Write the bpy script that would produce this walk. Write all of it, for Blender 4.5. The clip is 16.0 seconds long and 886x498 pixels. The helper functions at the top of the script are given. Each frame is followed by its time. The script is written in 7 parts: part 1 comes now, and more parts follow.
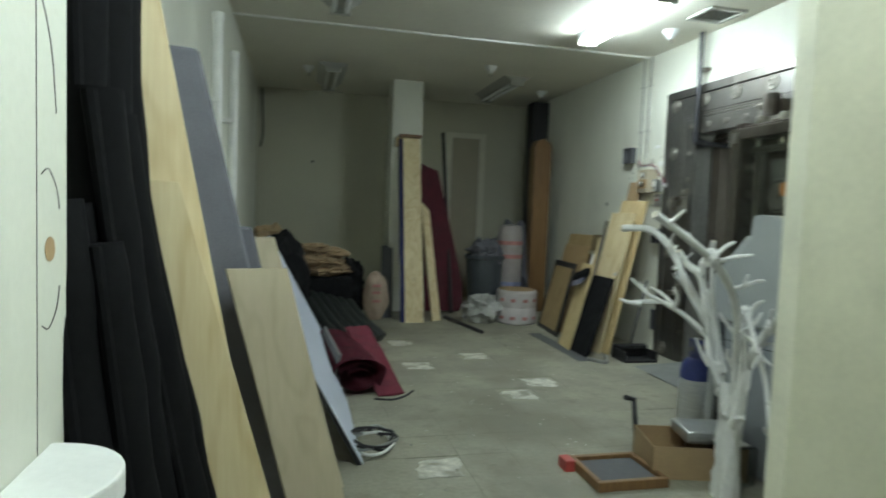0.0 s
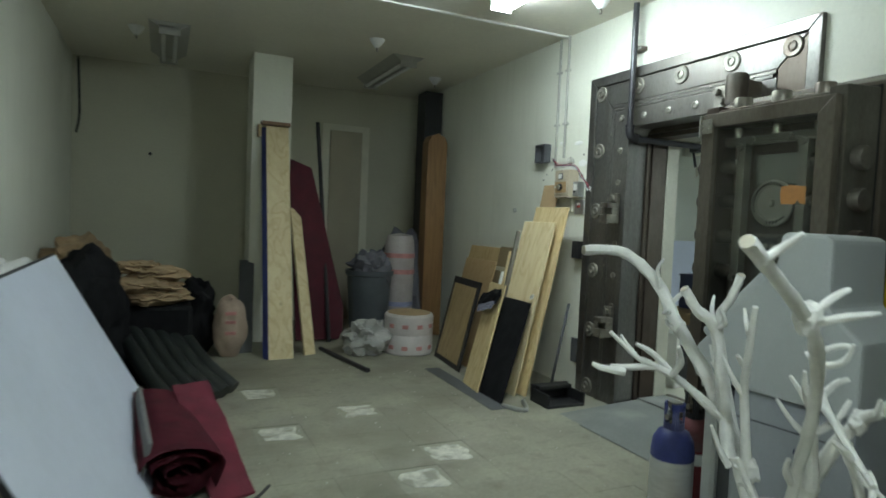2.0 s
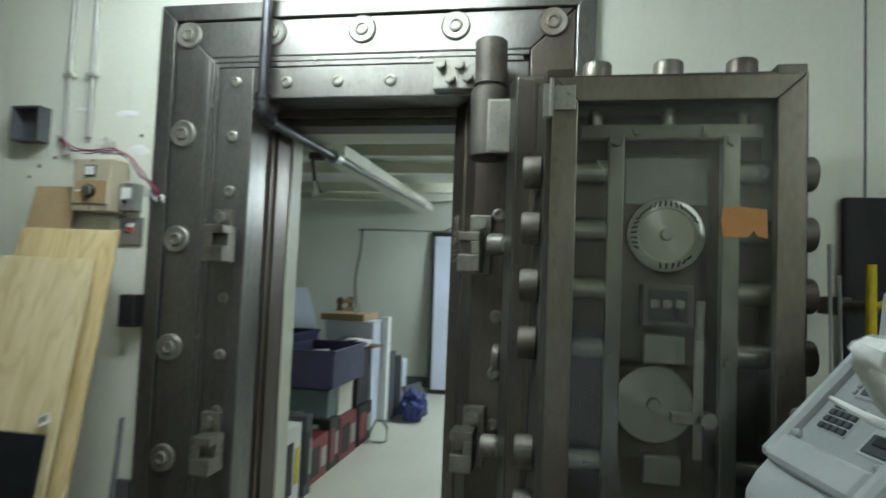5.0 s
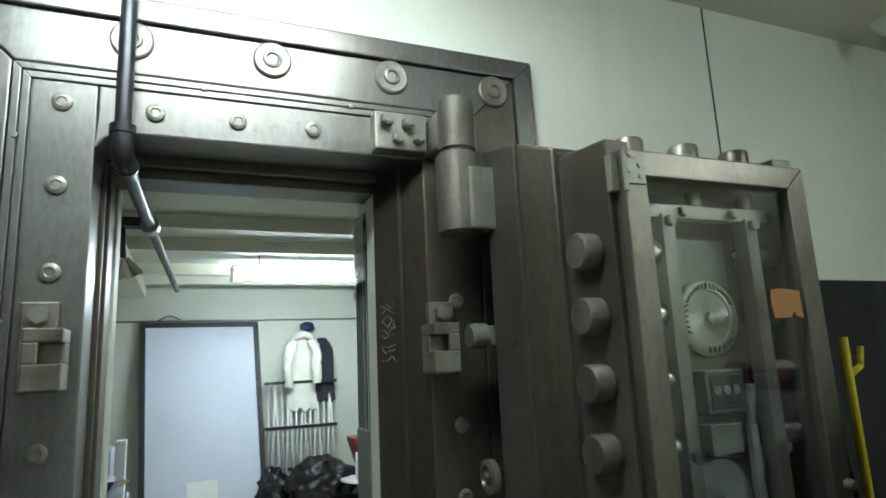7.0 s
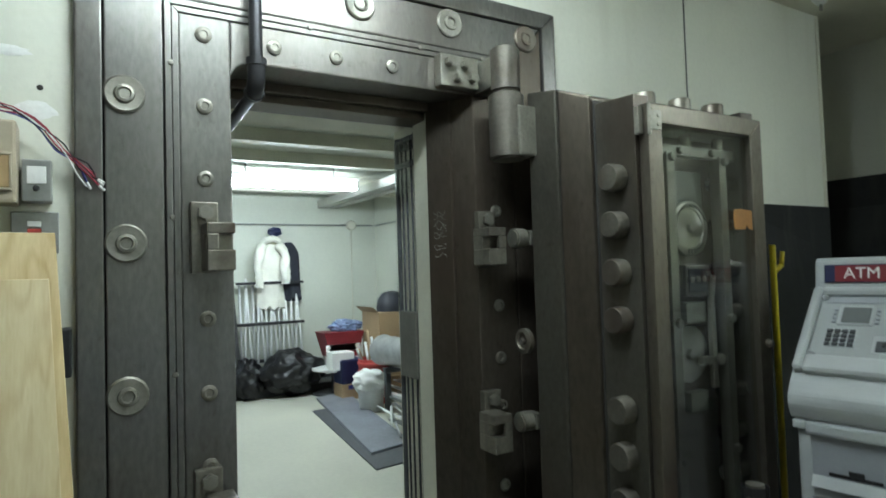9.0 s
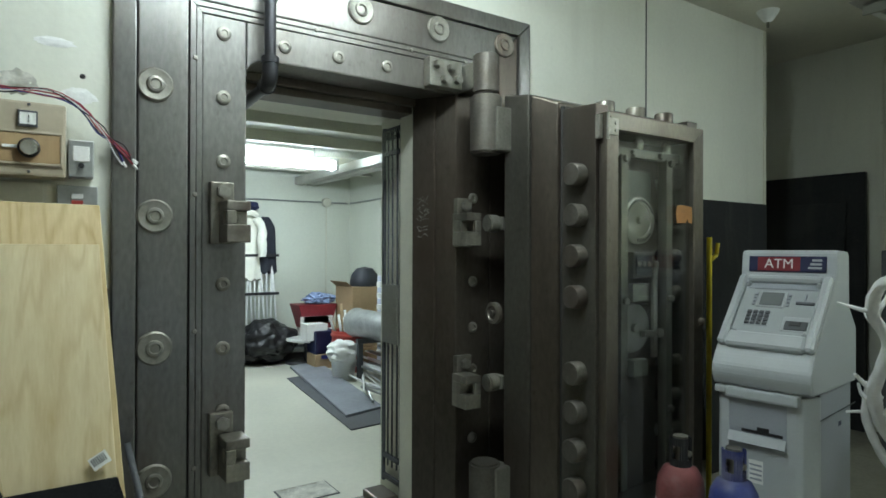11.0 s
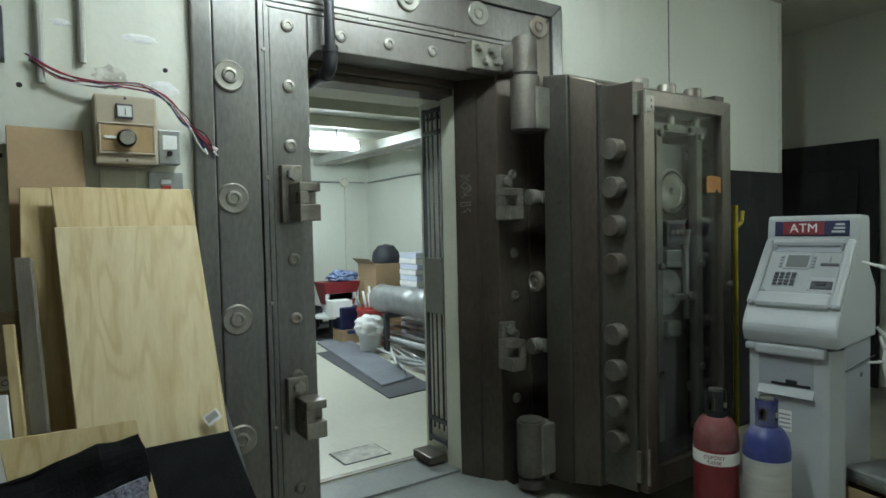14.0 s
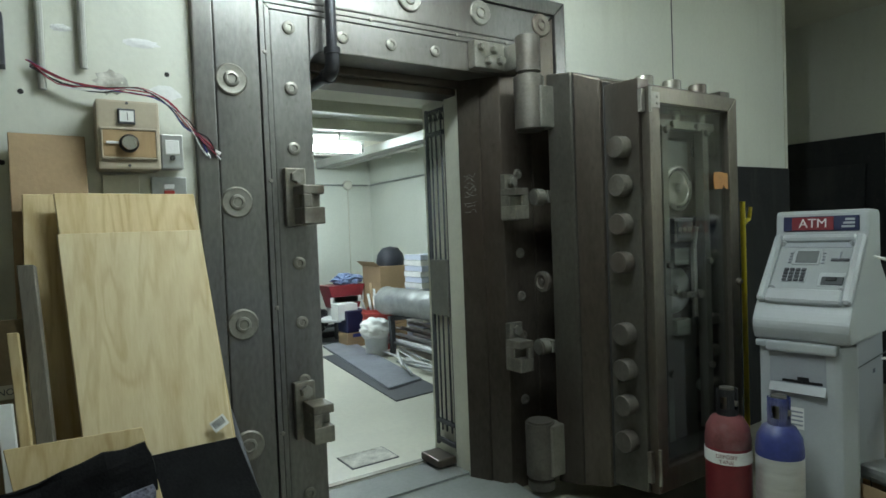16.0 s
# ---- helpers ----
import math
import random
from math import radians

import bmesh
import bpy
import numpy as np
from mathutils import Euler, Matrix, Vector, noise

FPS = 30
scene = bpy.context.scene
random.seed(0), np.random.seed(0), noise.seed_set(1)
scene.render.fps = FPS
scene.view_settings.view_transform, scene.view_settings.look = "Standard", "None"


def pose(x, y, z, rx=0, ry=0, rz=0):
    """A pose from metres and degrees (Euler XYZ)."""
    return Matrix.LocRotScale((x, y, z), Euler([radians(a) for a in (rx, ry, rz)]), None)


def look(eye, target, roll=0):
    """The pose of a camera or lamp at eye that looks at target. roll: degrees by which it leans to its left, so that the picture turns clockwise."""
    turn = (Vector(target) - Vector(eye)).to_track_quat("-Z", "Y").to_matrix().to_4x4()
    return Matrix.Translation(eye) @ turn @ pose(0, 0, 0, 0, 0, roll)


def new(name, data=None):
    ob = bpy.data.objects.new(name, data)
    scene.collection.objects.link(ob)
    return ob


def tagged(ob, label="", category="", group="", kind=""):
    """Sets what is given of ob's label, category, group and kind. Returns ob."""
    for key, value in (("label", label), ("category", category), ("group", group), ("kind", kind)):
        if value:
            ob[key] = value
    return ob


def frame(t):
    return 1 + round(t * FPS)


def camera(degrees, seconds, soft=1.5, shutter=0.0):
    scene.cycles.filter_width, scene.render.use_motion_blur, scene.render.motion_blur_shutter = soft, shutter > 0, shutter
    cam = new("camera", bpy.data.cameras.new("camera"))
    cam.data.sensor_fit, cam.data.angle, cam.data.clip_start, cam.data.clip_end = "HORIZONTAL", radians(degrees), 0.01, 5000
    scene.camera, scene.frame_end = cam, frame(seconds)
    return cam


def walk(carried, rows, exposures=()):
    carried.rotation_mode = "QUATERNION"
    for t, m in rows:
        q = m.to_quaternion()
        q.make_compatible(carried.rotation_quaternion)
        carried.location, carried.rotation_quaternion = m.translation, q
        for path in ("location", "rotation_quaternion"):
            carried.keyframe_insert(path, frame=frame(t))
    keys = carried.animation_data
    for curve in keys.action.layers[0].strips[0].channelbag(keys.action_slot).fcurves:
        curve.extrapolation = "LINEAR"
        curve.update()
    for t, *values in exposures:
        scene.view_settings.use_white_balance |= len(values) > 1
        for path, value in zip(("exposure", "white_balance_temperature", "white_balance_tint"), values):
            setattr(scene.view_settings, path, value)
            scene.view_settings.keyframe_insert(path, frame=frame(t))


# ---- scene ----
cam = camera(72.0, 16.0, soft=1.6, shutter=0.5)
PATH = [
    (0, (0.356, 0.355, 1.313), (0.823, 2.295, 1.189), 2.2),
    (0.5, (0.458, 0.588, 1.3), (0.689, 2.567, 1.127), 3.2),
    (1, (0.522, 0.958, 1.342), (1.176, 2.847, 1.287), 1.8),
    (1.5, (0.601, 1.28, 1.346), (1.388, 3.117, 1.257), 1.1),
    (2, (0.705, 1.623, 1.347), (1.539, 3.438, 1.251), 2.5),
    (2.5, (0.785, 2.051, 1.346), (1.997, 3.641, 1.355), 2.1),
    (3, (0.922, 2.445, 1.337), (2.371, 3.822, 1.361), 2.4),
    (3.5, (1.075, 2.843, 1.353), (2.701, 4.002, 1.458), 2.3),
    (4, (1.155, 3.257, 1.337), (2.928, 4.18, 1.401), 1.7),
    (4.5, (1.276, 3.573, 1.322), (3.138, 4.297, 1.409), 1.4),
    (5, (1.404, 3.875, 1.324), (3.368, 4.239, 1.435), 2.3),
    (5.2, (1.453, 3.993, 1.328), (3.435, 4.202, 1.501), 1.7),
    (7.3, (1.96, 5.073, 1.417), (3.734, 4.221, 1.774), -2.3),
    (7.5, (1.934, 5.167, 1.429), (3.69, 4.269, 1.765), -1.8),
    (8, (1.832, 5.313, 1.381), (3.578, 4.36, 1.587), -0.1),
    (8.5, (1.715, 5.471, 1.351), (3.466, 4.513, 1.478), -1.7),
    (9, (1.69, 5.616, 1.35), (3.41, 4.598, 1.424), -1.8),
    (9.2, (1.713, 5.681, 1.337), (3.394, 4.599, 1.387), -3.1),
    (11.3, (1.426, 5.912, 1.35), (3.088, 4.798, 1.353), 0.3),
    (11.5, (1.433, 5.97, 1.347), (3.085, 4.843, 1.334), -0.6),
    (12, (1.433, 6.095, 1.337), (3.068, 4.947, 1.23), -2.0),
    (12.5, (1.423, 6.118, 1.332), (3.078, 5.0, 1.227), -1.8),
    (13, (1.416, 6.125, 1.344), (3.09, 5.033, 1.287), -1.6),
    (13.5, (1.404, 6.128, 1.345), (3.073, 5.027, 1.299), -1.6),
    (14, (1.41, 6.139, 1.337), (3.07, 5.027, 1.267), -1.3),
    (14.5, (1.429, 6.144, 1.334), (3.103, 5.054, 1.253), -1.6),
    (15, (1.427, 6.14, 1.329), (3.1, 5.046, 1.241), -2.0),
    (15.5, (1.427, 6.138, 1.337), (3.094, 5.036, 1.269), -2.0),
    (16, (1.432, 6.134, 1.334), (3.099, 5.032, 1.27), -2.2),
]
walk(cam, [(t, look(eye, target, roll)) for t, eye, target, roll in PATH],
     exposures=[(0.0, 0.03), (3.5, 0.04), (5.0, -0.04), (7.5, -0.04), (8.0, -0.14), (8.5, -0.04), (9.0, 0.0), (12.5, -0.03), (16.0, -0.02)])

# ---- world and lamps ----
world = bpy.data.worlds.new("world")
scene.world = world
world.use_nodes = True
world.node_tree.nodes["Background"].inputs[0].default_value = (0.5, 0.55, 0.6, 1)
world.node_tree.nodes["Background"].inputs[1].default_value = 0.02


def area_lamp(name, place, size_x, size_y, watts, colour, spin=0):
    data = bpy.data.lights.new(name, "AREA")
    data.shape, data.size, data.size_y, data.energy, data.color = "RECTANGLE", size_x, size_y, watts, colour
    ob = new(name, data)
    ob.matrix_basis = pose(*place, 0, 0, spin)
    return ob


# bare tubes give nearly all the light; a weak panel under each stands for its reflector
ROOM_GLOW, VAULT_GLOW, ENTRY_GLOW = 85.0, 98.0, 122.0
area_lamp("room_tube_light", (2.86, 4.90, 2.80), 0.16, 1.18, 6, (0.88, 1.0, 1.04))
area_lamp("vault_tube_light", (7.05, 4.0, 2.09), 0.14, 1.18, 5, (0.88, 1.0, 1.06))


# ---- materials ----
def material(name, base, rough=0.6, metal=0.0, vary=0.15, scale=6.0, fine=60.0, bump=0.1, stain=None, stain_at=0.6,
             stretch=(1, 1, 1), per_object=0.0, coat=0.0, emit=0.0, runs=None):
    """Two scales of noise over a base colour, a stain colour with its own shape, and fine relief."""
    m = bpy.data.materials.new(name)
    m.use_nodes = True
    nodes, links = m.node_tree.nodes, m.node_tree.links
    shader = nodes["Principled BSDF"]
    place = nodes.new("ShaderNodeNewGeometry")
    mapping = nodes.new("ShaderNodeMapping")
    mapping.inputs["Scale"].default_value = stretch
    links.new(place.outputs["Position"], mapping.inputs["Vector"])

    def noise_node(size, detail):
        n = nodes.new("ShaderNodeTexNoise")
        n.inputs["Scale"].default_value, n.inputs["Detail"].default_value = size, detail
        links.new(mapping.outputs[0], n.inputs["Vector"])
        return n

    big, small = noise_node(scale, 4), noise_node(fine, 3)
    both = nodes.new("ShaderNodeMath")
    both.operation = "MULTIPLY_ADD"
    links.new(small.outputs[0], both.inputs[0])
    both.inputs[1].default_value = 0.5
    links.new(big.outputs[0], both.inputs[2])
    ramp = nodes.new("ShaderNodeValToRGB")
    ramp.color_ramp.elements[0].position, ramp.color_ramp.elements[1].position = 0.45, 1.05
    ramp.color_ramp.elements[0].color = (*[min(1, c * (1 - vary)) for c in base], 1)
    ramp.color_ramp.elements[1].color = (*[min(1, c * (1 + vary)) for c in base], 1)
    links.new(both.outputs[0], ramp.inputs[0])
    colour = ramp.outputs[0]
    if stain:
        patches = noise_node(scale * 0.37, 6)
        edge = nodes.new("ShaderNodeMapRange")
        edge.inputs["From Min"].default_value, edge.inputs["From Max"].default_value = stain_at, stain_at + 0.12
        links.new(patches.outputs[0], edge.inputs["Value"])
        mix = nodes.new("ShaderNodeMixRGB")
        mix.inputs[2].default_value = (*stain, 1)
        links.new(edge.outputs[0], mix.inputs[0])
        links.new(colour, mix.inputs[1])
        colour = mix.outputs[0]
    if runs:
        # long narrow runs of dirt down the surface, and scattered fine specks
        for size, lo, hi, most, stretch_ in ((9.0, 0.54, 0.80, 0.6, (1, 1, 0.12)), (38.0, 0.62, 0.76, 0.35, (1, 1, 0.7))):
            way = nodes.new("ShaderNodeMapping")
            way.inputs["Scale"].default_value = stretch_
            links.new(place.outputs["Position"], way.inputs["Vector"])
            n = nodes.new("ShaderNodeTexNoise")
            n.inputs["Scale"].default_value, n.inputs["Detail"].default_value = size, 5
            links.new(way.outputs[0], n.inputs["Vector"])
            edge = nodes.new("ShaderNodeMapRange")
            edge.inputs["From Min"].default_value, edge.inputs["From Max"].default_value = lo, hi
            edge.inputs["To Max"].default_value = most
            links.new(n.outputs[0], edge.inputs["Value"])
            mix = nodes.new("ShaderNodeMixRGB")
            mix.inputs[2].default_value = (*runs, 1)
            links.new(edge.outputs[0], mix.inputs[0])
            links.new(colour, mix.inputs[1])
            colour = mix.outputs[0]
    if per_object:
        info = nodes.new("ShaderNodeObjectInfo")
        value = nodes.new("ShaderNodeMapRange")
        value.inputs["To Min"].default_value, value.inputs["To Max"].default_value = 1 - per_object, 1 + per_object
        links.new(info.outputs["Random"], value.inputs["Value"])
        hsv = nodes.new("ShaderNodeHueSaturation")
        links.new(value.outputs[0], hsv.inputs["Value"])
        links.new(colour, hsv.inputs["Color"])
        colour = hsv.outputs[0]
    links.new(colour, shader.inputs["Base Color"])
    shader.inputs["Metallic"].default_value = metal
    shader.inputs["Coat Weight"].default_value = coat
    gloss = nodes.new("ShaderNodeMapRange")
    gloss.inputs["To Min"].default_value, gloss.inputs["To Max"].default_value = max(0.03, rough - 0.12), min(1, rough + 0.12)
    links.new(big.outputs[0], gloss.inputs["Value"])
    links.new(gloss.outputs[0], shader.inputs["Roughness"])
    if bump:
        relief = nodes.new("ShaderNodeBump")
        relief.inputs["Strength"].default_value, relief.inputs["Distance"].default_value = bump, 0.01
        links.new(both.outputs[0], relief.inputs["Height"])
        links.new(relief.outputs[0], shader.inputs["Normal"])
    if emit:
        shader.inputs["Emission Color"].default_value = (*base, 1)
        shader.inputs["Emission Strength"].default_value = emit
    return m


def glass_material(name, tint, rough):
    m = bpy.data.materials.new(name)
    m.use_nodes = True
    shader = m.node_tree.nodes["Principled BSDF"]
    shader.inputs["Base Color"].default_value = (*tint, 1)
    shader.inputs["Roughness"].default_value = rough
    shader.inputs["Transmission Weight"].default_value = 1.0
    shader.inputs["IOR"].default_value = 1.45
    return m


def wood_material(name, light, dark, grain, rough=0.62, knots=0.0):
    """Rotary-cut or sawn wood: broad uneven figure, fine fibre along the grain, a few knots."""
    m = bpy.data.materials.new(name)
    m.use_nodes = True
    nodes, links = m.node_tree.nodes, m.node_tree.links
    shader = nodes["Principled BSDF"]
    place = nodes.new("ShaderNodeNewGeometry")
    info = nodes.new("ShaderNodeObjectInfo")
    apart = nodes.new("ShaderNodeVectorMath")
    apart.operation = "MULTIPLY_ADD"
    apart.inputs[1].default_value = (1, 1, 1)
    shift = nodes.new("ShaderNodeCombineXYZ")
    far = nodes.new("ShaderNodeMath")
    far.operation = "MULTIPLY"
    far.inputs[1].default_value = 31.0
    links.new(info.outputs["Random"], far.inputs[0])
    links.new(far.outputs[0], shift.inputs[0])
    links.new(far.outputs[0], shift.inputs[1])
    links.new(place.outputs["Position"], apart.inputs[0])
    links.new(shift.outputs[0], apart.inputs[2])

    def mapped(scale):
        mapping = nodes.new("ShaderNodeMapping")
        mapping.inputs["Scale"].default_value = scale
        links.new(apart.outputs[0], mapping.inputs["Vector"])
        return mapping.outputs[0]

    def noise_of(vector, size, detail, twist=0.0):
        n = nodes.new("ShaderNodeTexNoise")
        n.inputs["Scale"].default_value, n.inputs["Detail"].default_value = size, detail
        n.inputs["Distortion"].default_value = twist
        links.new(vector, n.inputs["Vector"])
        return n.outputs[0]

    def maths(kind, a, b, c=None):
        n = nodes.new("ShaderNodeMath")
        n.operation = kind
        for k, v in enumerate((a, b, c)):
            if isinstance(v, (int, float)):
                n.inputs[k].default_value = v
            elif v is not None:
                links.new(v, n.inputs[k])
        return n.outputs[0]

    along = mapped(grain)
    figure = noise_of(along, 1.5, 2, 0.35)
    ring = maths("PINGPONG", maths("MULTIPLY", figure, 7.0), 0.5)
    lines = nodes.new("ShaderNodeMapRange")
    lines.interpolation_type = "SMOOTHSTEP"
    lines.inputs["From Min"].default_value, lines.inputs["From Max"].default_value = 0.30, 0.0
    links.new(ring, lines.inputs["Value"])
    blotch = noise_of(mapped((grain[0] * 1.6, grain[1] * 1.6, grain[2])), 2.2, 4, 0.4)
    fibre = noise_of(mapped((grain[0] * 30, grain[1] * 30, grain[2] * 4)), 1.0, 4)
    tone = maths("MULTIPLY_ADD", lines.outputs[0], 0.25, maths("MULTIPLY_ADD", fibre, 0.42, maths("MULTIPLY", blotch, 0.70)))
    ramp = nodes.new("ShaderNodeValToRGB")
    ramp.color_ramp.elements[0].position, ramp.color_ramp.elements[1].position = 0.34, 0.98
    ramp.color_ramp.elements[0].color, ramp.color_ramp.elements[1].color = (*light, 1), (*dark, 1)
    links.new(tone, ramp.inputs[0])
    colour = ramp.outputs[0]
    if knots:
        cells = nodes.new("ShaderNodeTexVoronoi")
        cells.inputs["Scale"].default_value = 1.0
        links.new(mapped((4.6, 4.6, 3.0)), cells.inputs["Vector"])
        spot = nodes.new("ShaderNodeMapRange")
        spot.inputs["From Min"].default_value, spot.inputs["From Max"].default_value = 0.085, 0.04
        spot.inputs["To Max"].default_value = knots
        links.new(cells.outputs["Distance"], spot.inputs["Value"])
        mix = nodes.new("ShaderNodeMixRGB")
        mix.inputs[2].default_value = (*[c * 0.42 for c in dark], 1)
        links.new(spot.outputs[0], mix.inputs[0])
        links.new(colour, mix.inputs[1])
        colour = mix.outputs[0]
    value = nodes.new("ShaderNodeMapRange")
    value.inputs["To Min"].default_value, value.inputs["To Max"].default_value = 0.90, 1.08
    links.new(info.outputs["Random"], value.inputs["Value"])
    hsv = nodes.new("ShaderNodeHueSaturation")
    links.new(value.outputs[0], hsv.inputs["Value"])
    links.new(colour, hsv.inputs["Color"])
    links.new(hsv.outputs[0], shader.inputs["Base Color"])
    shader.inputs["Roughness"].default_value = rough
    relief = nodes.new("ShaderNodeBump")
    relief.inputs["Strength"].default_value, relief.inputs["Distance"].default_value = 0.12, 0.004
    links.new(tone, relief.inputs["Height"])
    links.new(relief.outputs[0], shader.inputs["Normal"])
    return m


WALL = material("pale_wall_paint", (0.71, 0.715, 0.62), 0.55, 0, 0.06, 1.2, 45, 0.10, (0.61, 0.61, 0.52), 0.58, runs=(0.615, 0.61, 0.52))
# Darker olive copy of WALL: the far end's dimness put into the colour
WALL_SHADED = material("shaded_wall_paint", (0.52, 0.51, 0.40), 0.6, 0, 0.08, 1.0, 40, 0.10, (0.42, 0.40, 0.30), 0.6)
VAULT_WALL = material("vault_wall_paint", (0.62, 0.64, 0.555), 0.5, 0, 0.07, 1.2, 45, 0.10, (0.54, 0.55, 0.465), 0.62)
CEILING = material("ceiling_paint", (0.70, 0.68, 0.58), 0.7, 0, 0.08, 0.9, 30, 0.15, (0.58, 0.55, 0.45), 0.6)
FLOOR = material("worn_concrete", (0.285, 0.275, 0.215), 0.62, 0, 0.24, 2.2, 38, 0.25, (0.235, 0.225, 0.17), 0.55, runs=(0.20, 0.19, 0.15))
VAULT_FLOOR = material("cream_vault_floor", (0.62, 0.61, 0.51), 0.35, 0, 0.10, 1.6, 30, 0.08, (0.5, 0.48, 0.39), 0.6)
TILE_MARK = material("pale_tile_mortar", (0.55, 0.54, 0.48), 0.8, 0, 0.35, 18, 90, 0.4, (0.30, 0.29, 0.235), 0.50)
TILE = material("old_floor_tile", (0.275, 0.265, 0.205), 0.55, 0, 0.26, 2.2, 42, 0.15, (0.195, 0.185, 0.14), 0.50, per_object=0.035, runs=(0.15, 0.14, 0.105))
SEAM = material("white_seam_strip", (0.75, 0.75, 0.70), 0.6, 0, 0.08)
STEEL = material("dark_vault_steel", (0.205, 0.199, 0.186), 0.36, 0.85, 0.34, 2.0, 70, 0.06, (0.14, 0.118, 0.098), 0.52, (1, 1, 0.4), runs=(0.10, 0.08, 0.063))
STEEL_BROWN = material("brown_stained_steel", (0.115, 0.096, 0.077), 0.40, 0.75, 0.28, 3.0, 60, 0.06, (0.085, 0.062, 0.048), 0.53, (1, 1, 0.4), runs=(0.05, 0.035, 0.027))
STEEL_DOOR = material("grey_door_steel", (0.118, 0.110, 0.094), 0.40, 0.78, 0.25, 2.6, 70, 0.05, (0.080, 0.061, 0.049), 0.54, (1, 1, 0.5), runs=(0.045, 0.033, 0.026))
STEEL_LIGHT = material("worn_bright_steel", (0.27, 0.26, 0.225), 0.47, 0.75, 0.25, 9, 80, 0.06, (0.19, 0.155, 0.125), 0.54, runs=(0.13, 0.10, 0.08))
BOLT_DULL = material("dull_bolt_steel", (0.13, 0.118, 0.10), 0.56, 0.65, 0.3, 9, 70, 0.08, (0.10, 0.08, 0.065), 0.54, runs=(0.06, 0.045, 0.035))
STEEL_POLISHED = material("turned_steel", (0.62, 0.60, 0.56), 0.24, 1.0, 0.12, 7, 120, 0.03)
GROOVE = material("groove_black", (0.03, 0.028, 0.025), 0.7, 0.2, 0.2)
PIPE_BLACK = material("black_iron_pipe", (0.05, 0.05, 0.055), 0.35, 0.6, 0.25, 12, 80, 0.06)
GALVANISED = material("galvanised_conduit", (0.42, 0.43, 0.42), 0.35, 0.8, 0.15, 12, 80, 0.05)
PLYWOOD = wood_material("plywood_face", (0.70, 0.57, 0.32), (0.47, 0.33, 0.15), (3.0, 6.0, 0.62), knots=0.75)
PLYWOOD_PALE = wood_material("pale_plywood_face", (0.74, 0.64, 0.41), (0.55, 0.42, 0.22), (3.0, 5.6, 0.60), knots=0.45)
PLY_EDGE = wood_material("plywood_edge", (0.50, 0.39, 0.22), (0.30, 0.20, 0.10), (60, 60, 3))
BROWN_BOARD = wood_material("brown_hardboard", (0.42, 0.29, 0.15), (0.33, 0.21, 0.10), (6, 6, 2))
WORN_PLY = wood_material("worn_brown_plywood", (0.44, 0.32, 0.16), (0.27, 0.18, 0.08), (3.0, 5.0, 0.8), knots=0.7)
TAN_WOOD = wood_material("tan_varnished_wood", (0.25, 0.14, 0.055), (0.15, 0.075, 0.03), (8, 8, 0.6), 0.45)
BLACK_CLOTH = material("black_felt", (0.012, 0.012, 0.013), 0.9, 0, 0.4, 12, 140, 0.3)
BLACK_CLOTH.node_tree.nodes["Principled BSDF"].inputs["Specular IOR Level"].default_value = 0.08
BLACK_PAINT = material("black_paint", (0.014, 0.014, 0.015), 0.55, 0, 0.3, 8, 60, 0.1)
BLACK_SHEET = material("black_plastic_sheet", (0.007, 0.007, 0.008), 0.42, 0, 0.3, 5, 40, 0.25)
BLACK_ROLL = material("dull_black_sheeting", (0.006, 0.006, 0.0065), 0.75, 0, 0.3, 5, 40, 0.25)
BLACK_ROLL.node_tree.nodes["Principled BSDF"].inputs["Specular IOR Level"].default_value = 0.05
DOOR_BEIGE = material("dull_beige_door_paint", (0.40, 0.36, 0.27), 0.6, 0, 0.08, 3, 50, 0.08)
MAROON_CLOTH = material("dull_maroon_fabric", (0.075, 0.012, 0.020), 0.9, 0, 0.3, 7, 220, 0.4)
DULL_PLY = wood_material("grey_weathered_plywood", (0.50, 0.44, 0.32), (0.41, 0.35, 0.24), (2.2, 4.6, 0.9))
CHARCOAL = material("charcoal_sheet", (0.024, 0.025, 0.026), 0.7, 0, 0.25, 3, 50, 0.12, (0.042, 0.042, 0.040), 0.58, runs=(0.055, 0.053, 0.048))
CHARCOAL.node_tree.nodes["Principled BSDF"].inputs["Specular IOR Level"].default_value = 0.2
WEATHERED = wood_material("grey_weathered_strip", (0.20, 0.18, 0.14), (0.14, 0.125, 0.10), (20, 20, 1.2))
GATE_STEEL = material("dull_gate_steel", (0.19, 0.185, 0.16), 0.6, 0.3, 0.2, 8, 60, 0.08)
ENAMEL = material("dulled_lock_enamel", (0.17, 0.175, 0.145), 0.45, 0.2, 0.2, 8, 60, 0.06, (0.11, 0.11, 0.09), 0.56)
# worn steel; also lightened in colour for a face that catches more light
BEZEL = material("worn_lit_bezel_steel", (0.165, 0.145, 0.118), 0.38, 0.8, 0.3, 3.0, 60, 0.06, (0.115, 0.085, 0.066), 0.54, (1, 1, 0.4), runs=(0.075, 0.052, 0.04))
LUG_STEEL = material("worn_lug_steel", (0.24, 0.225, 0.19), 0.42, 0.75, 0.3, 9, 70, 0.08, (0.13, 0.105, 0.085), 0.54, runs=(0.08, 0.06, 0.05))
CARRIER = material("oiled_carrier_steel", (0.21, 0.20, 0.17), 0.36, 0.85, 0.25, 7, 70, 0.05, (0.13, 0.11, 0.09), 0.55)
BOLT_SHINY = material("bright_bolt_shaft", (0.42, 0.41, 0.375), 0.24, 1.0, 0.15, 9, 90, 0.03)
FOIL = material("ribbed_foil_duct", (0.36, 0.37, 0.36), 0.45, 0.7, 0.2, 12, 80, 0.1)
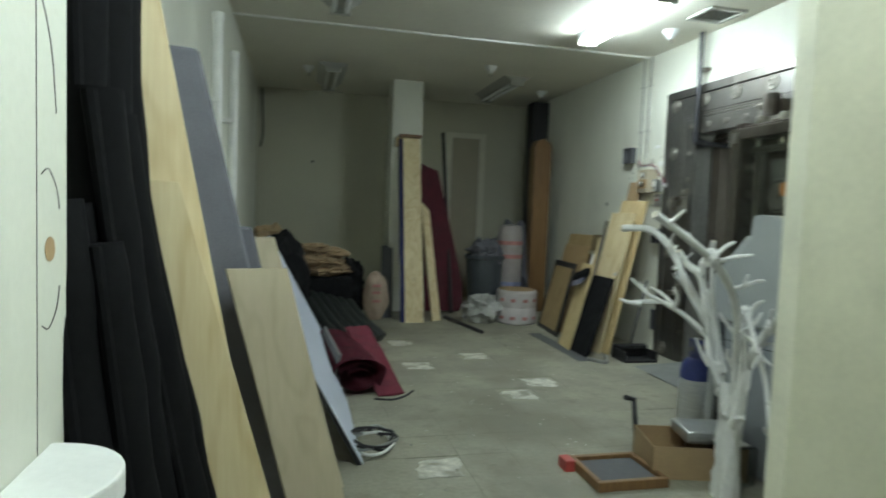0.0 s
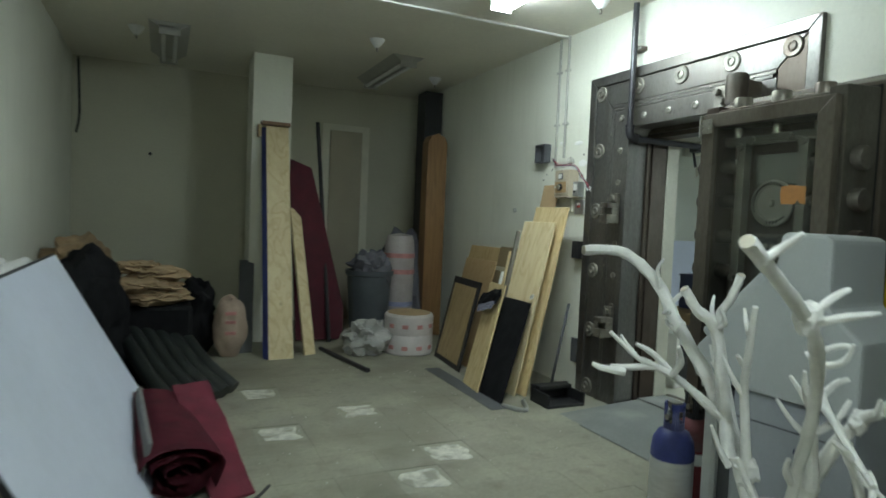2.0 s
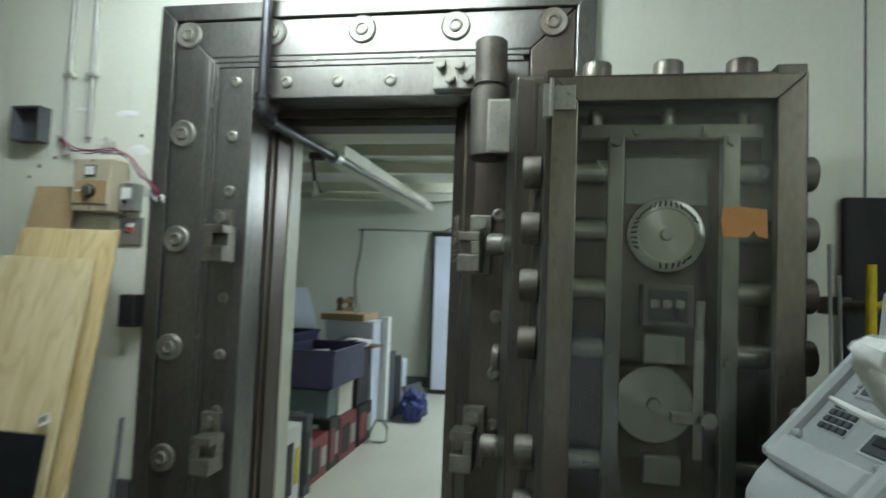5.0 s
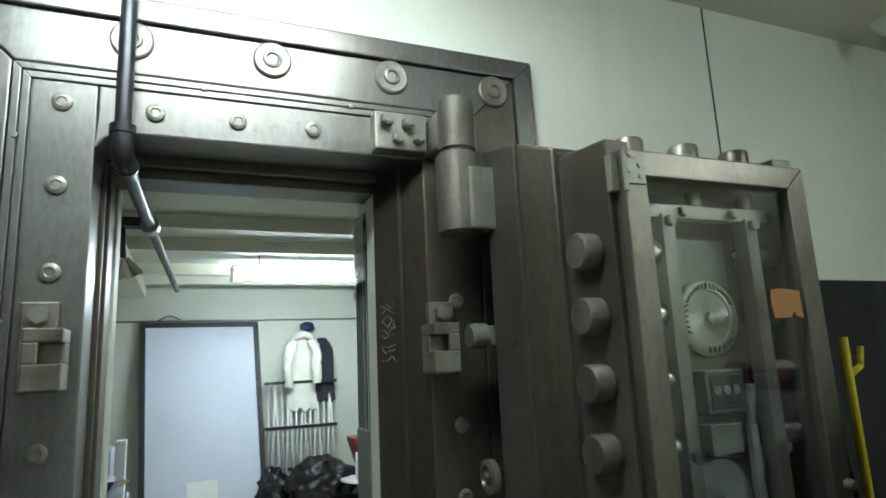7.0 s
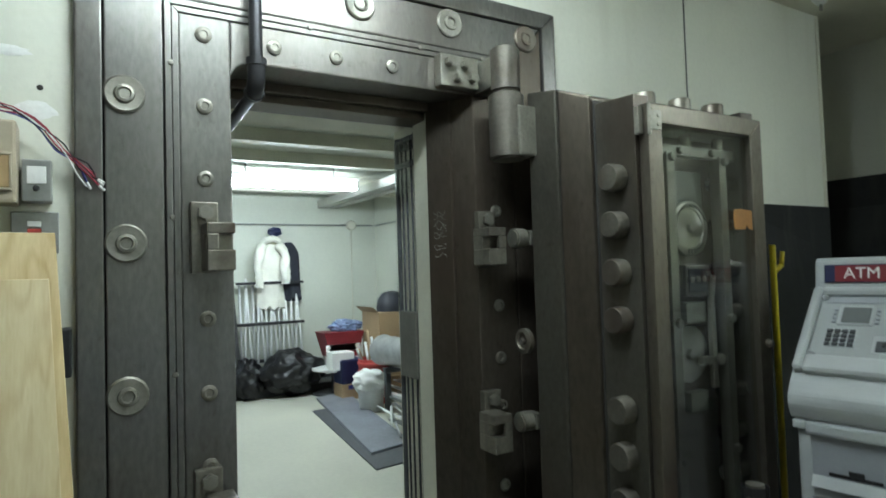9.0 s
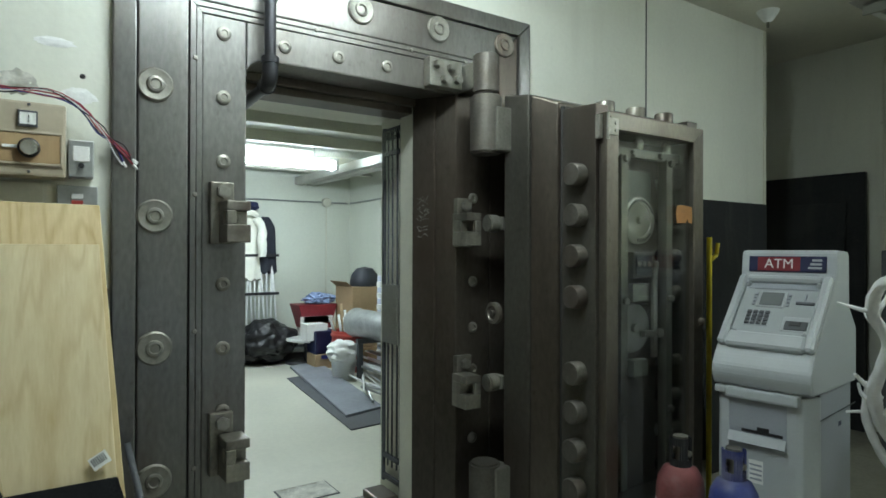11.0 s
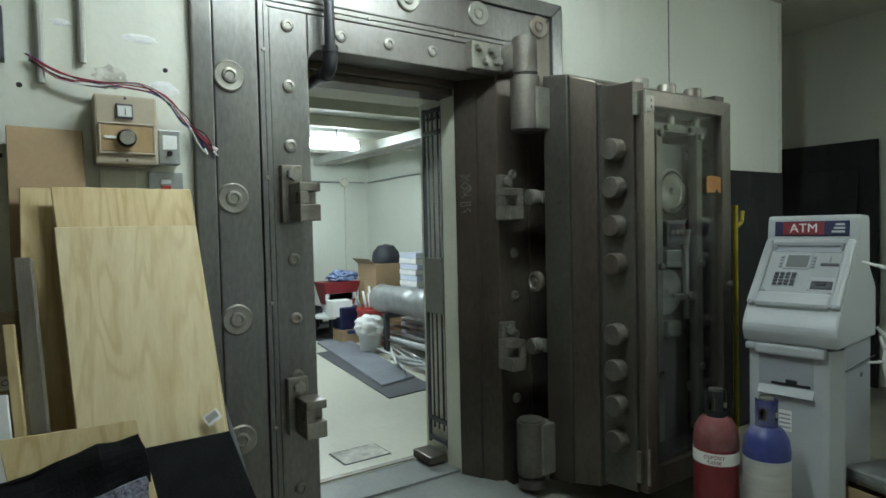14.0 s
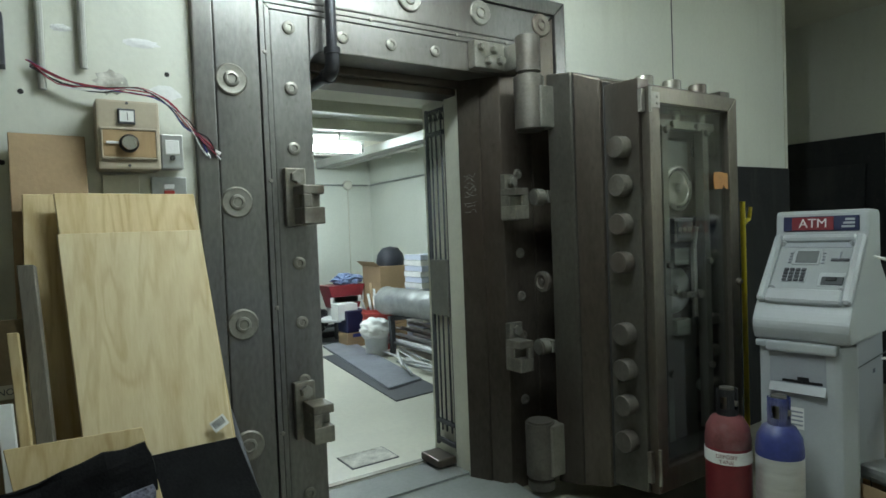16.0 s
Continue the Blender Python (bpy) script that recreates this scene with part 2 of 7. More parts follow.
DARK_GREY = material("dark_grey_board", (0.075, 0.078, 0.085), 0.65, 0, 0.25, 3, 50, 0.12, (0.11, 0.11, 0.11), 0.6)
GREY_FOAM = material("grey_foam", (0.13, 0.13, 0.15), 0.9, 0, 0.15, 8, 150, 0.25)
WHITEBOARD = material("bluish_white_laminate", (0.60, 0.64, 0.74), 0.5, 0, 0.06, 2, 20, 0.03)
MAROON = material("maroon_carpet", (0.13, 0.016, 0.03), 0.95, 0, 0.35, 9, 260, 0.6)
CARPET_BACK = material("grey_carpet_backing", (0.20, 0.19, 0.18), 0.9, 0, 0.25, 12, 180, 0.4)
DARK_TUBE = material("dark_green_grey_roll", (0.017, 0.021, 0.019), 0.5, 0, 0.25, 6, 50, 0.2)
CARDBOARD = material("brown_cardboard", (0.36, 0.25, 0.14), 0.8, 0, 0.15, 5, 70, 0.12)
WHITE_BARK = material("white_painted_branch", (0.80, 0.80, 0.78), 0.6, 0, 0.10, 14, 60, 0.5, (0.62, 0.61, 0.57), 0.66)
BARE_WOOD = material("cut_branch_end", (0.62, 0.58, 0.48), 0.7, 0, 0.2, 30, 90, 0.2)
ATM_WHITE = material("pale_grey_plastic", (0.43, 0.455, 0.46), 0.42, 0, 0.05, 4, 90, 0.05)
# darker copy of ATM_WHITE, so the console panel looks shaded like a recess
ATM_SHADED = material("shaded_console_plastic", (0.35, 0.37, 0.375), 0.45, 0, 0.06, 4, 90, 0.05)
ATM_GREY = material("mid_grey_steel_paint", (0.34, 0.36, 0.39), 0.4, 0.1, 0.07, 4, 90, 0.05)
ATM_DARK = material("charcoal_plastic", (0.05, 0.055, 0.06), 0.5, 0, 0.15, 10, 90, 0.1)
SCREEN = material("grey_screen", (0.16, 0.17, 0.17), 0.15, 0, 0.05, 4, 40, 0)
BLUE_DARK = material("dark_blue_plastic", (0.012, 0.017, 0.06), 0.4, 0, 0.2, 8, 60, 0.08)
BLUE_PAINT = material("blue_paint", (0.03, 0.042, 0.18), 0.5, 0, 0.25, 8, 60, 0.1, (0.16, 0.16, 0.24), 0.60)
RED_PAINT = material("dark_red_paint", (0.19, 0.018, 0.025), 0.4, 0, 0.2, 8, 60, 0.1)
RED_PLASTIC = material("red_plastic", (0.42, 0.06, 0.05), 0.4, 0, 0.15, 8, 60, 0.05)
WHITE_PLASTIC = material("white_plastic", (0.75, 0.76, 0.74), 0.45, 0, 0.08, 6, 60, 0.05)
WHITE_PAPER = material("white_paper", (0.80, 0.80, 0.77), 0.8, 0, 0.08, 10, 80, 0.1)
CREAM = material("cream_trim_paint", (0.66, 0.65, 0.54), 0.5, 0, 0.1, 5, 60, 0.12, (0.5, 0.48, 0.38), 0.64)
BEIGE = material("beige_enamel", (0.44, 0.38, 0.28), 0.45, 0, 0.08, 9, 70, 0.06)
ALUMINIUM = material("brushed_aluminium", (0.66, 0.67, 0.66), 0.42, 0.6, 0.12, 10, 90, 0.06, None, 0.6, (1, 1, 6))
YELLOW = material("yellow_paint", (0.65, 0.50, 0.02), 0.45, 0, 0.2, 12, 60, 0.1)
ORANGE = material("orange_tag_card", (0.40, 0.18, 0.05), 0.7, 0, 0.15, 12, 60, 0.1)
TUBE_GLOW = material("lit_fluorescent_tube", (0.845, 1.0, 1.05), 0.4, 0, 0.0, 4, 40, 0, emit=ROOM_GLOW)
ENTRY_TUBE_GLOW = material("unseen_entry_tube", (0.845, 1.0, 1.04), 0.4, 0, 0.0, 4, 40, 0, emit=ENTRY_GLOW)
VAULT_TUBE_GLOW = material("lit_vault_tube", (0.835, 1.0, 1.09), 0.4, 0, 0.0, 4, 40, 0, emit=VAULT_GLOW)
LAMP_METAL = material("lamp_housing", (0.42, 0.42, 0.38), 0.45, 0.3, 0.12, 6, 60, 0.05)
RAMP_GREY = material("grey_ramp_sheet", (0.20, 0.21, 0.20), 0.55, 0.1, 0.18, 3, 50, 0.12, (0.34, 0.34, 0.31), 0.6)
FADED_RED = material("faded_red_print", (0.45, 0.20, 0.19), 0.6, 0, 0.25, 20, 60, 0.05)
FADED_BLUE = material("faded_blue_print", (0.25, 0.27, 0.42), 0.6, 0, 0.25, 20, 60, 0.05)
GLASS = glass_material("old_dusty_glass", (0.80, 0.825, 0.78), 0.03)
CLEAR = glass_material("clear_plastic", (0.9, 0.94, 0.92), 0.12)


# ---- geometry helpers ----
def box(lo, hi, bevel=0.0):
    bm = bmesh.new()
    bmesh.ops.create_cube(bm, size=1)
    for v in bm.verts:
        v.co = [lo[i] + (v.co[i] + 0.5) * (hi[i] - lo[i]) for i in range(3)]
    if bevel:
        bmesh.ops.bevel(bm, geom=bm.edges[:], offset=bevel, segments=2, affect="EDGES", profile=0.6)
    return bm


def slab(corner, along, up, depth, bevel=0.002):
    """A board from a corner and its three edges."""
    bm = bmesh.new()
    bmesh.ops.create_cube(bm, size=1)
    o, a, b, c = Vector(corner), Vector(along), Vector(up), Vector(depth)
    for v in bm.verts:
        v.co = o + a * (v.co.x + 0.5) + b * (v.co.y + 0.5) + c * (v.co.z + 0.5)
    bmesh.ops.recalc_face_normals(bm, faces=bm.faces[:])
    if bevel:
        bmesh.ops.bevel(bm, geom=bm.edges[:], offset=bevel, segments=1, affect="EDGES")
    return bm


def leaning(bl, br, tl, thick, bevel=0.002):
    """A board whose front face has these three corners; its thickness goes behind it, towards +x or -x as the face looks."""
    bl, br, tl = Vector(bl), Vector(br), Vector(tl)
    n = (br - bl).cross(tl - bl).normalized()
    return slab(bl, br - bl, tl - bl, -n * thick, bevel)


def rod(p0, p1, r, seg=16, r2=None, bevel=0.0):
    bm = bmesh.new()
    p0, p1 = Vector(p0), Vector(p1)
    bmesh.ops.create_cone(bm, cap_ends=True, segments=seg, radius1=r, radius2=r if r2 is None else r2, depth=(p1 - p0).length)
    if bevel:
        rims = [e for e in bm.edges if abs(e.verts[0].co.z - e.verts[1].co.z) < 1e-6]
        bmesh.ops.bevel(bm, geom=rims, offset=bevel, segments=2, affect="EDGES")
    turn = (p1 - p0).to_track_quat("Z", "Y").to_matrix().to_4x4()
    bmesh.ops.transform(bm, matrix=Matrix.Translation((p0 + p1) / 2) @ turn, verts=bm.verts[:])
    for f in bm.faces:
        f.smooth = len(f.verts) == 4
    return bm


def lathe(profile, base=(0, 0, 0), axis=(0, 0, 1), seg=28):
    """A turned shape: (radius, height) pairs from the bottom up, round an axis."""
    bm = bmesh.new()
    turn = Matrix.Translation(base) @ Vector(axis).to_track_quat("Z", "Y").to_matrix().to_4x4()
    rings = []
    for r, h in profile:
        if r < 1e-6:
            rings.append([bm.verts.new(turn @ Vector((0, 0, h)))])
        else:
            rings.append([bm.verts.new(turn @ Vector((r * math.cos(2 * math.pi * i / seg), r * math.sin(2 * math.pi * i / seg), h)))
                          for i in range(seg)])
    for a, b in zip(rings, rings[1:]):
        for i in range(seg):
            j = (i + 1) % seg
            loop = [a[i % len(a)], a[j % len(a)], b[j % len(b)], b[i % len(b)]]
            loop = list(dict.fromkeys(loop))
            if len(loop) > 2:
                bm.faces.new(loop).smooth = True
    bmesh.ops.recalc_face_normals(bm, faces=bm.faces[:])
    return bm


def pipe(points, radius, seg=10, smooth=3, wobble=0.0, rng=None):
    """A round bar along a smoothed line; radius is one number or one per point."""
    pts = [Vector(p) for p in points]
    radii = list(radius) if isinstance(radius, (list, tuple)) else [radius] * len(pts)
    line, wide = [], []
    for i in range(len(pts) - 1):
        a, b, c, d = pts[max(0, i - 1)], pts[i], pts[i + 1], pts[min(len(pts) - 1, i + 2)]
        for k in range(smooth):
            t = k / smooth
            line.append(0.5 * (2 * b + (c - a) * t + (2 * a - 5 * b + 4 * c - d) * t * t + (3 * b - a - 3 * c + d) * t ** 3))
            wide.append(radii[i] + (radii[i + 1] - radii[i]) * t)
    line.append(pts[-1])
    wide.append(radii[-1])
    bm = bmesh.new()
    side = None
    rings = []
    for i, p in enumerate(line):
        ahead = (line[min(i + 1, len(line) - 1)] - line[max(i - 1, 0)]).normalized()
        if side is None:
            side = ahead.orthogonal().normalized()
        side = (side - ahead * side.dot(ahead)).normalized()
        other = ahead.cross(side)
        ring = []
        for k in range(seg):
            a = 2 * math.pi * k / seg
            r = wide[i] * (1 + (rng.uniform(-wobble, wobble) if rng else 0))
            ring.append(bm.verts.new(p + side * math.cos(a) * r + other * math.sin(a) * r))
        rings.append(ring)
    for a, b in zip(rings, rings[1:]):
        for k in range(seg):
            bm.faces.new((a[k], a[(k + 1) % seg], b[(k + 1) % seg], b[k])).smooth = True
    bm.faces.new(rings[0][::-1])
    bm.faces.new(rings[-1])
    return bm


def prism(outline, lo, hi, axis="y", bevel=0.0):
    """An outline of (a, b) pairs pushed along an axis: x uses (y, z), y uses (x, z), z uses (x, y)."""
    bm = bmesh.new()

    def at(a, b, c):
        return {"x": (c, a, b), "y": (a, c, b), "z": (a, b, c)}[axis]

    low = [bm.verts.new(at(a, b, lo)) for a, b in outline]
    high = [bm.verts.new(at(a, b, hi)) for a, b in outline]
    bm.faces.new(low), bm.faces.new(high)
    for i in range(len(low)):
        j = (i + 1) % len(low)
        bm.faces.new((low[i], low[j], high[j], high[i]))
    bmesh.ops.recalc_face_normals(bm, faces=bm.faces[:])
    if bevel:
        bmesh.ops.bevel(bm, geom=bm.edges[:], offset=bevel, segments=2, affect="EDGES", profile=0.6)
    return bm


def joined(*shapes):
    bm = bmesh.new()
    for s in shapes:
        tmp = bpy.data.meshes.new("tmp")
        s.to_mesh(tmp)
        s.free()
        bm.from_mesh(tmp)
        bpy.data.meshes.remove(tmp)
    return bm


def moved(bm, m):
    bmesh.ops.transform(bm, matrix=m, verts=bm.verts[:])
    return bm


def lumpy(bm, amount, size, seed=0.0):
    """Pushes vertices along their normals by smooth noise."""
    bm.normal_update()
    for v in bm.verts:
        v.co += v.normal * amount * noise.noise(v.co * size + Vector((seed, seed * 1.7, seed * 0.3)))
    return bm


def blob(centre, radii, amount=0.2, size=4.0, seed=0.0, sub=4):
    bm = bmesh.new()
    bmesh.ops.create_icosphere(bm, subdivisions=sub, radius=1)
    for v in bm.verts:
        n = noise.noise(v.co * size * 0.5 + Vector((seed, 0, 0))) + 0.5 * noise.noise(v.co * size + Vector((0, seed, 0)))
        v.co = Vector(centre) + Vector([v.co[i] * radii[i] * (1 + amount * n) for i in range(3)])
    for f in bm.faces:
        f.smooth = True
    return bm


def mesh_of(bm, name, mat):
    bm.normal_update()
    for e in bm.edges:
        if e.calc_face_angle(0.0) > 0.62:
            e.smooth = False
    me = bpy.data.meshes.new(name)
    bm.to_mesh(me)
    bm.free()
    me.materials.append(mat)
    return me


def world_of(ob):
    return (world_of(ob.parent) @ ob.matrix_parent_inverse if ob.parent else Matrix()) @ ob.matrix_basis


def part(name, bm, mat, parent=None, label="", place=None):
    """Links a bmesh (or a shared mesh) as one mesh object, under a thing or a part."""
    me = bm if isinstance(bm, bpy.types.Mesh) else mesh_of(bm, name, mat)
    ob = new(name, me)
    if parent:
        ob.parent = parent
        ob.matrix_parent_inverse = world_of(parent).inverted()
    if place is not None:
        ob.matrix_basis = place
    return tagged(ob, label)


def thing(name, base, label, category, group="", kind=""):
    ob = new(name)
    ob.empty_display_size = 0.1
    ob.matrix_basis = Matrix.Translation(base)
    return tagged(ob, label, category, group, kind)


def solid(name, bm, mat, label, category, group="", kind=""):
    return tagged(part(name, bm, mat), label, category, group, kind)


def structure(name, bm, mat, label="", category=""):
    return tagged(part(name, bm, mat), label, category, "", "structure")


# ---- the large structure ----
CEIL = 2.95
WX, FX = 3.82, 3.80          # vault wall, face of the vault frame
VF = 0.06                    # vault floor
structure("floor", box((-0.42, -2.0, -0.1), (WX, 9.6, 0.0)), FLOOR, "worn stained grey concrete floor", "floor")
structure("floor_recess", box((WX, -2.0, -0.1), (5.6, 1.47, 0.0)), FLOOR, "worn grey concrete floor", "floor")
structure("ceiling", box((-0.42, -2.0, CEIL), (6.0, 9.9, CEIL + 0.15)), CEILING, "dull cream plaster ceiling", "ceiling")
structure("wall_left", box((-0.42, -2.0, 0), (-0.22, 9.6, CEIL)), WALL, "pale painted plaster wall", "wall")
structure("wall_back", box((-0.22, 9.35, 0), (4.6, 9.6, CEIL)), WALL_SHADED, "cream plaster back wall with shade in its colour", "wall")
structure("wall_vault_far", box((WX, 5.60, 0), (WX + 0.6, 8.87, CEIL)), WALL, "pale green-white plaster wall beside the vault", "wall")
structure("wall_vault_near", box((WX, 1.47, 0), (WX + 0.6, 3.78, CEIL)), WALL, "pale green-white plaster wall beside the vault", "wall")
structure("wall_vault_above", box((WX, 3.78, 2.48), (WX + 0.6, 5.60, CEIL)), WALL, "pale plaster wall above the vault door", "wall")
# black sheet closes the gap; its colour stands in for the darkness inside
structure("wall_gap_end", box((4.42, 8.87, 0), (4.6, 9.35, CEIL)), BLACK_PAINT, "black sheet standing in for the darkness of a narrow gap", "wall")
structure("wall_recess", box((2.05, 0.40, 0), (5.6, 0.60, CEIL)), WALL, "cream recess wall", "wall")
structure("wall_recess_end", box((5.4, 0.60, 0), (5.6, 1.42, CEIL)), WALL_SHADED, "cream recess wall", "wall")
structure("wall_recess_side", box((WX + 0.6, 1.42, 0), (5.6, 1.60, CEIL)), WALL_SHADED, "cream recess wall", "wall")
structure("wall_partition", box((1.45, 1.49, 0), (2.05, 1.546, CEIL)), CREAM, "cream painted partition end", "wall")
structure("wall_partition_side", box((1.95, 0.60, 0), (2.05, 1.49, CEIL)), CREAM, "cream painted partition", "wall")
structure("wall_behind", box((-0.22, -2.0, 0), (2.05, -1.8, CEIL)), WALL, "pale painted wall", "wall")
structure("wall_entry_side", box((1.95, -1.8, 0), (2.05, 0.60, CEIL)), WALL, "pale painted wall", "wall")
structure("column", box((1.50, 8.10, 0), (1.89, 8.50, CEIL), 0.006), WALL, "square cream plaster column", "column")
structure("trim_back", box((2.50, 9.32, 0), (3.12, 9.347, 2.5), 0.004), CREAM, "cream door casing on the back wall", "trim")
structure("door_back", box((2.60, 9.30, 0.01), (3.02, 9.317, 2.42), 0.003), DOOR_BEIGE, "flat beige closed door panel", "door")
structure("trim_ceiling", box((-0.22, 5.985, CEIL - 0.018), (WX, 6.015, CEIL - 0.001), 0.003), SEAM, "thin white ceiling seam strip", "trim")
structure("trim_wall", box((WX - 0.004, 2.784, 0), (WX - 0.001, 2.791, CEIL), 0.0005), DARK_GREY, "thin dark joint strip on the wall", "trim")
structure("trim_recess", box((WX - 0.003, 1.43, 0), (WX + 0.6, 1.468, CEIL), 0.003), CREAM, "wall end trim", "trim")

# vault room
VX1, VY0, VY1, VC = 8.70, 2.45, 7.2, 2.34
structure("vault_floor", box((4.28, VY0, -0.05), (VX1, VY1, VF)), VAULT_FLOOR, "cream painted vault floor with scuffs", "floor")
structure("vault_wall_far", box((VX1, VY0 - 0.2, 0), (VX1 + 0.2, VY1 + 0.2, VC)), VAULT_WALL, "pale vault end wall", "wall")
structure("vault_wall_right", box((4.42, VY0 - 0.2, 0), (VX1, VY0, VC)), VAULT_WALL, "pale vault side wall", "wall")
structure("vault_wall_left", box((4.28, VY1, 0), (VX1, VY1 + 0.2, VC)), VAULT_WALL, "pale vault side wall", "wall")
structure("vault_ceiling", box((4.28, VY0 - 0.2, VC), (VX1 + 0.2, VY1 + 0.2, VC + 0.15)), VAULT_WALL, "pale vault ceiling", "ceiling")
structure("vault_wall_lining_left", box((4.17, 5.15, 0), (4.28, VY1 + 0.2, VC)), CREAM, "cream lining beside the vault opening", "wall")
structure("vault_wall_lining_right", box((3.998, 4.10, 0), (4.135, 4.31, VC)), CREAM, "cream lining beside the vault opening", "wall")
structure("vault_wall_front", box((4.137, VY0, 0), (4.42, 4.265, VC)), CREAM, "cream wall beside the vault opening", "wall")
structure("vault_wall_lining_top", box((4.17, 4.31, 2.03), (4.42, 5.15, VC)), CREAM, "cream lining over the vault opening", "wall")
structure("threshold", box((4.02, 4.20, -0.02), (4.28, 5.18, VF - 0.004)), RAMP_GREY, "grey vault threshold", "floor")
structure("threshold_trim", box((4.285, 4.30, VF - 0.01), (4.325, 5.145, VF + 0.006), 0.002), STEEL_LIGHT, "bright metal threshold strip", "trim")
structure("baseboard", box((VX1 - 0.03, VY0, VF), (VX1, VY1, VF + 0.12), 0.004), DARK_GREY, "dark rubber skirting", "baseboard")


# ---- vault frame ----
OY0, OY1, OZ = 4.20, 5.18, 2.085      # clear opening in the frame's face
frame_thing = thing("vault_doorway", (FX, 4.69, 0), "dark bolted steel surround of an old bank vault door", "vault frame")


def face_plate(name, outline, x0, x1, mat=STEEL, bevel=0.006, label=""):
    return part(name, prism(outline, x0, x1, "x", bevel), mat, frame_thing, label)


# outer rim, mitred field plates, inner plates round the opening
YL, YR, ZT = 5.635, 3.745, 2.51
rim = 0.075
face_plate("rim", [(YL, 0), (YL, ZT), (YL - rim, ZT - rim), (YL - rim, 0)], FX - 0.012, FX + 0.2)
face_plate("rim", [(YL - 0.001, ZT), (YR + 0.001, ZT), (YR + rim, ZT - rim), (YL - rim - 0.001, ZT - rim)], FX - 0.012, FX + 0.2)
face_plate("rim", [(YR, 0), (YR, ZT), (YR + rim, ZT - rim), (YR + rim, 0)], FX - 0.012, FX + 0.2)
g = 0.004
fl, fr, ft = YL - rim - g, YR + rim + g, ZT - rim - g
il, ir, it = 5.385, 4.0, 2.265
face_plate("field_plate", [(fl, 0.0), (fl, ft - g), (il + g, it + g), (il + g, 0.0)], FX, FX + 0.19)
face_plate("field_plate", [(fl - g, ft), (fr + g, ft), (ir, it + g), (il, it + g)], FX, FX + 0.19)
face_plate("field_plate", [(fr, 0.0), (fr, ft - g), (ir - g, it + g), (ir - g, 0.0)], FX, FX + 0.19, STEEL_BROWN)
# slim double moulding along the joint
for k, (d, x) in enumerate(((0.0, -0.006), (0.022, -0.003))):
    face_plate("moulding", [(il - d, 0), (il - d, it - d), (il - d - 0.0205, it - d - 0.0205), (il - d - 0.0205, 0)], FX + x, FX + 0.1, STEEL, 0.003)
    face_plate("moulding", [(il - d, it - d), (ir + d, it - d), (ir + d, it - d - 0.0205), (il - d - 0.0205, it - d - 0.0205)], FX + x + 0.0008, FX + 0.1, STEEL, 0.003)
pl, pt = il - 0.043, it - 0.043
part("groove", prism([(fl, 0), (fl, ft), (fr, ft), (fr, 0), (OY0 - 0.01, 0), (OY0 - 0.01, OZ + 0.02), (OY1 + 0.01, OZ + 0.02), (OY1 + 0.01, 0)],
                     FX + 0.02, FX + 0.18, "x"), GROOVE, frame_thing)
face_plate("inner_plate", [(pl, 0), (pl, pt), (OY1, pt), (OY1, 0)], FX + 0.002, FX + 0.18)
corner = [(OY1 - 0.0, OZ)] + [(OY1 - 0.07 + 0.07 * math.sin(a), OZ - 0.07 + 0.07 * math.cos(a)) for a in (1.2, 0.8, 0.4, 0.0)]
face_plate("inner_plate", [(OY1 - g / 2, pt), (4.0, pt), (4.0, OZ), (OY1 - 0.07, OZ)] + corner[1:4][::-1] + [(OY1 - g / 2, OZ - 0.07)], FX + 0.003, FX + 0.18)
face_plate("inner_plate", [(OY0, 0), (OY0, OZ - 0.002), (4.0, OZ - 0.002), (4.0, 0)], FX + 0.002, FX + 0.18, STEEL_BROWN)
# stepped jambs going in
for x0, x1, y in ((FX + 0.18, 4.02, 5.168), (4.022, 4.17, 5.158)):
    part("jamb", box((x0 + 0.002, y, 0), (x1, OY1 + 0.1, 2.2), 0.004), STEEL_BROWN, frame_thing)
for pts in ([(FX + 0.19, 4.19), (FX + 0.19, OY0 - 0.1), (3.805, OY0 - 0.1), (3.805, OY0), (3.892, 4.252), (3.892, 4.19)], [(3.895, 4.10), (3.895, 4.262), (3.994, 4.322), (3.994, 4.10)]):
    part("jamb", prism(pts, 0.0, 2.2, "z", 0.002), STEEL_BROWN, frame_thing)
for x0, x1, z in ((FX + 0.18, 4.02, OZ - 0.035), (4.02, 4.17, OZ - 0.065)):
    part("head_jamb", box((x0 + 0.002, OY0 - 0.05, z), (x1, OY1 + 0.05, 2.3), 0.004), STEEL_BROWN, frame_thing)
# bolts: wide rosettes in the field, small studs in the inner plate
rosette = mesh_of(lathe([(0.0, 0.0), (0.060, 0.0), (0.060, 0.007), (0.054, 0.012), (0.040, 0.010), (0.030, 0.010), (0.027, 0.017), (0.019, 0.019), (0.016, 0.013), (0.0, 0.013)], seg=24), "rosette", STEEL_LIGHT)
stud = mesh_of(lathe([(0.0, 0.0), (0.026, 0.0), (0.026, 0.006), (0.019, 0.010), (0.013, 0.010), (0.011, 0.006), (0.0, 0.006)], seg=18), "stud", STEEL_LIGHT)
facing = Euler((0, radians(-90), 0)).to_matrix().to_4x4()
for y, z in [(5.5, z) for z in (2.373, 1.932, 1.467, 1.0, 0.531, 0.08)] + [(y, 2.373) for y in (5.10, 4.70, 4.303, 3.91)]:
    part("bolt_rosette", rosette, None, frame_thing, place=Matrix.Translation((FX, y, z)) @ facing)
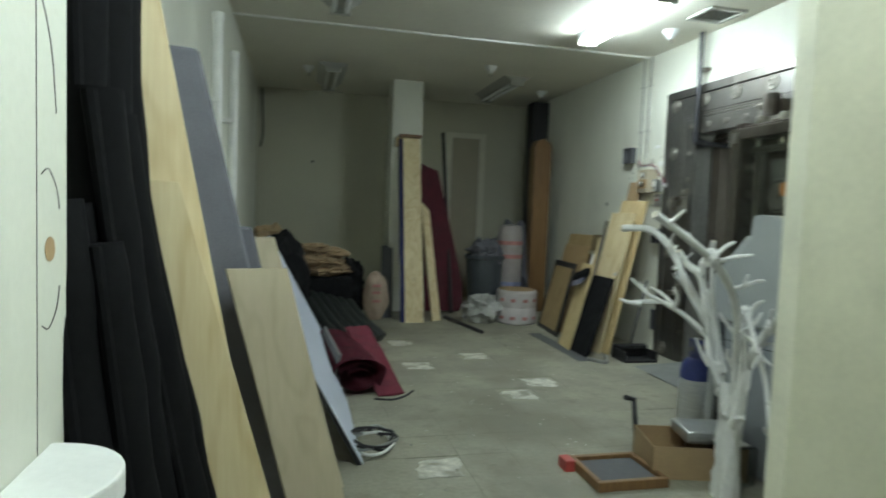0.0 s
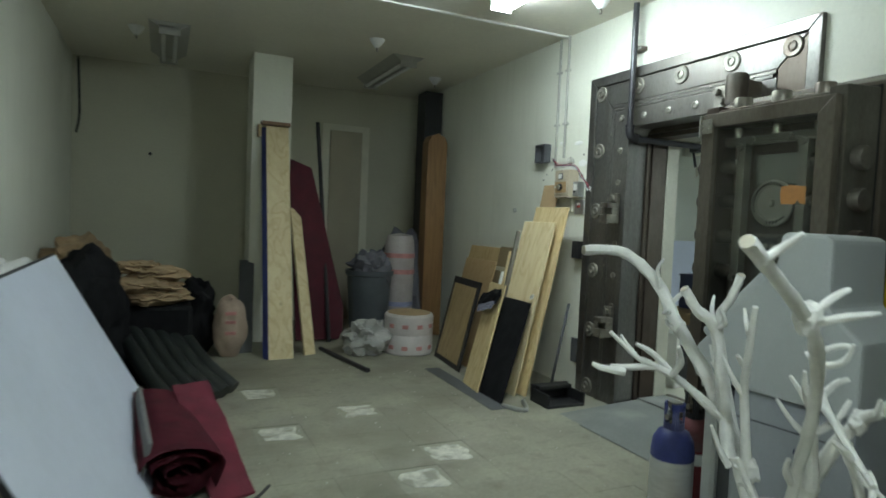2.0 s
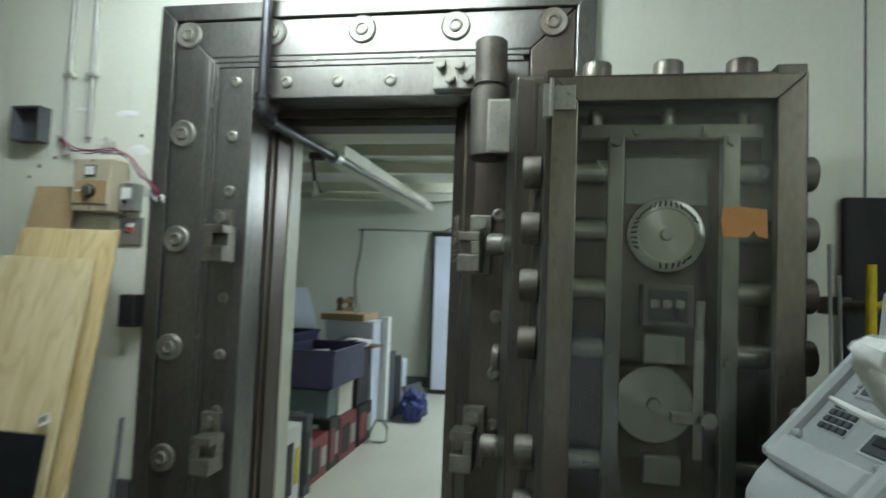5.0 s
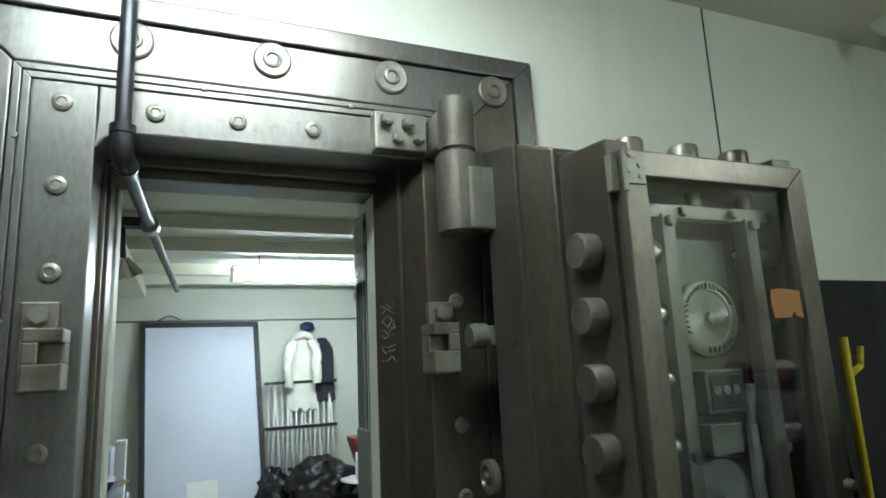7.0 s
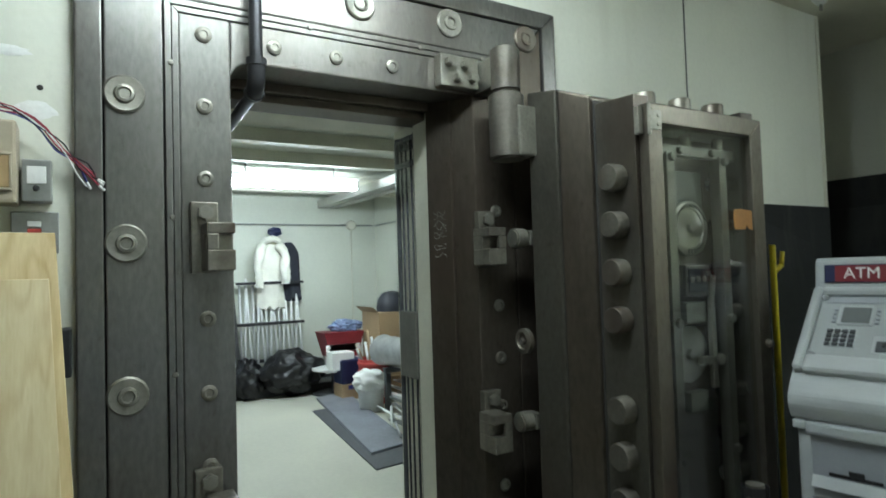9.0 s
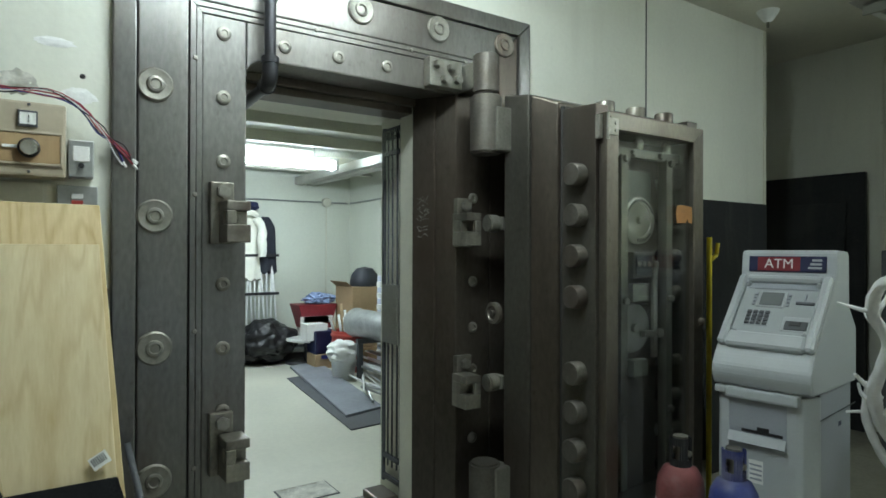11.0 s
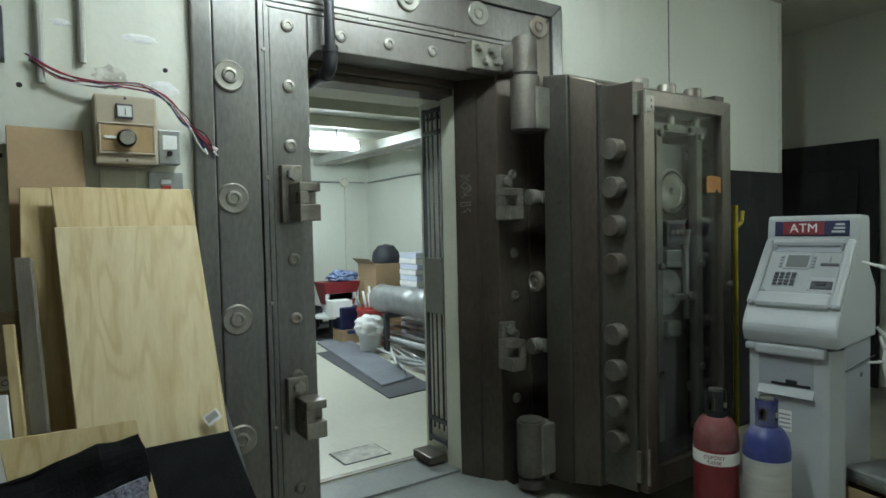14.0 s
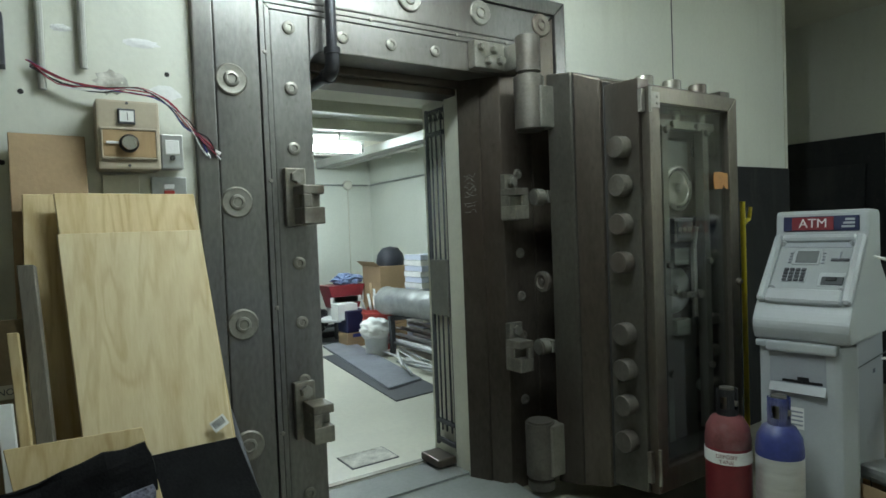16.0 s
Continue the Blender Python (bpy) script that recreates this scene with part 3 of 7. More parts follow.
for y, z in [(5.265, z) for z in (2.16, 1.92, 1.68, 1.22, 0.98, 0.745, 0.28)] + [(y, 2.155) for y in (5.03, 4.80, 4.57)] + \
            [(4.10, z) for z in (1.60, 1.20, 0.98, 0.78, 0.45)]:
    part("bolt_stud", stud, None, frame_thing, place=Matrix.Translation((FX + 0.002, y, z)) @ facing)
tiny = mesh_of(lathe([(0.0, 0.0), (0.010, 0.0), (0.008, 0.006), (0.0, 0.008)], seg=10), "screw", STEEL_LIGHT)
for y, z in [(il - 0.018, z) for z in (2.05, 1.55, 1.05, 0.55)] + [(y, it - 0.018) for y in (4.9, 4.45, 4.15)]:
    part("screw", tiny, None, frame_thing, place=Matrix.Translation((FX - 0.004, y, z)) @ facing)


# keeper lugs on the opening's edge
def lug(y, z, s):
    """A keeper: base plate with a nut, and a block with a slot standing out over the opening's edge."""
    ys = lambda a, c: (min(y + s * a, y + s * c), max(y + s * a, y + s * c))
    def bit(x0, x1, a, c, z0, z1, bev=0.005):
        lo, hi = ys(a, c)
        return box((x0, lo, z0), (x1, hi, z1), bev)
    keeper = part("latch_lug", joined(
        bit(FX - 0.03, FX + 0.004, 0.0, 0.085, z - 0.105, z + 0.125),
        bit(FX - 0.142, FX - 0.029, -0.03, 0.055, z - 0.10, z - 0.035), bit(FX - 0.142, FX - 0.029, -0.03, 0.055, z + 0.015, z + 0.05),
        bit(FX - 0.095, FX - 0.029, -0.03, 0.055, z - 0.036, z + 0.016), bit(FX - 0.142, FX - 0.122, 0.02, 0.055, z - 0.036, z + 0.016)), LUG_STEEL, frame_thing)
    part("nut", rod((FX - 0.029, y + s * 0.042, z + 0.088), (FX - 0.055, y + s * 0.042, z + 0.088), 0.026, 6, bevel=0.004), STEEL_LIGHT, keeper)


lug(5.232, 1.475, 1)
lug(5.232, 0.62, 1)
lug(4.21, 1.47, -1)
lug(4.21, 0.73, -1)

# hinge
part("hinge_block", joined(box((FX - 0.05, 4.20, 2.095), (FX + 0.004, 4.38, 2.225), 0.006),
                           *[rod((FX - 0.05, y, z), (FX - 0.085, y, z), 0.021, 6, bevel=0.004) for y, z in ((4.345, 2.19), (4.27, 2.185), (4.305, 2.13), (4.235, 2.135))]),
     STEEL_LIGHT, frame_thing)
HX, HY = 3.655, 4.135
part("hinge_arm", box((HX, 4.09, 2.09), (FX + 0.01, 4.19, 2.215), 0.01), STEEL_LIGHT, frame_thing)
part("hinge_knuckle", rod((HX, HY, 2.065), (HX, HY, 2.245), 0.060, 28, bevel=0.008), BOLT_DULL, frame_thing)
part("hinge_knuckle", rod((HX, HY, 0.05), (HX, HY, 0.10), 0.066, 28, bevel=0.006), BOLT_DULL, frame_thing)

# ---- vault door, folded right back ----
door = thing("vault_door", (3.4, 3.56, 0.09), "thick stepped steel vault door standing open with a glazed inner face", "vault door")
DY = 3.562


def taper(x0, half0, top0, low0, x1, half1, top1, low1, bevel=0.006):
    """A slab across the door's width that narrows from its back face at x0 to its front face at x1."""
    bm = bmesh.new()
    back = [bm.verts.new((x0, DY + a * half0, z)) for a, z in ((-1, low0), (1, low0), (1, top0), (-1, top0))]
    face = [bm.verts.new((x1, DY + a * half1, z)) for a, z in ((-1, low1), (1, low1), (1, top1), (-1, top1))]
    bm.faces.new(back), bm.faces.new(face)
    for k in range(4):
        bm.faces.new((back[k], back[(k + 1) % 4], face[(k + 1) % 4], face[k]))
    bmesh.ops.recalc_face_normals(bm, faces=bm.faces[:])
    bmesh.ops.bevel(bm, geom=bm.edges[:], offset=bevel, segments=2, affect="EDGES", profile=0.6)
    return bm


part("door_slab", taper(3.612, 0.500, 2.062, 0.075, 3.482, 0.462, 2.048, 0.085, 0.010), STEEL_DOOR, door)
part("door_groove", taper(3.500, 0.455, 2.036, 0.095, 3.462, 0.448, 2.030, 0.10, 0.002), GROOVE, door)
part("door_slab", taper(3.477, 0.458, 2.044, 0.09, 3.364, 0.402, 1.996, 0.10, 0.008), STEEL_BROWN, door)
part("door_groove", taper(3.380, 0.392, 1.984, 0.11, 3.345, 0.380, 1.976, 0.11, 0.002), GROOVE, door)
# plug: four tapered sides round the glazed pocket
P0, P1 = 3.195, 3.358
for s_ in (1, -1):
    part("plug_side", prism([(P1, DY + s_ * 0.384), (P0, DY + s_ * 0.352), (P0, DY + s_ * 0.275), (P1, DY + s_ * 0.275)], 0.12, 1.966, "z", 0.004), STEEL_DOOR, door)
part("plug_side", prism([(P1, 1.978), (P0, 1.945), (P0, 1.86), (P1, 1.86)], DY - 0.2745, DY + 0.2745, "y", 0.004), STEEL_DOOR, door)
part("plug_side", prism([(P1, 0.11), (P0, 0.12), (P0, 0.24), (P1, 0.24)], DY - 0.2745, DY + 0.2745, "y", 0.004), STEEL_DOOR, door)
part("pocket_back", box((3.325, DY - 0.274, 0.241), (3.349, DY + 0.274, 1.859)), STEEL_BROWN, door)
# bezel of the glass, its hinge and pane
bx0, bx1 = 3.150, 3.194
for name, pts in (("bezel_side", [(DY + 0.335, 0.12), (DY + 0.335, 1.925), (DY + 0.262, 1.855), (DY + 0.262, 0.225)]),
                  ("bezel_side", [(DY - 0.335, 0.12), (DY - 0.335, 1.925), (DY - 0.262, 1.855), (DY - 0.262, 0.225)]),
                  ("bezel_side", [(DY + 0.334, 1.925), (DY - 0.334, 1.925), (DY - 0.261, 1.856), (DY + 0.261, 1.856)]),
                  ("bezel_side", [(DY + 0.334, 0.12), (DY - 0.334, 0.12), (DY - 0.261, 0.224), (DY + 0.261, 0.224)])):
    part(name, prism(pts, bx0, bx1, "x", 0.004), BEZEL, door)
pane = part("glass_pane", box((3.172, DY - 0.268, 0.22), (3.178, DY + 0.268, 1.862)), GLASS, door, "dusty old glass pane")
pane.visible_shadow = False
hinge_plate = joined(box((3.143, DY + 0.27, 1.83), (3.150, DY + 0.335, 1.90), 0.002), box((3.168, DY + 0.338, 1.815), (3.190, DY + 0.362, 1.915), 0.003),
                     rod((3.142, DY + 0.337, 1.81), (3.142, DY + 0.337, 1.92), 0.007, 10),
                     *[rod((3.143, DY + y, z), (3.138, DY + y, z), 0.007, 8) for y, z in ((0.29, 1.85), (0.29, 1.88), (0.325, 1.865))])
part("glass_hinge", hinge_plate, STEEL_LIGHT, door, "small worn steel hinge")
part("glass_hinge", joined(box((3.168, DY + 0.338, 0.17), (3.190, DY + 0.362, 0.31), 0.003), rod((3.140, DY + 0.337, 0.165), (3.140, DY + 0.337, 0.325), 0.009, 10)), STEEL_LIGHT, door)
part("glass_knob", lathe([(0, 0), (0.018, 0), (0.018, 0.012), (0.011, 0.02), (0, 0.022)], (3.150, DY - 0.315, 1.02), (-1, 0, 0), 16), STEEL_LIGHT, door)
# locking bolts on both edges and the top, with their shafts behind the glass
BZ = (1.672, 1.500, 1.327, 1.154, 0.832, 0.668, 0.505, 0.341)
head = mesh_of(lathe([(0, 0), (0.050, 0), (0.050, 0.047), (0.045, 0.054), (0, 0.055)], seg=24), "locking_bolt", BOLT_DULL)
for z in BZ:
    part("locking_bolt", head, None, door, place=Matrix.Translation((3.275, DY + 0.364, z)) @ Euler((radians(-90), 0, 0)).to_matrix().to_4x4())
    part("locking_bolt", head, None, door, place=Matrix.Translation((3.275, DY - 0.345, z)) @ Euler((radians(90), 0, 0)).to_matrix().to_4x4())
    part("bolt_shaft", rod((3.262, DY + 0.276, z), (3.262, DY + 0.165, z), 0.036, 16), BOLT_SHINY, door)
    part("bolt_shaft", rod((3.262, DY - 0.276, z), (3.262, DY - 0.165, z), 0.036, 16), BOLT_SHINY, door)
# top bolts use paler steel than the sides, colouring in the light they catch
top_head = mesh_of(lathe([(0, 0), (0.043, 0), (0.043, 0.043), (0.039, 0.049), (0, 0.050)], seg=24), "locking_bolt", LUG_STEEL)
for y in (0.205, 0.0, -0.205):
    part("locking_bolt", top_head, None, door, place=Matrix.Translation((3.275, DY + y, 1.955)))
    part("bolt_shaft", rod((3.262, DY + y, 1.861), (3.262, DY + y, 1.79), 0.024, 14), STEEL_POLISHED, door)
# bolt work
TURNED = material("lathe_turned_steel", (0.38, 0.37, 0.335), 0.34, 1.0, 0.12, 7, 120, 0.02)
swirl = TURNED.node_tree.nodes.new("ShaderNodeTangent")
swirl.direction_type, swirl.axis = "RADIAL", "X"
TURNED.node_tree.links.new(swirl.outputs[0], TURNED.node_tree.nodes["Principled BSDF"].inputs["Tangent"])
TURNED.node_tree.nodes["Principled BSDF"].inputs["Anisotropic"].default_value = 0.85
for y in (0.148, -0.165):
    part("carrier_bar", box((3.215, DY + y - 0.022, 0.30), (3.262, DY + y + 0.022, 1.775), 0.003), CARRIER, door)
    for z in (1.755, 1.13, 0.62):
        part("carrier_nut", rod((3.216, DY + y, z), (3.195, DY + y, z), 0.018, 6, bevel=0.003), CARRIER, door)
part("carrier_bar", box((3.222, DY - 0.25, 1.765), (3.255, DY + 0.25, 1.805), 0.003), CARRIER, door)
for y in (0.09, -0.10):
    part("carrier_nut", rod((3.223, DY + y, 1.785), (3.203, DY + y, 1.785), 0.016, 6, bevel=0.003), CARRIER, door)
part("lock_plate", box((3.295, DY - 0.13, 1.12), (3.324, DY + 0.12, 1.74), 0.003), STEEL_DOOR, door)
part("lock_plate", box((3.285, DY - 0.12, 1.58), (3.296, DY + 0.115, 1.72), 0.003), ENAMEL, door, "pale enamelled cover plate")
part("lock_plate", box((3.290, DY - 0.12, 0.42), (3.324, DY + 0.13, 1.10), 0.003), STEEL_BROWN, door)
disc = part("maker_disc", lathe([(0, 0), (0.108, 0), (0.108, 0.012), (0.102, 0.016), (0.078, 0.016), (0.076, 0.012), (0.018, 0.012), (0.014, 0.026), (0, 0.028)],
                                (3.268, DY, 1.489), (-1, 0, 0), 40), TURNED, door, "round turned steel disc with a raised ring")
for k in range(26):
    a = radians(205 - k * 9.4) if k < 20 else radians(-45 - (k - 20) * 11)
    c = Vector((3.2512, DY - 0.091 * math.cos(a), 1.489 + 0.091 * math.sin(a)))
    part("raised_mark", moved(box((-0.0022, -0.0032, -0.0085), (0.002, 0.0032, 0.0085), 0.0005), Matrix.Translation(c) @ Euler((-(a - math.pi / 2) * -1, 0, 0)).to_matrix().to_4x4()), GROOVE, disc)
part("drive_disc", lathe([(0, 0), (0.112, 0), (0.112, 0.01), (0.108, 0.014), (0.02, 0.014), (0.016, 0.03), (0, 0.03)], (3.278, DY + 0.025, 1.0), (-1, 0, 0), 40), TURNED, door)
part("time_lock", box((3.235, DY - 0.075, 1.225), (3.294, DY + 0.065, 1.345), 0.006), STEEL_DOOR, door)
part("time_lock_window", box((3.231, DY - 0.06, 1.24), (3.236, DY + 0.05, 1.33), 0.002), BLACK_PAINT, door)
for k in range(3):
    part("time_lock_dial", lathe([(0, 0), (0.013, 0), (0.013, 0.003), (0, 0.004)], (3.2305, DY - 0.038 + k * 0.035, 1.29), (-1, 0, 0), 14), STEEL_LIGHT, door)
part("lever_plate", box((3.245, DY - 0.055, 1.12), (3.292, DY + 0.055, 1.20), 0.003), ENAMEL, door)
part("lever_plate", box((3.245, DY - 0.050, 0.78), (3.292, DY + 0.050, 0.855), 0.003), ENAMEL, door)
part("linkage", joined(box((3.235, DY - 0.105, 0.86), (3.255, DY - 0.080, 1.19), 0.003), box((3.235, DY - 0.14, 0.955), (3.262, DY - 0.02, 0.985), 0.003),
                       rod((3.225, DY - 0.12, 0.97), (3.265, DY - 0.12, 0.97), 0.022, 12), rod((3.23, DY - 0.093, 1.30), (3.25, DY - 0.093, 1.18), 0.012, 10)), STEEL_LIGHT, door)
part("tag", prism([(DY - 0.128, 1.478), (DY - 0.121, 1.522), (DY - 0.126, 1.556), (DY - 0.165, 1.560), (DY - 0.237, 1.553), (DY - 0.239, 1.476), (DY - 0.213, 1.482), (DY - 0.205, 1.497), (DY - 0.19, 1.478)], 3.1445, 3.147, "x"), ORANGE, door, "torn orange card tag")
# door's own hinge strap
part("door_knuckle", rod((HX, HY, 1.79), (HX, HY, 2.058), 0.072, 30, bevel=0.010), BOLT_DULL, door)
part("door_knuckle", rod((HX, HY, 0.105), (HX, HY, 0.385), 0.072, 30, bevel=0.010), BOLT_DULL, door)
part("door_strap", box((3.575, 4.04, 1.80), (3.665, HY, 2.0), 0.01), STEEL_LIGHT, door)
part("door_strap", box((3.575, 4.04, 0.12), (3.665, HY, 0.37), 0.01), STEEL_LIGHT, door)
for z in (1.475, 0.74):
    part("draw_roller", joined(rod((3.66, 4.065, z), (3.66, 4.125, z), 0.04, 18, bevel=0.006), box((3.62, 4.03, z - 0.03), (3.70, 4.068, z + 0.03), 0.004)), STEEL_LIGHT, door)
part("draw_wheel", lathe([(0, 0), (0.05, 0), (0.05, 0.02), (0.035, 0.026), (0.03, 0.016), (0.014, 0.016), (0.012, 0.03), (0, 0.03)], (3.66, 4.069, 1.06), (0, 1, 0), 24), STEEL_LIGHT, door)

# ---- ramp, gate, pipe ----
ramp = prism([(3.30, 0.001), (4.03, 0.045), (4.03, 0.0)], 4.22, 5.16, "y", 0)
ramp_thing = thing("ramp", (3.30, 4.6, 0), "flat grey sheet ramp laid up to the vault sill", "ramp")
part("wedge", ramp, RAMP_GREY, ramp_thing)
part("sheet", slab((3.28, 4.18, 0.003), (0.54, 0, 0.030), (0, 0.72, 0), (0, 0, 0.006), 0.001), RAMP_GREY, ramp_thing)
gate = thing("day_gate", (4.30, 4.33, VF), "narrow barred steel day gate folded open in the vault doorway", "gate")
gy = 4.292
for x in (4.150, 4.337):
    part("gate_stile", box((x - 0.010, gy - 0.008, VF + 0.06), (x + 0.010, gy + 0.008, 2.0), 0.003), DARK_GREY, gate)
for z in (VF + 0.09, VF + 0.20, 1.86, 1.98):
    part("gate_rail", box((4.1605, gy - 0.010, z - 0.012), (4.3265, gy + 0.010, z + 0.012), 0.003), DARK_GREY, gate)
for x in (4.195, 4.245, 4.290):
    part("gate_bar", rod((x, gy, VF + 0.15), (x, gy, 1.93), 0.005, 10), DARK_GREY, gate)
    part("spear_tip", rod((x, gy, 1.93), (x, gy, 1.995), 0.015, 8, 0.001), DARK_GREY, gate)
part("lock_box", box((4.163, gy - 0.020, 0.86), (4.325, gy + 0.020, 1.17), 0.005), GATE_STEEL, gate)
part("gate_foot", box((4.13, 4.315, VF + 0.007), (4.31, 4.43, VF + 0.05), 0.008), STEEL_BROWN, gate, "brown block under the gate")
part("gate_plastic", box((4.162, gy + 0.019, 1.72), (4.325, gy + 0.022, 1.975), 0.001), CLEAR, gate)

drain = thing("sprinkler_pipe", (3.745, 5.107, 2.02), "black iron pipe dropping from the ceiling into the vault", "pipe")
part("riser", rod((3.745, 5.107, 2.03), (3.745, 5.107, CEIL), 0.022, 16), PIPE_BLACK, drain)
part("elbow", joined(pipe([(3.745, 5.107, 2.075), (3.747, 5.107, 2.03), (3.765, 5.105, 2.0), (3.81, 5.10, 1.99)], 0.030, 14),
                     rod((3.745, 5.107, 2.06), (3.745, 5.107, 2.085), 0.034, 16), rod((3.80, 5.10, 1.99), (3.825, 5.10, 1.99), 0.034, 16)), PIPE_BLACK, drain)
part("run", rod((3.81, 5.10, 1.99), (4.55, 5.075, 1.985), 0.022, 16), PIPE_BLACK, drain)
part("run", rod((4.55, 5.075, 1.985), (6.5, 5.00, 1.985), 0.019, 14), GATE_STEEL, drain)
part("coupling", rod((4.50, 5.077, 1.985), (4.58, 5.073, 1.985), 0.037, 16, bevel=0.004), GALVANISED, drain)
part("clip", joined(box((3.76, 5.06, 2.62), (WX, 5.15, 2.645), 0.002), rod((3.76, 5.065, 2.632), (3.80, 5.04, 2.632), 0.006, 8)), STEEL_LIGHT, drain)


# ---- lamps ----
def strip_lamp(name, cx, y0, y1, z, lit, label, along="y", tubes=2):
    w = 0.11 if lit else 0.17
    lamp = thing(name, (cx, (y0 + y1) / 2, z), label, "ceiling light")
    spin = Matrix() if along == "y" else Matrix.Translation((cx, (y0 + y1) / 2, 0)) @ Euler((0, 0, radians(90))).to_matrix().to_4x4() @ Matrix.Translation((-cx, -(y0 + y1) / 2, 0))
    part("housing", moved(prism([(cx - w, z), (cx - w * 0.5, z - 0.055), (cx + w * 0.5, z - 0.055), (cx + w, z)], y0, y1, "y", 0.004), spin), LAMP_METAL, lamp)
    for dx in ((-0.05, 0.05) if tubes == 2 else (0.0,)):
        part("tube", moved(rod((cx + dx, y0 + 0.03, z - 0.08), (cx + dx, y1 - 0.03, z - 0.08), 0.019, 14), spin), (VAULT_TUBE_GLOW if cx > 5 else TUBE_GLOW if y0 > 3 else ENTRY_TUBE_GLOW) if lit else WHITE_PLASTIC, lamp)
    for y in (y0 + 0.012, y1 - 0.012):
        part("end_cap", moved(box((cx - 0.085, y - 0.012, z - 0.11), (cx + 0.085, y + 0.012, z - 0.03), 0.004), spin), LAMP_METAL, lamp)
    return lamp


strip_lamp("strip_lamp", 2.86, 4.28, 5.52, CEIL, True, "lit twin-tube fluorescent ceiling lamp")
strip_lamp("strip_lamp", 2.88, 7.35, 8.6, CEIL, False, "unlit grey fluorescent ceiling lamp")
strip_lamp("strip_lamp", 0.72, 7.5, 8.7, CEIL, False, "unlit grey fluorescent ceiling lamp")
strip_lamp("strip_lamp", 0.65, 4.2, 5.4, CEIL, False, "unlit grey fluorescent ceiling lamp")
# unseen lamp, assumed here to light the near end of the room
strip_lamp("strip_lamp", 1.15, 0.75, 2.0, CEIL, True, "assumed twin-tube fluorescent lamp over the way in, out of view")
strip_lamp("strip_lamp", 3.08, 0.72, 1.52, CEIL, False, "unlit grey fluorescent ceiling lamp")
vault_lamp = strip_lamp("strip_lamp", 7.05, 3.38, 4.62, 2.245, True, "lit fluorescent lamp hung under the vault ceiling rails", tubes=2)
for y in (3.6, 4.4):
    part("hanger", rod((7.05, y, 2.24), (7.05, y, 2.345), 0.008, 8), GALVANISED, vault_lamp)

# chalked scrawl on the jamb
scr_rng = random.Random(2)
scrawl = thing("chalk_scrawl", (3.95, 4.29, 1.5), "faint illegible white chalk scrawl on the steel jamb", "scrawl")
for k in range(9):
    z0 = 1.60 - 0.022 * k
    pts = []
    for q in range(5):
        s_ = 0.25 + 0.13 * q + scr_rng.uniform(-0.03, 0.03)
        pts.append((3.895 + 0.099 * s_ - 0.001, 4.262 + 0.06 * s_ + 0.0012, z0 + scr_rng.uniform(-0.012, 0.014)))
    part("stroke", pipe(pts, 0.0007, 4, 2), TILE_MARK, scrawl)


# ---- boards leaning beside the vault ----
def board(name, bl, br, tl, thick, mat, label, category, group=""):
    return solid(name, leaning(bl, br, tl, thick), mat, label, category, group)


GROUP = "boards leaning by the vault"
front = board("plywood_sheet", (3.165, 6.02, 0.0), (3.20, 5.62, 0.0), (3.515, 6.09, 1.364), 0.014, PLYWOOD_PALE, "pale plywood sheet leaning in front of other boards", "plywood", GROUP)
board("plywood_sheet", (3.24, 6.0, 0.0), (3.28, 5.59, 0.0), (3.626, 6.09, 1.49), 0.016, PLYWOOD, "tall yellow plywood sheet leaning by the vault frame", "plywood", GROUP)
board("plywood_sheet", (3.33, 6.20, 0.0), (3.36, 5.9, 0.0), (3.68, 6.17, 1.49), 0.012, PLYWOOD, "yellow plywood sheet half hidden behind another", "plywood", GROUP)
board("black_board", (2.985, 5.86, 0.0), (2.99, 5.47, 0.0), (3.327, 6.05, 0.725), 0.018, BLACK_CLOTH, "black felt-covered panel leaning on plywood", "board", GROUP)
barcode = thing("price_sticker", (3.33, 5.66, 0.72), "small white barcode sticker on the plywood", "sticker")
n = Vector((-0.968, 0.0, 0.25))
lay = Matrix.Translation((3.373, 5.70, 0.765)) @ Matrix(((0.0, 0.25, -0.968), (-1.0, 0.0, 0.0), (0.0, 0.968, 0.25))).to_4x4() @ Euler((0, 0, radians(28))).to_matrix().to_4x4()
part("label", moved(box((-0.024, -0.018, 0.0), (0.024, 0.018, 0.0015)), lay), WHITE_PAPER, barcode)
for k in range(7):
    part("bar", moved(box((-0.019 + k * 0.0055, -0.008, 0.0015), (-0.0165 + k * 0.0055, 0.014, 0.0022)), lay), BLACK_PAINT, barcode)
small = thing("plywood_offcut", (3.05, 6.0, 0), "small plywood offcut with a black cloth draped over its top", "plywood")
part("sheet", leaning((2.99, 6.09, 0.0), (2.96, 5.78, 0.0), (3.29, 6.235, 0.83), 0.012), PLYWOOD, small)
drape = slab((3.205, 6.245, 0.61), (-0.03, -0.34, 0.07), (0.055, 0.02, 0.12), (-0.02, 0, 0.006), 0)
bmesh.ops.subdivide_edges(drape, edges=drape.edges[:], cuts=6, use_grid_fill=True)
part("cloth", lumpy(drape, 0.018, 14), BLACK_CLOTH, small, "crumpled black cloth with a speckled fringe")
hem = slab((3.165, 6.21, 0.575), (-0.028, -0.30, 0.07), (0.022, 0.01, 0.06), (-0.012, 0, 0.002), 0)
bmesh.ops.subdivide_edges(hem, edges=hem.edges[:], cuts=5, use_grid_fill=True)
part("hem", lumpy(hem, 0.012, 22), material("speckled_fringe", (0.20, 0.20, 0.26), 0.9, 0, 0.9, 90, 200, 0.4), small, "blue-white speckled fringe")

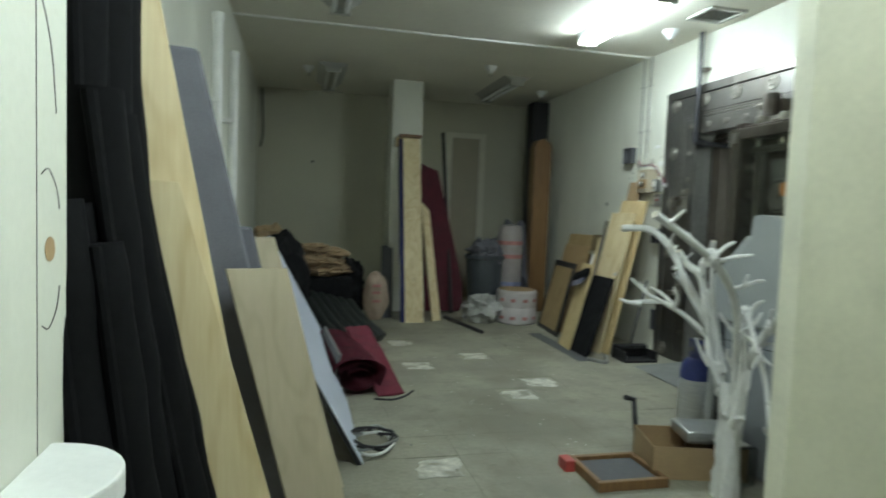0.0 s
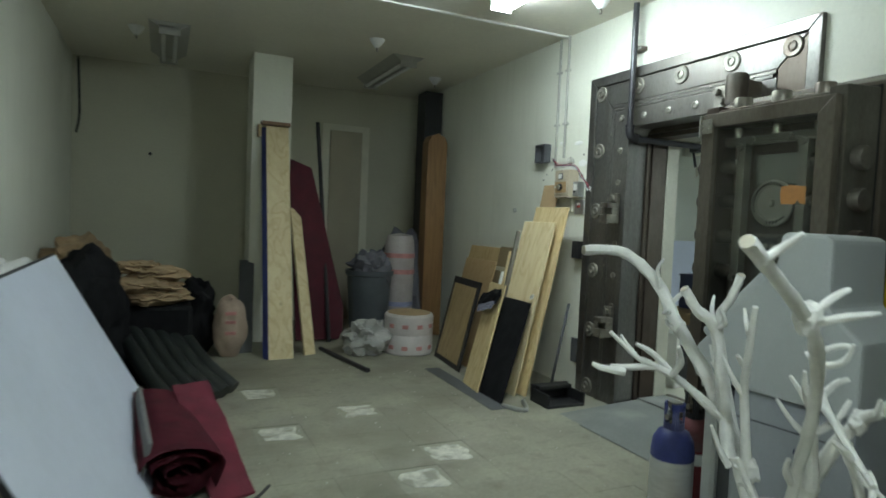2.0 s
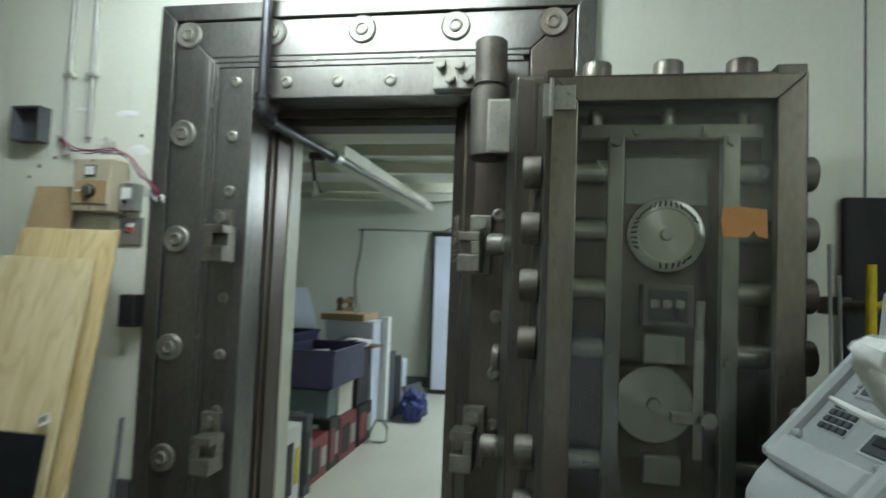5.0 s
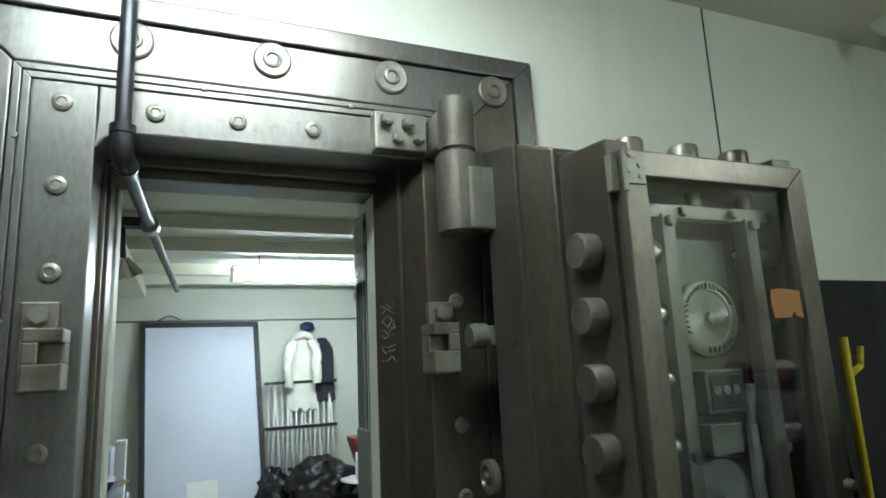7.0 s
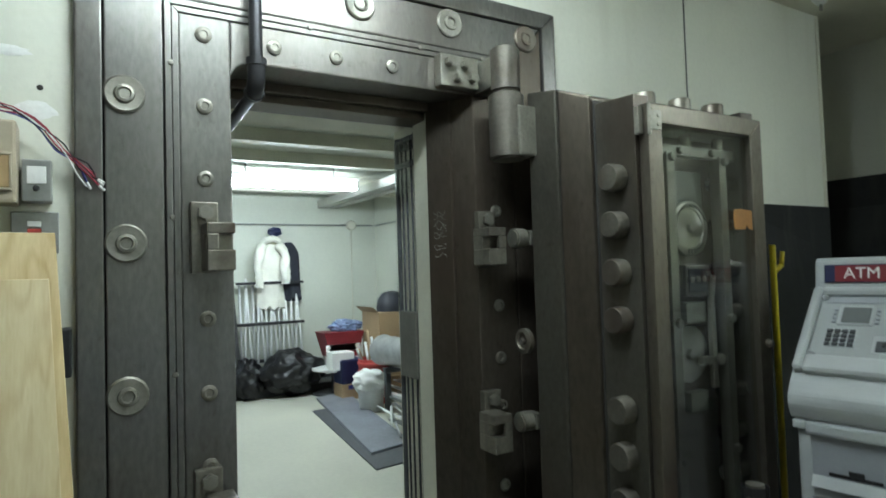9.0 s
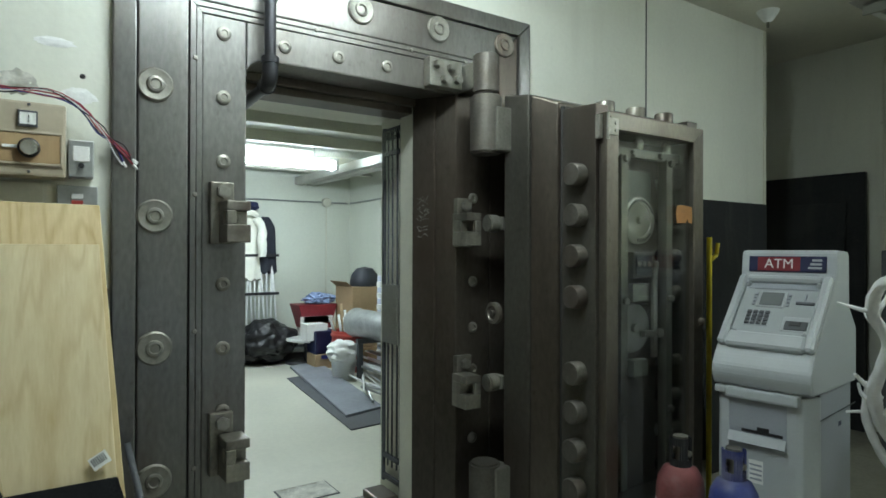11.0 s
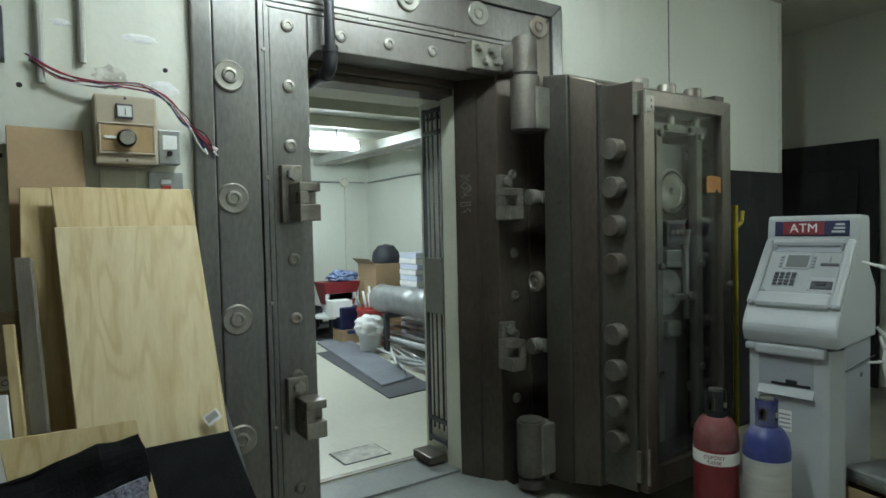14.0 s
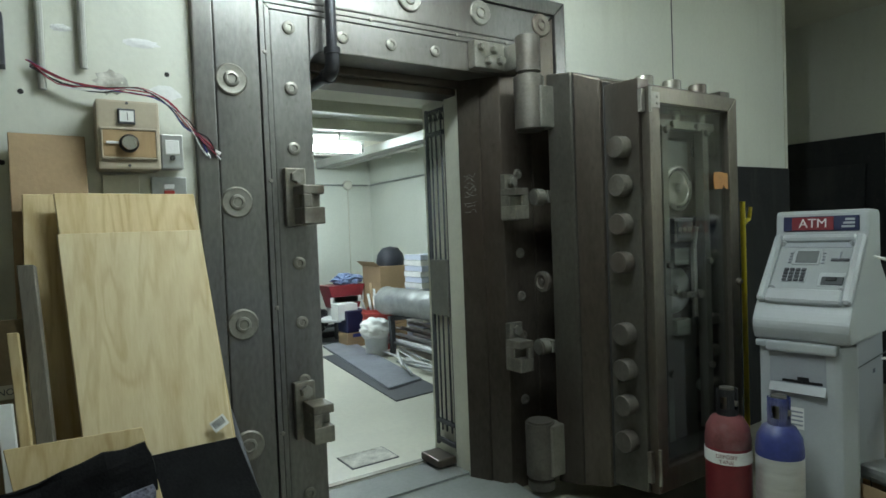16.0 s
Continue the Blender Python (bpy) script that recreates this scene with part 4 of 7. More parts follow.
strip = [("wood_strip", (3.21, 6.13, 0), (3.20, 6.09, 0), (3.50, 6.19, 1.28), 0.03, WEATHERED, "grey weathered wooden strip leaning on the stack"),
         ("white_strip", (3.16, 6.20, 0), (3.155, 6.165, 0), (3.40, 6.25, 0.92), 0.02, WHITE_PLASTIC, "thin white plastic strip leaning on the stack"),
         ("wood_strip", (3.19, 6.155, 0), (3.185, 6.13, 0), (3.45, 6.22, 1.10), 0.02, PLYWOOD, "narrow pale wooden strip leaning on the stack")]
for name, a, b, c, d, mat, label in strip:
    board(name, a, b, c, d, mat, label, "wood strip", GROUP)
board("hardboard_sheet", (3.42, 6.20, 0), (3.44, 5.99, 0), (3.77, 6.20, 1.69), 0.008, CARDBOARD, "plain brown hardboard sheet behind the plywood", "board", GROUP)
big = board("plywood_sheet", (3.28, 7.14, 0), (3.34, 6.52, 0), (3.56, 7.14, 1.105), 0.02, WORN_PLY, "plywood panel leaning on the wall", "plywood", GROUP)
board("hardboard_sheet", (3.25, 7.12, 0), (3.27, 6.55, 0), (3.50, 7.12, 0.98), 0.012, BROWN_BOARD, "brown hardboard panel leaning on plywood", "board", GROUP)
for y in (6.47, 6.40):
    board("dark_stud", (3.32, y, 0), (3.325, y - 0.04, 0), (3.64, y, 1.10), 0.09, DARK_GREY, "dark timber stud leaning on the wall", "timber", GROUP)
board("pale_stud", (3.30, 6.35, 0), (3.305, 6.31, 0), (3.62, 6.36, 1.08), 0.07, TAN_WOOD, "brown timber stud leaning on the wall", "timber", GROUP)
def on_face(bl, br, tl, u0, u1, v0, v1, lift, thick):
    """A thin piece lying on a leaning board's face, in shares of its width and height."""
    bl, br, tl = Vector(bl), Vector(br), Vector(tl)
    u, v = br - bl, tl - bl
    n_ = u.cross(v).normalized()
    return slab(bl + u * u0 + v * v0 + n_ * (lift - thick), u * (u1 - u0), v * (v1 - v0), n_ * thick, 0.001)


framed = thing("framed_board", (3.2, 6.75, 0), "worn wooden board in a wide black painted frame", "board")
FB = ((3.155, 7.06, 0), (3.10, 6.40, 0), (3.40, 7.16, 0.79))
part("backing", leaning(*FB, 0.012), BLACK_PAINT, framed)
part("inset", on_face(*FB, 0.09, 0.90, 0.06, 0.92, 0.004, 0.006), WORN_PLY, framed, "bare yellow wood centre")
for u_, v_ in ((0.5, 0.72), (0.55, 0.55), (0.47, 0.36), (0.6, 0.42)):
    part("hole", on_face(*FB, u_, u_ + 0.035, v_, v_ + 0.035, 0.0052, 0.003), BROWN_BOARD, framed)
solid("bent_tube", pipe([(2.97, 5.40, 0.018), (3.02, 5.30, 0.018), (3.08, 5.25, 0.018), (3.16, 5.42, 0.03)], 0.016, 10), GALVANISED, "short bent grey tube on the floor", "tube")
pan = thing("dustpan", (3.45, 5.42, 0), "black plastic lobby dustpan with a grey upright handle", "dustpan")
part("tray", joined(box((3.27, 5.26, 0.0), (3.60, 5.50, 0.02), 0.006), box((3.27, 5.47, 0.02), (3.60, 5.50, 0.13), 0.006), box((3.27, 5.26, 0.02), (3.29, 5.47, 0.10), 0.006), box((3.58, 5.26, 0.02), (3.60, 5.47, 0.10), 0.006), box((3.29, 5.40, 0.10), (3.58, 5.49, 0.13), 0.006)), BLACK_PAINT, pan)
part("handle", rod((3.45, 5.485, 0.13), (3.66, 5.60, 0.72), 0.011, 10), DARK_GREY, pan)
solid("wall_plate", box((WX - 0.012, 5.655, 0.22), (WX, 5.745, 0.42), 0.003), DARK_GREY, "grey blank plate low on the wall", "plate")
solid("black_box", box((WX - 0.075, 5.645, 1.08), (WX, 5.72, 1.22), 0.006), BLACK_PAINT, "small black box on the wall", "box")

# ---- switchgear on the wall ----
gear = thing("alarm_box", (3.75, 5.86, 1.58), "beige enamel alarm box with a meter and a turned knob", "control box")
part("case", box((3.712, 5.77, 1.575), (WX, 5.96, 1.805), 0.008), BEIGE, gear)
part("meter", box((3.703, 5.845, 1.725), (3.713, 5.897, 1.775), 0.003), DARK_GREY, gear)
part("meter_face", box((3.701, 5.85, 1.732), (3.7035, 5.892, 1.768)), WHITE_PAPER, gear)
part("needle", box((3.6995, 5.868, 1.738), (3.7012, 5.870, 1.760)), BLACK_PAINT, gear)
part("inset", box((3.706, 5.785, 1.615), (3.713, 5.945, 1.705), 0.003), BROWN_BOARD, gear)
for z0, z1, y0, y1 in ((1.705, 1.712, 5.78, 5.95), (1.608, 1.615, 5.78, 5.95), (1.615, 1.705, 5.78, 5.786), (1.615, 1.705, 5.944, 5.95)):
    part("inset_rim", box((3.703, y0, z0), (3.7125, y1, z1), 0.002), BEIGE, gear)
part("knob", lathe([(0, 0), (0.030, 0), (0.029, 0.018), (0.024, 0.022), (0, 0.022)], (3.706, 5.868, 1.660), (-1, 0, 0), 24), BLACK_PAINT, gear)
part("knob_face", lathe([(0, 0), (0.024, 0), (0.022, 0.003), (0, 0.003)], (3.684, 5.868, 1.660), (-1, 0, 0), 24), STEEL_POLISHED, gear)
part("pointer", box((3.700, 5.898, 1.657), (3.707, 5.935, 1.666), 0.001), WHITE_PAPER, gear)
for z in (1.795, 1.588):
    part("screw", lathe([(0, 0), (0.005, 0), (0.004, 0.003), (0, 0.003)], (3.7118, 5.868, z), (-1, 0, 0), 8), DARK_GREY, gear)
sw = thing("time_switch", (3.77, 5.725, 1.64), "small grey metal box with a white dial", "control box")
part("case", box((3.755, 5.69, 1.585), (WX, 5.762, 1.705), 0.004), GALVANISED, sw)
part("dial_plate", box((3.751, 5.703, 1.635), (3.7555, 5.750, 1.685), 0.002), WHITE_PAPER, sw)
part("knob", lathe([(0, 0), (0.009, 0), (0.008, 0.008), (0, 0.009)], (3.751, 5.727, 1.622), (-1, 0, 0), 14), BLACK_PAINT, sw)
plate = thing("switch_plate", (3.81, 5.73, 1.52), "steel plate with two small red-lit switches", "switch")
part("plate", box((WX - 0.014, 5.675, 1.44), (WX, 5.792, 1.56), 0.003), GALVANISED, plate)
for z, mat in ((1.525, WHITE_PLASTIC), (1.503, RED_PLASTIC)):
    part("rocker", box((WX - 0.022, 5.718, z - 0.008), (WX - 0.0135, 5.752, z + 0.008), 0.002), mat, plate)
solid("blank_plate", box((WX - 0.02, 5.83, 1.46), (WX, 5.945, 1.565), 0.003), CREAM, "cream blank cover plate", "plate")
wires = thing("loose_wires", (3.8, 5.9, 1.83), "bundle of loose red, white and black wires with crimped ends", "wires")
rng = random.Random(5)
W_RED = material("red_wire", (0.30, 0.03, 0.05), 0.5)
W_BLUE = material("blue_wire", (0.04, 0.04, 0.20), 0.5)
for k in range(7):
    j = lambda s=0.012: rng.uniform(-s, s)
    line = [(3.80, 6.13 + j(), 1.92 + j()), (3.785, 6.05 + j(), 1.865 + j()), (3.77, 5.94 + j(), 1.845 + j()), (3.765, 5.82 + j(), 1.85 + j()), (3.765, 5.73, 1.815 + j()),
            (3.77, 5.67 + j(), 1.745 + j()), (3.775, 5.62 + j(0.02), 1.69 + j(0.02)), (3.778, 5.585 + j(0.02), 1.655 + j(0.02))]
    w = part("wire", pipe(line, 0.0024, 6), (W_RED, BLACK_PAINT, W_RED, WHITE_PLASTIC, W_BLUE, W_RED, BLACK_PAINT)[k], wires)
    if k % 2 == 0:
        a, b = Vector(line[-2]), Vector(line[-1])
        part("crimp", rod(b, b + (b - a).normalized() * 0.022, 0.0042, 8), WHITE_PLASTIC, w)
jb = thing("junction_box", (3.77, 6.26, 1.97), "open dark metal junction box with a conduit", "junction box")
part("back", box((WX - 0.01, 6.20, 1.90), (WX, 6.34, 2.05)), DARK_GREY, jb)
for lo, hi in (((3.75, 6.195, 1.895), (WX, 6.205, 2.055)), ((3.75, 6.335, 1.895), (WX, 6.345, 2.055)), ((3.75, 6.205, 1.895), (WX, 6.335, 1.905)), ((3.75, 6.205, 2.045), (WX, 6.335, 2.055))):
    part("side", box(lo, hi, 0.001), DARK_GREY, jb)
for y in (6.10, 5.98):
    solid("wall_conduit", joined(rod((WX - 0.014, y, 1.84 if y > 6 else 1.92), (WX - 0.014, y, CEIL), 0.012, 10), *[box((WX - 0.03, y - 0.025, z), (WX, y + 0.025, z + 0.018), 0.002) for z in (2.2, 2.65)]), LAMP_METAL, "thin grey conduit up the wall", "conduit")
solid("wall_patch", lumpy(blob((WX + 0.003, 5.90, 1.885), (0.008, 0.055, 0.045), 0.5, 5, 2.0, 3), 0.004, 40), TILE_MARK, "broken plaster patch in the wall", "plaster")
for y, z, a, b in ((5.80, 2.03, 0.055, 0.016), (5.73, 1.86, 0.050, 0.028), (6.04, 2.05, 0.030, 0.012)):
    solid("plaster_smear", lumpy(blob((WX, y, z), (0.0025, a, b), 0.45, 6, y, 3), 0.001, 60), WHITE_PAPER, "dried white filler smeared on the wall", "plaster", "filler smears")
solid("wall_stud", lathe([(0, 0), (0.022, 0), (0.02, 0.02), (0, 0.022)], (WX, 6.75, 1.47), (-1, 0, 0), 12), LAMP_METAL, "small grey plug on the wall", "plug")
hole = mesh_of(lathe([(0, 0), (0.009, 0), (0.007, 0.001), (0, 0.001)], seg=10), "screw_hole", GROOVE)
for k, (y, z) in enumerate(((6.24, 1.79), (6.19, 1.68), (6.22, 1.60), (6.29, 1.74), (6.16, 1.83), (6.27, 1.52), (5.72, 1.93))):
    tagged(part("screw_hole", hole, None, place=Matrix.Translation((WX - 0.0005, y, z)) @ facing), "dark drilled screw hole in the wall", "hole", "holes in the wall")

# ---- along the left wall ----
leaf = thing("white_door", (-0.07, 1.2, 0), "white painted door standing open with an empty lock hole", "door")
part("leaf", box((-0.11, 0.75, 0.01), (-0.066, 1.64, 2.06), 0.004), WALL, leaf)
part("lock_hole", lathe([(0, 0), (0.022, 0), (0.022, 0.001), (0.014, 0.002), (0, 0.002)], (-0.0655, 1.555, 1.22), (1, 0, 0), 20), BROWN_BOARD, leaf)
for z0, z1, sgn in ((1.31, 1.36, 1), (1.13, 1.08, -1)):
    part("scribed_line", pipe([(-0.0655, 1.60, z0 - 0.02 * sgn), (-0.0655, 1.585, z0 + 0.02 * sgn), (-0.0655, 1.55, z1), (-0.0655, 1.52, z1 - 0.01 * sgn)], 0.0012, 5), GROOVE, leaf)
part("scribed_line", pipe([(-0.0655, 1.40, 1.72), (-0.0655, 1.49, 1.68), (-0.0655, 1.56, 1.58), (-0.0655, 1.585, 1.46)], 0.0012, 5), GROOVE, leaf)
part("scribed_line", rod((-0.0655, 1.50, 0.3), (-0.0655, 1.50, 1.9), 0.001, 5), GROOVE, leaf)
cab = thing("white_stand", (0.02, 1.42, 0), "white rounded stand with a worn top", "stand")
def half_round(shrink):
    """Half an ellipse against the door, as (x, y) pairs."""
    return [(-0.062 + (0.155 - shrink) * math.sin(math.pi * k / 18), 1.40 - (0.15 - shrink) * math.cos(math.pi * k / 18)) for k in range(19)]


part("top", prism(half_round(0.0), 0.825, 0.875, "z", 0.006), WHITE_PLASTIC, cab)
part("body", prism(half_round(0.015), 0.0, 0.825, "z", 0.004), CREAM, cab)
for k, (x, y, top, r, z) in enumerate(((0.12, 1.86, -0.09, 0.066, 1.55), (0.20, 1.95, -0.08, 0.058, 1.50), (0.20, 2.06, -0.098, 0.062, 2.20), (0.10, 2.11, -0.110, 0.052, 2.34), (0.02, 1.80, -0.12, 0.060, 1.30), (0.03, 1.69, -0.12, 0.062, 1.30), (0.10, 1.75, -0.05, 0.055, 1.22), (0.14, 1.97, -0.10, 0.060, 2.28), (0.05, 1.90, -0.13, 0.060, 2.30))):
    roll = thing("black_roll", (x, y, 0), "tall roll of black plastic sheeting leaning on the wall", "roll", "rolls of black sheeting")
    part("sheet_roll", lumpy(pipe([(x + (top - x) * min(1, s * z / min(z, 1.45)), y, z * s) for s in (0, 0.2, 0.4, 0.6, 0.8, 1)], r, 16), 0.012, 6, k), BLACK_ROLL, roll)
    part("flap", lumpy(pipe([(x + (top - x) * min(1, s * z / min(z, 1.45)) + r * 0.2, y - r * 0.95, z * s + 0.02) for s in (0, 0.3, 0.6, 0.98)], r * 0.25, 8), 0.006, 9, k), BLACK_ROLL, roll)
board("plywood_strip", (0.19, 2.20, 0.0), (0.34, 2.24, 0.0), (-0.216, 2.14, 2.10), 0.018, PLYWOOD_PALE, "tall pale plywood strip leaning on the wall", "plywood")
board("plywood_strip", (0.262, 2.17, 0.0), (0.42, 2.21, 0.0), (-0.120, 2.125, 1.366), 0.018, PLYWOOD_PALE, "shorter pale plywood strip in front of a taller one", "plywood")
foam = thing("foam_sheet", (0.3, 2.8, 0), "dark grey foam sheets leaning on the wall", "foam")
part("tall_sheet", leaning((0.28, 2.72, 0), (0.45, 2.76, 0), (-0.175, 2.72, 1.87), 0.05, 0.012), GREY_FOAM, foam)
part("low_sheet", leaning((0.30, 2.92, 0), (0.47, 2.97, 0), (0.01, 2.92, 1.22), 0.04, 0.012), GREY_FOAM, foam)
board("plywood_piece", (0.40, 2.62, 0.0), (0.61, 2.68, 0.0), (0.115, 2.62, 1.08), 0.018, DULL_PLY, "short plywood strip leaning against the stack", "plywood")
board("wood_strip", (0.50, 3.12, 0.0), (0.60, 3.16, 0.0), (0.16, 3.12, 1.17), 0.02, DULL_PLY, "narrow brown board leaning against the stack", "wood strip")
wb = thing("laminate_sheet", (0.5, 4.5, 0), "large bluish white laminate panel leaning with a black edge", "panel")
part("face", leaning((0.715, 3.40, 0.003), (0.715, 5.74, 0.003), (0.135, 3.45, 1.045), 0.006), WHITEBOARD, wb)
part("backing", leaning((0.708, 3.395, 0.0), (0.708, 5.745, 0.0), (0.125, 3.445, 1.055), 0.022), BLACK_PAINT, wb, "black board edge")
solid("cardboard_box", box((-0.15, 4.25, 0), (0.10, 5.3, 0.98), 0.006), CARDBOARD, "long brown cardboard carton against the wall", "box")
for k in range(5):
    y0 = 4.35 + 0.03 * k
    t = thing("cardboard_tube", (0, 4.8, 1.02), "white cardboard tube with a dark open end", "tube", "white tubes on a carton")
    c0, c1 = (-0.12 + 0.055 * k, y0, 1.005 + 0.02 * (k % 2)), (-0.12 + 0.05 * k, y0 + 1.1, 1.005 + 0.02 * (k % 2))
    part("tube", rod(c0, c1, 0.024, 14), WHITE_PAPER, t)
    part("end_cap", rod(Vector(c0) + Vector((0, -0.003, 0)), c0, 0.019, 12), DARK_TUBE if k % 2 else GALVANISED, t)
for y, z0 in ((4.22, 1.34), (5.15, 0.98)):
    solid("wall_pipe", joined(rod((-0.12, y, z0), (-0.12, y, 2.38), 0.03, 16), rod((-0.12, y, 2.38), (-0.12, y, 2.42), 0.036, 16), rod((-0.12, y, z0), (-0.12, y, z0 + 0.04), 0.036, 16), box((-0.22, y - 0.04, 1.9), (-0.10, y + 0.04, 1.93), 0.003)), WHITE_PAPER, "white cardboard tube standing along the wall", "tube")
roll = thing("carpet_roll", (0.85, 4.9, 0), "rolled maroon carpet remnant lying on the floor", "carpet")
spiral, R0 = [], 0.165
for k in range(110):
    a = k / 110 * 2 * math.pi * 3.3
    r = (R0 - 0.042 * a / (2 * math.pi)) * (1 + 0.16 * noise.noise(Vector((math.cos(a) * 1.3, math.sin(a) * 1.3, a * 0.11))))
    spiral.append((0.80 + r * 1.22 * math.cos(a - 0.6), 0.135 + 0.80 * r * math.sin(a - 0.6)))
bm = bmesh.new()
rows_ = []
for s in range(9):
    y = 4.56 + 0.12 * s
    rows_.append([bm.verts.new((x - 0.02 * s + 0.012 * noise.noise(Vector((x * 5, y * 4, z * 5))), y + 0.02 * noise.noise(Vector((x * 8, 0, z * 8))), max(0.006, z * (1 + 0.012 * s)))) for x, z in spiral])
for a, b in zip(rows_, rows_[1:]):
    for k in range(len(a) - 1):
        bm.faces.new((a[k], a[k + 1], b[k + 1], b[k])).smooth = True
bmesh.ops.solidify(bm, geom=bm.faces[:], thickness=0.012)
part("roll", bm, MAROON, roll)
flap = slab((0.93, 4.50, 0.005), (0.20, 0.06, 0.0), (-0.16, 0.95, 0.30), (0, 0, 0.012), 0)
bmesh.ops.subdivide_edges(flap, edges=flap.edges[:], cuts=9, use_grid_fill=True)
part("flap", lumpy(flap, 0.02, 6), MAROON, roll)
part("backing", lumpy(slab((0.60, 4.62, 0.0), (0.06, 0.0, 0.28), (-0.07, 0.78, 0.05), (0.02, 0, 0), 0.004), 0.006, 9), CARPET_BACK, roll, "grey carpet backing")
solid("cord", pipe([(0.90, 4.46, 0.008), (1.02, 4.43, 0.008), (1.12, 4.50, 0.008), (1.20, 4.62, 0.008)], 0.008, 8), BLACK_PAINT, "short black cord end on the floor", "cord")
for k in range(6):
    x0 = 0.66 + 0.075 * k
    solid("vinyl_roll", lumpy(pipe([(x0 + 0.16, 5.74 + 0.10 * k, 0.055), (x0 - 0.02, 6.12 + 0.06 * k, 0.20), (x0 - 0.21, 6.6 + 0.04 * k, 0.40), (x0 - 0.40, 7.1, 0.60)], 0.052, 14), 0.006, 8, k), DARK_TUBE,
          "dark green-grey vinyl roll in a stack by the wall", "roll", "stacked vinyl rolls")
solid("black_cloth", lumpy(blob((0.20, 6.45, 0.52), (0.28, 0.42, 0.50), 0.25, 4, 3.0), 0.03, 9), BLACK_CLOTH, "heap of black cloth on the rolls", "cloth")
crate = thing("cloth_crate", (0.62, 6.9, 0.5), "heap of folded brown and tan cloth", "cloth")
TAN_CLOTH = material("tan_cloth", (0.30, 0.21, 0.12), 0.9, 0, 0.3, 9, 120, 0.35)
for k, (x, y, z, a, b, c) in enumerate(((0.62, 6.86, 0.655, 0.29, 0.24, 0.075), (0.56, 6.80, 0.745, 0.25, 0.20, 0.065), (0.67, 6.88, 0.825, 0.22, 0.19, 0.055), (0.52, 6.92, 0.87, 0.16, 0.17, 0.05))):
    part("fold", lumpy(lumpy(blob((x, y, z), (a, b, c), 0.30, 5, 2.0 + k), 0.030, 11, k), 0.012, 30, k), TAN_CLOTH, crate)
solid("cloth_support", lumpy(box((0.35, 6.65, 0.0), (0.92, 7.1, 0.60), 0.03), 0.01, 6), BLACK_CLOTH, "black covered box under folded cloth", "box")
solid("folded_cloth", lumpy(blob((0.05, 7.6, 0.85), (0.24, 0.4, 0.22), 0.3, 5, 1.0), 0.02, 10), TAN_CLOTH, "brown cloth bundle on top of a heap", "cloth")
solid("black_heap", lumpy(blob((0.1, 7.6, 0.33), (0.28, 0.5, 0.42), 0.2, 4, 8.0), 0.02, 10), BLACK_CLOTH, "heap of black cloth on the floor", "cloth")
solid("black_bag", lumpy(blob((0.98, 7.72, 0.33), (0.20, 0.24, 0.36), 0.25, 4, 6.0), 0.02, 9), BLACK_CLOTH, "stuffed black plastic bag", "bag")
sack = thing("paper_sack", (1.28, 7.48, 0), "stained paper sack of plaster with faded red print", "sack")
part("bag", lumpy(blob((1.28, 7.50, 0.27), (0.15, 0.11, 0.29), 0.12, 4, 2.0), 0.012, 12), material("sack_paper", (0.42, 0.32, 0.25), 0.85, 0, 0.15, 8, 70, 0.2), sack)
for z in (0.22, 0.32, 0.40):
    part("print", box((1.225, 7.385, z), (1.32, 7.392, z + 0.03)), FADED_RED, sack, "faded red print bar")

# ---- round the column ----
beam = thing("leaning_beam", (1.69, 7.35, 0), "long yellow plywood box beam with blue tape leaning on the column", "beam")
part("face", leaning((1.595, 7.25, 0), (1.822, 7.265, 0), (1.625, 8.02, 2.22), 0.03), PLYWOOD_PALE, beam)
part("side", leaning((1.555, 7.32, 0), (1.594, 7.255, 0), (1.590, 8.085, 2.21), 0.04), PLY_EDGE, beam)
part("tape", leaning((1.552, 7.315, 0), (1.593, 7.250, 0), (1.587, 8.080, 2.2), 0.003), BLUE_PAINT, beam, "blue masking tape along the edge")
part("cap", slab((1.575, 7.955, 2.222), (0.285, 0.012, 0), (0.0, 0.12, 0.0), (0, 0, 0.035), 0.004), TAN_WOOD, beam, "brown wooden block nailed across the top")
part("cap_side", slab((1.545, 7.97, 2.10), (0.03, 0.0, 0), (0.0, 0.10, 0.0), (0, 0, 0.12), 0.004), PLY_EDGE, beam)
board("wood_strip", (1.95, 7.35, 0), (2.06, 7.40, 0), (1.90, 8.05, 1.40), 0.03, PLYWOOD_PALE, "narrow plywood strip leaning on the column", "wood strip")
mar = thing("upholstered_board", (2.2, 7.95, 0), "maroon fabric-covered board leaning by the column", "board")
part("cover", moved(prism([(1.97, 0.03), (2.42, 0.03), (2.47, 0.12), (2.47, 0.38), (2.12, 1.84), (1.88, 1.93)], -0.015, 0.02, "y", 0.008), Matrix.Translation((0, 7.93, 0)) @ Euler((radians(-6), 0, 0)).to_matrix().to_4x4()), MAROON_CLOTH, mar)
part("back_rail", moved(box((2.02, 0.021, 0.03), (2.10, 0.05, 1.7), 0.003), Matrix.Translation((0, 7.93, 0)) @ Euler((radians(-6), 0, 0)).to_matrix().to_4x4()), TAN_WOOD, mar)
solid("black_pole", rod((2.30, 7.85, 0.02), (2.22, 8.35, 2.35), 0.022, 12), BLACK_PAINT, "black pole leaning behind a maroon panel", "pole")
solid("floor_bar", rod((2.14, 7.55, 0.022), (2.33, 6.60, 0.022), 0.022, 12), PIPE_BLACK, "black iron bar lying on the floor", "bar")
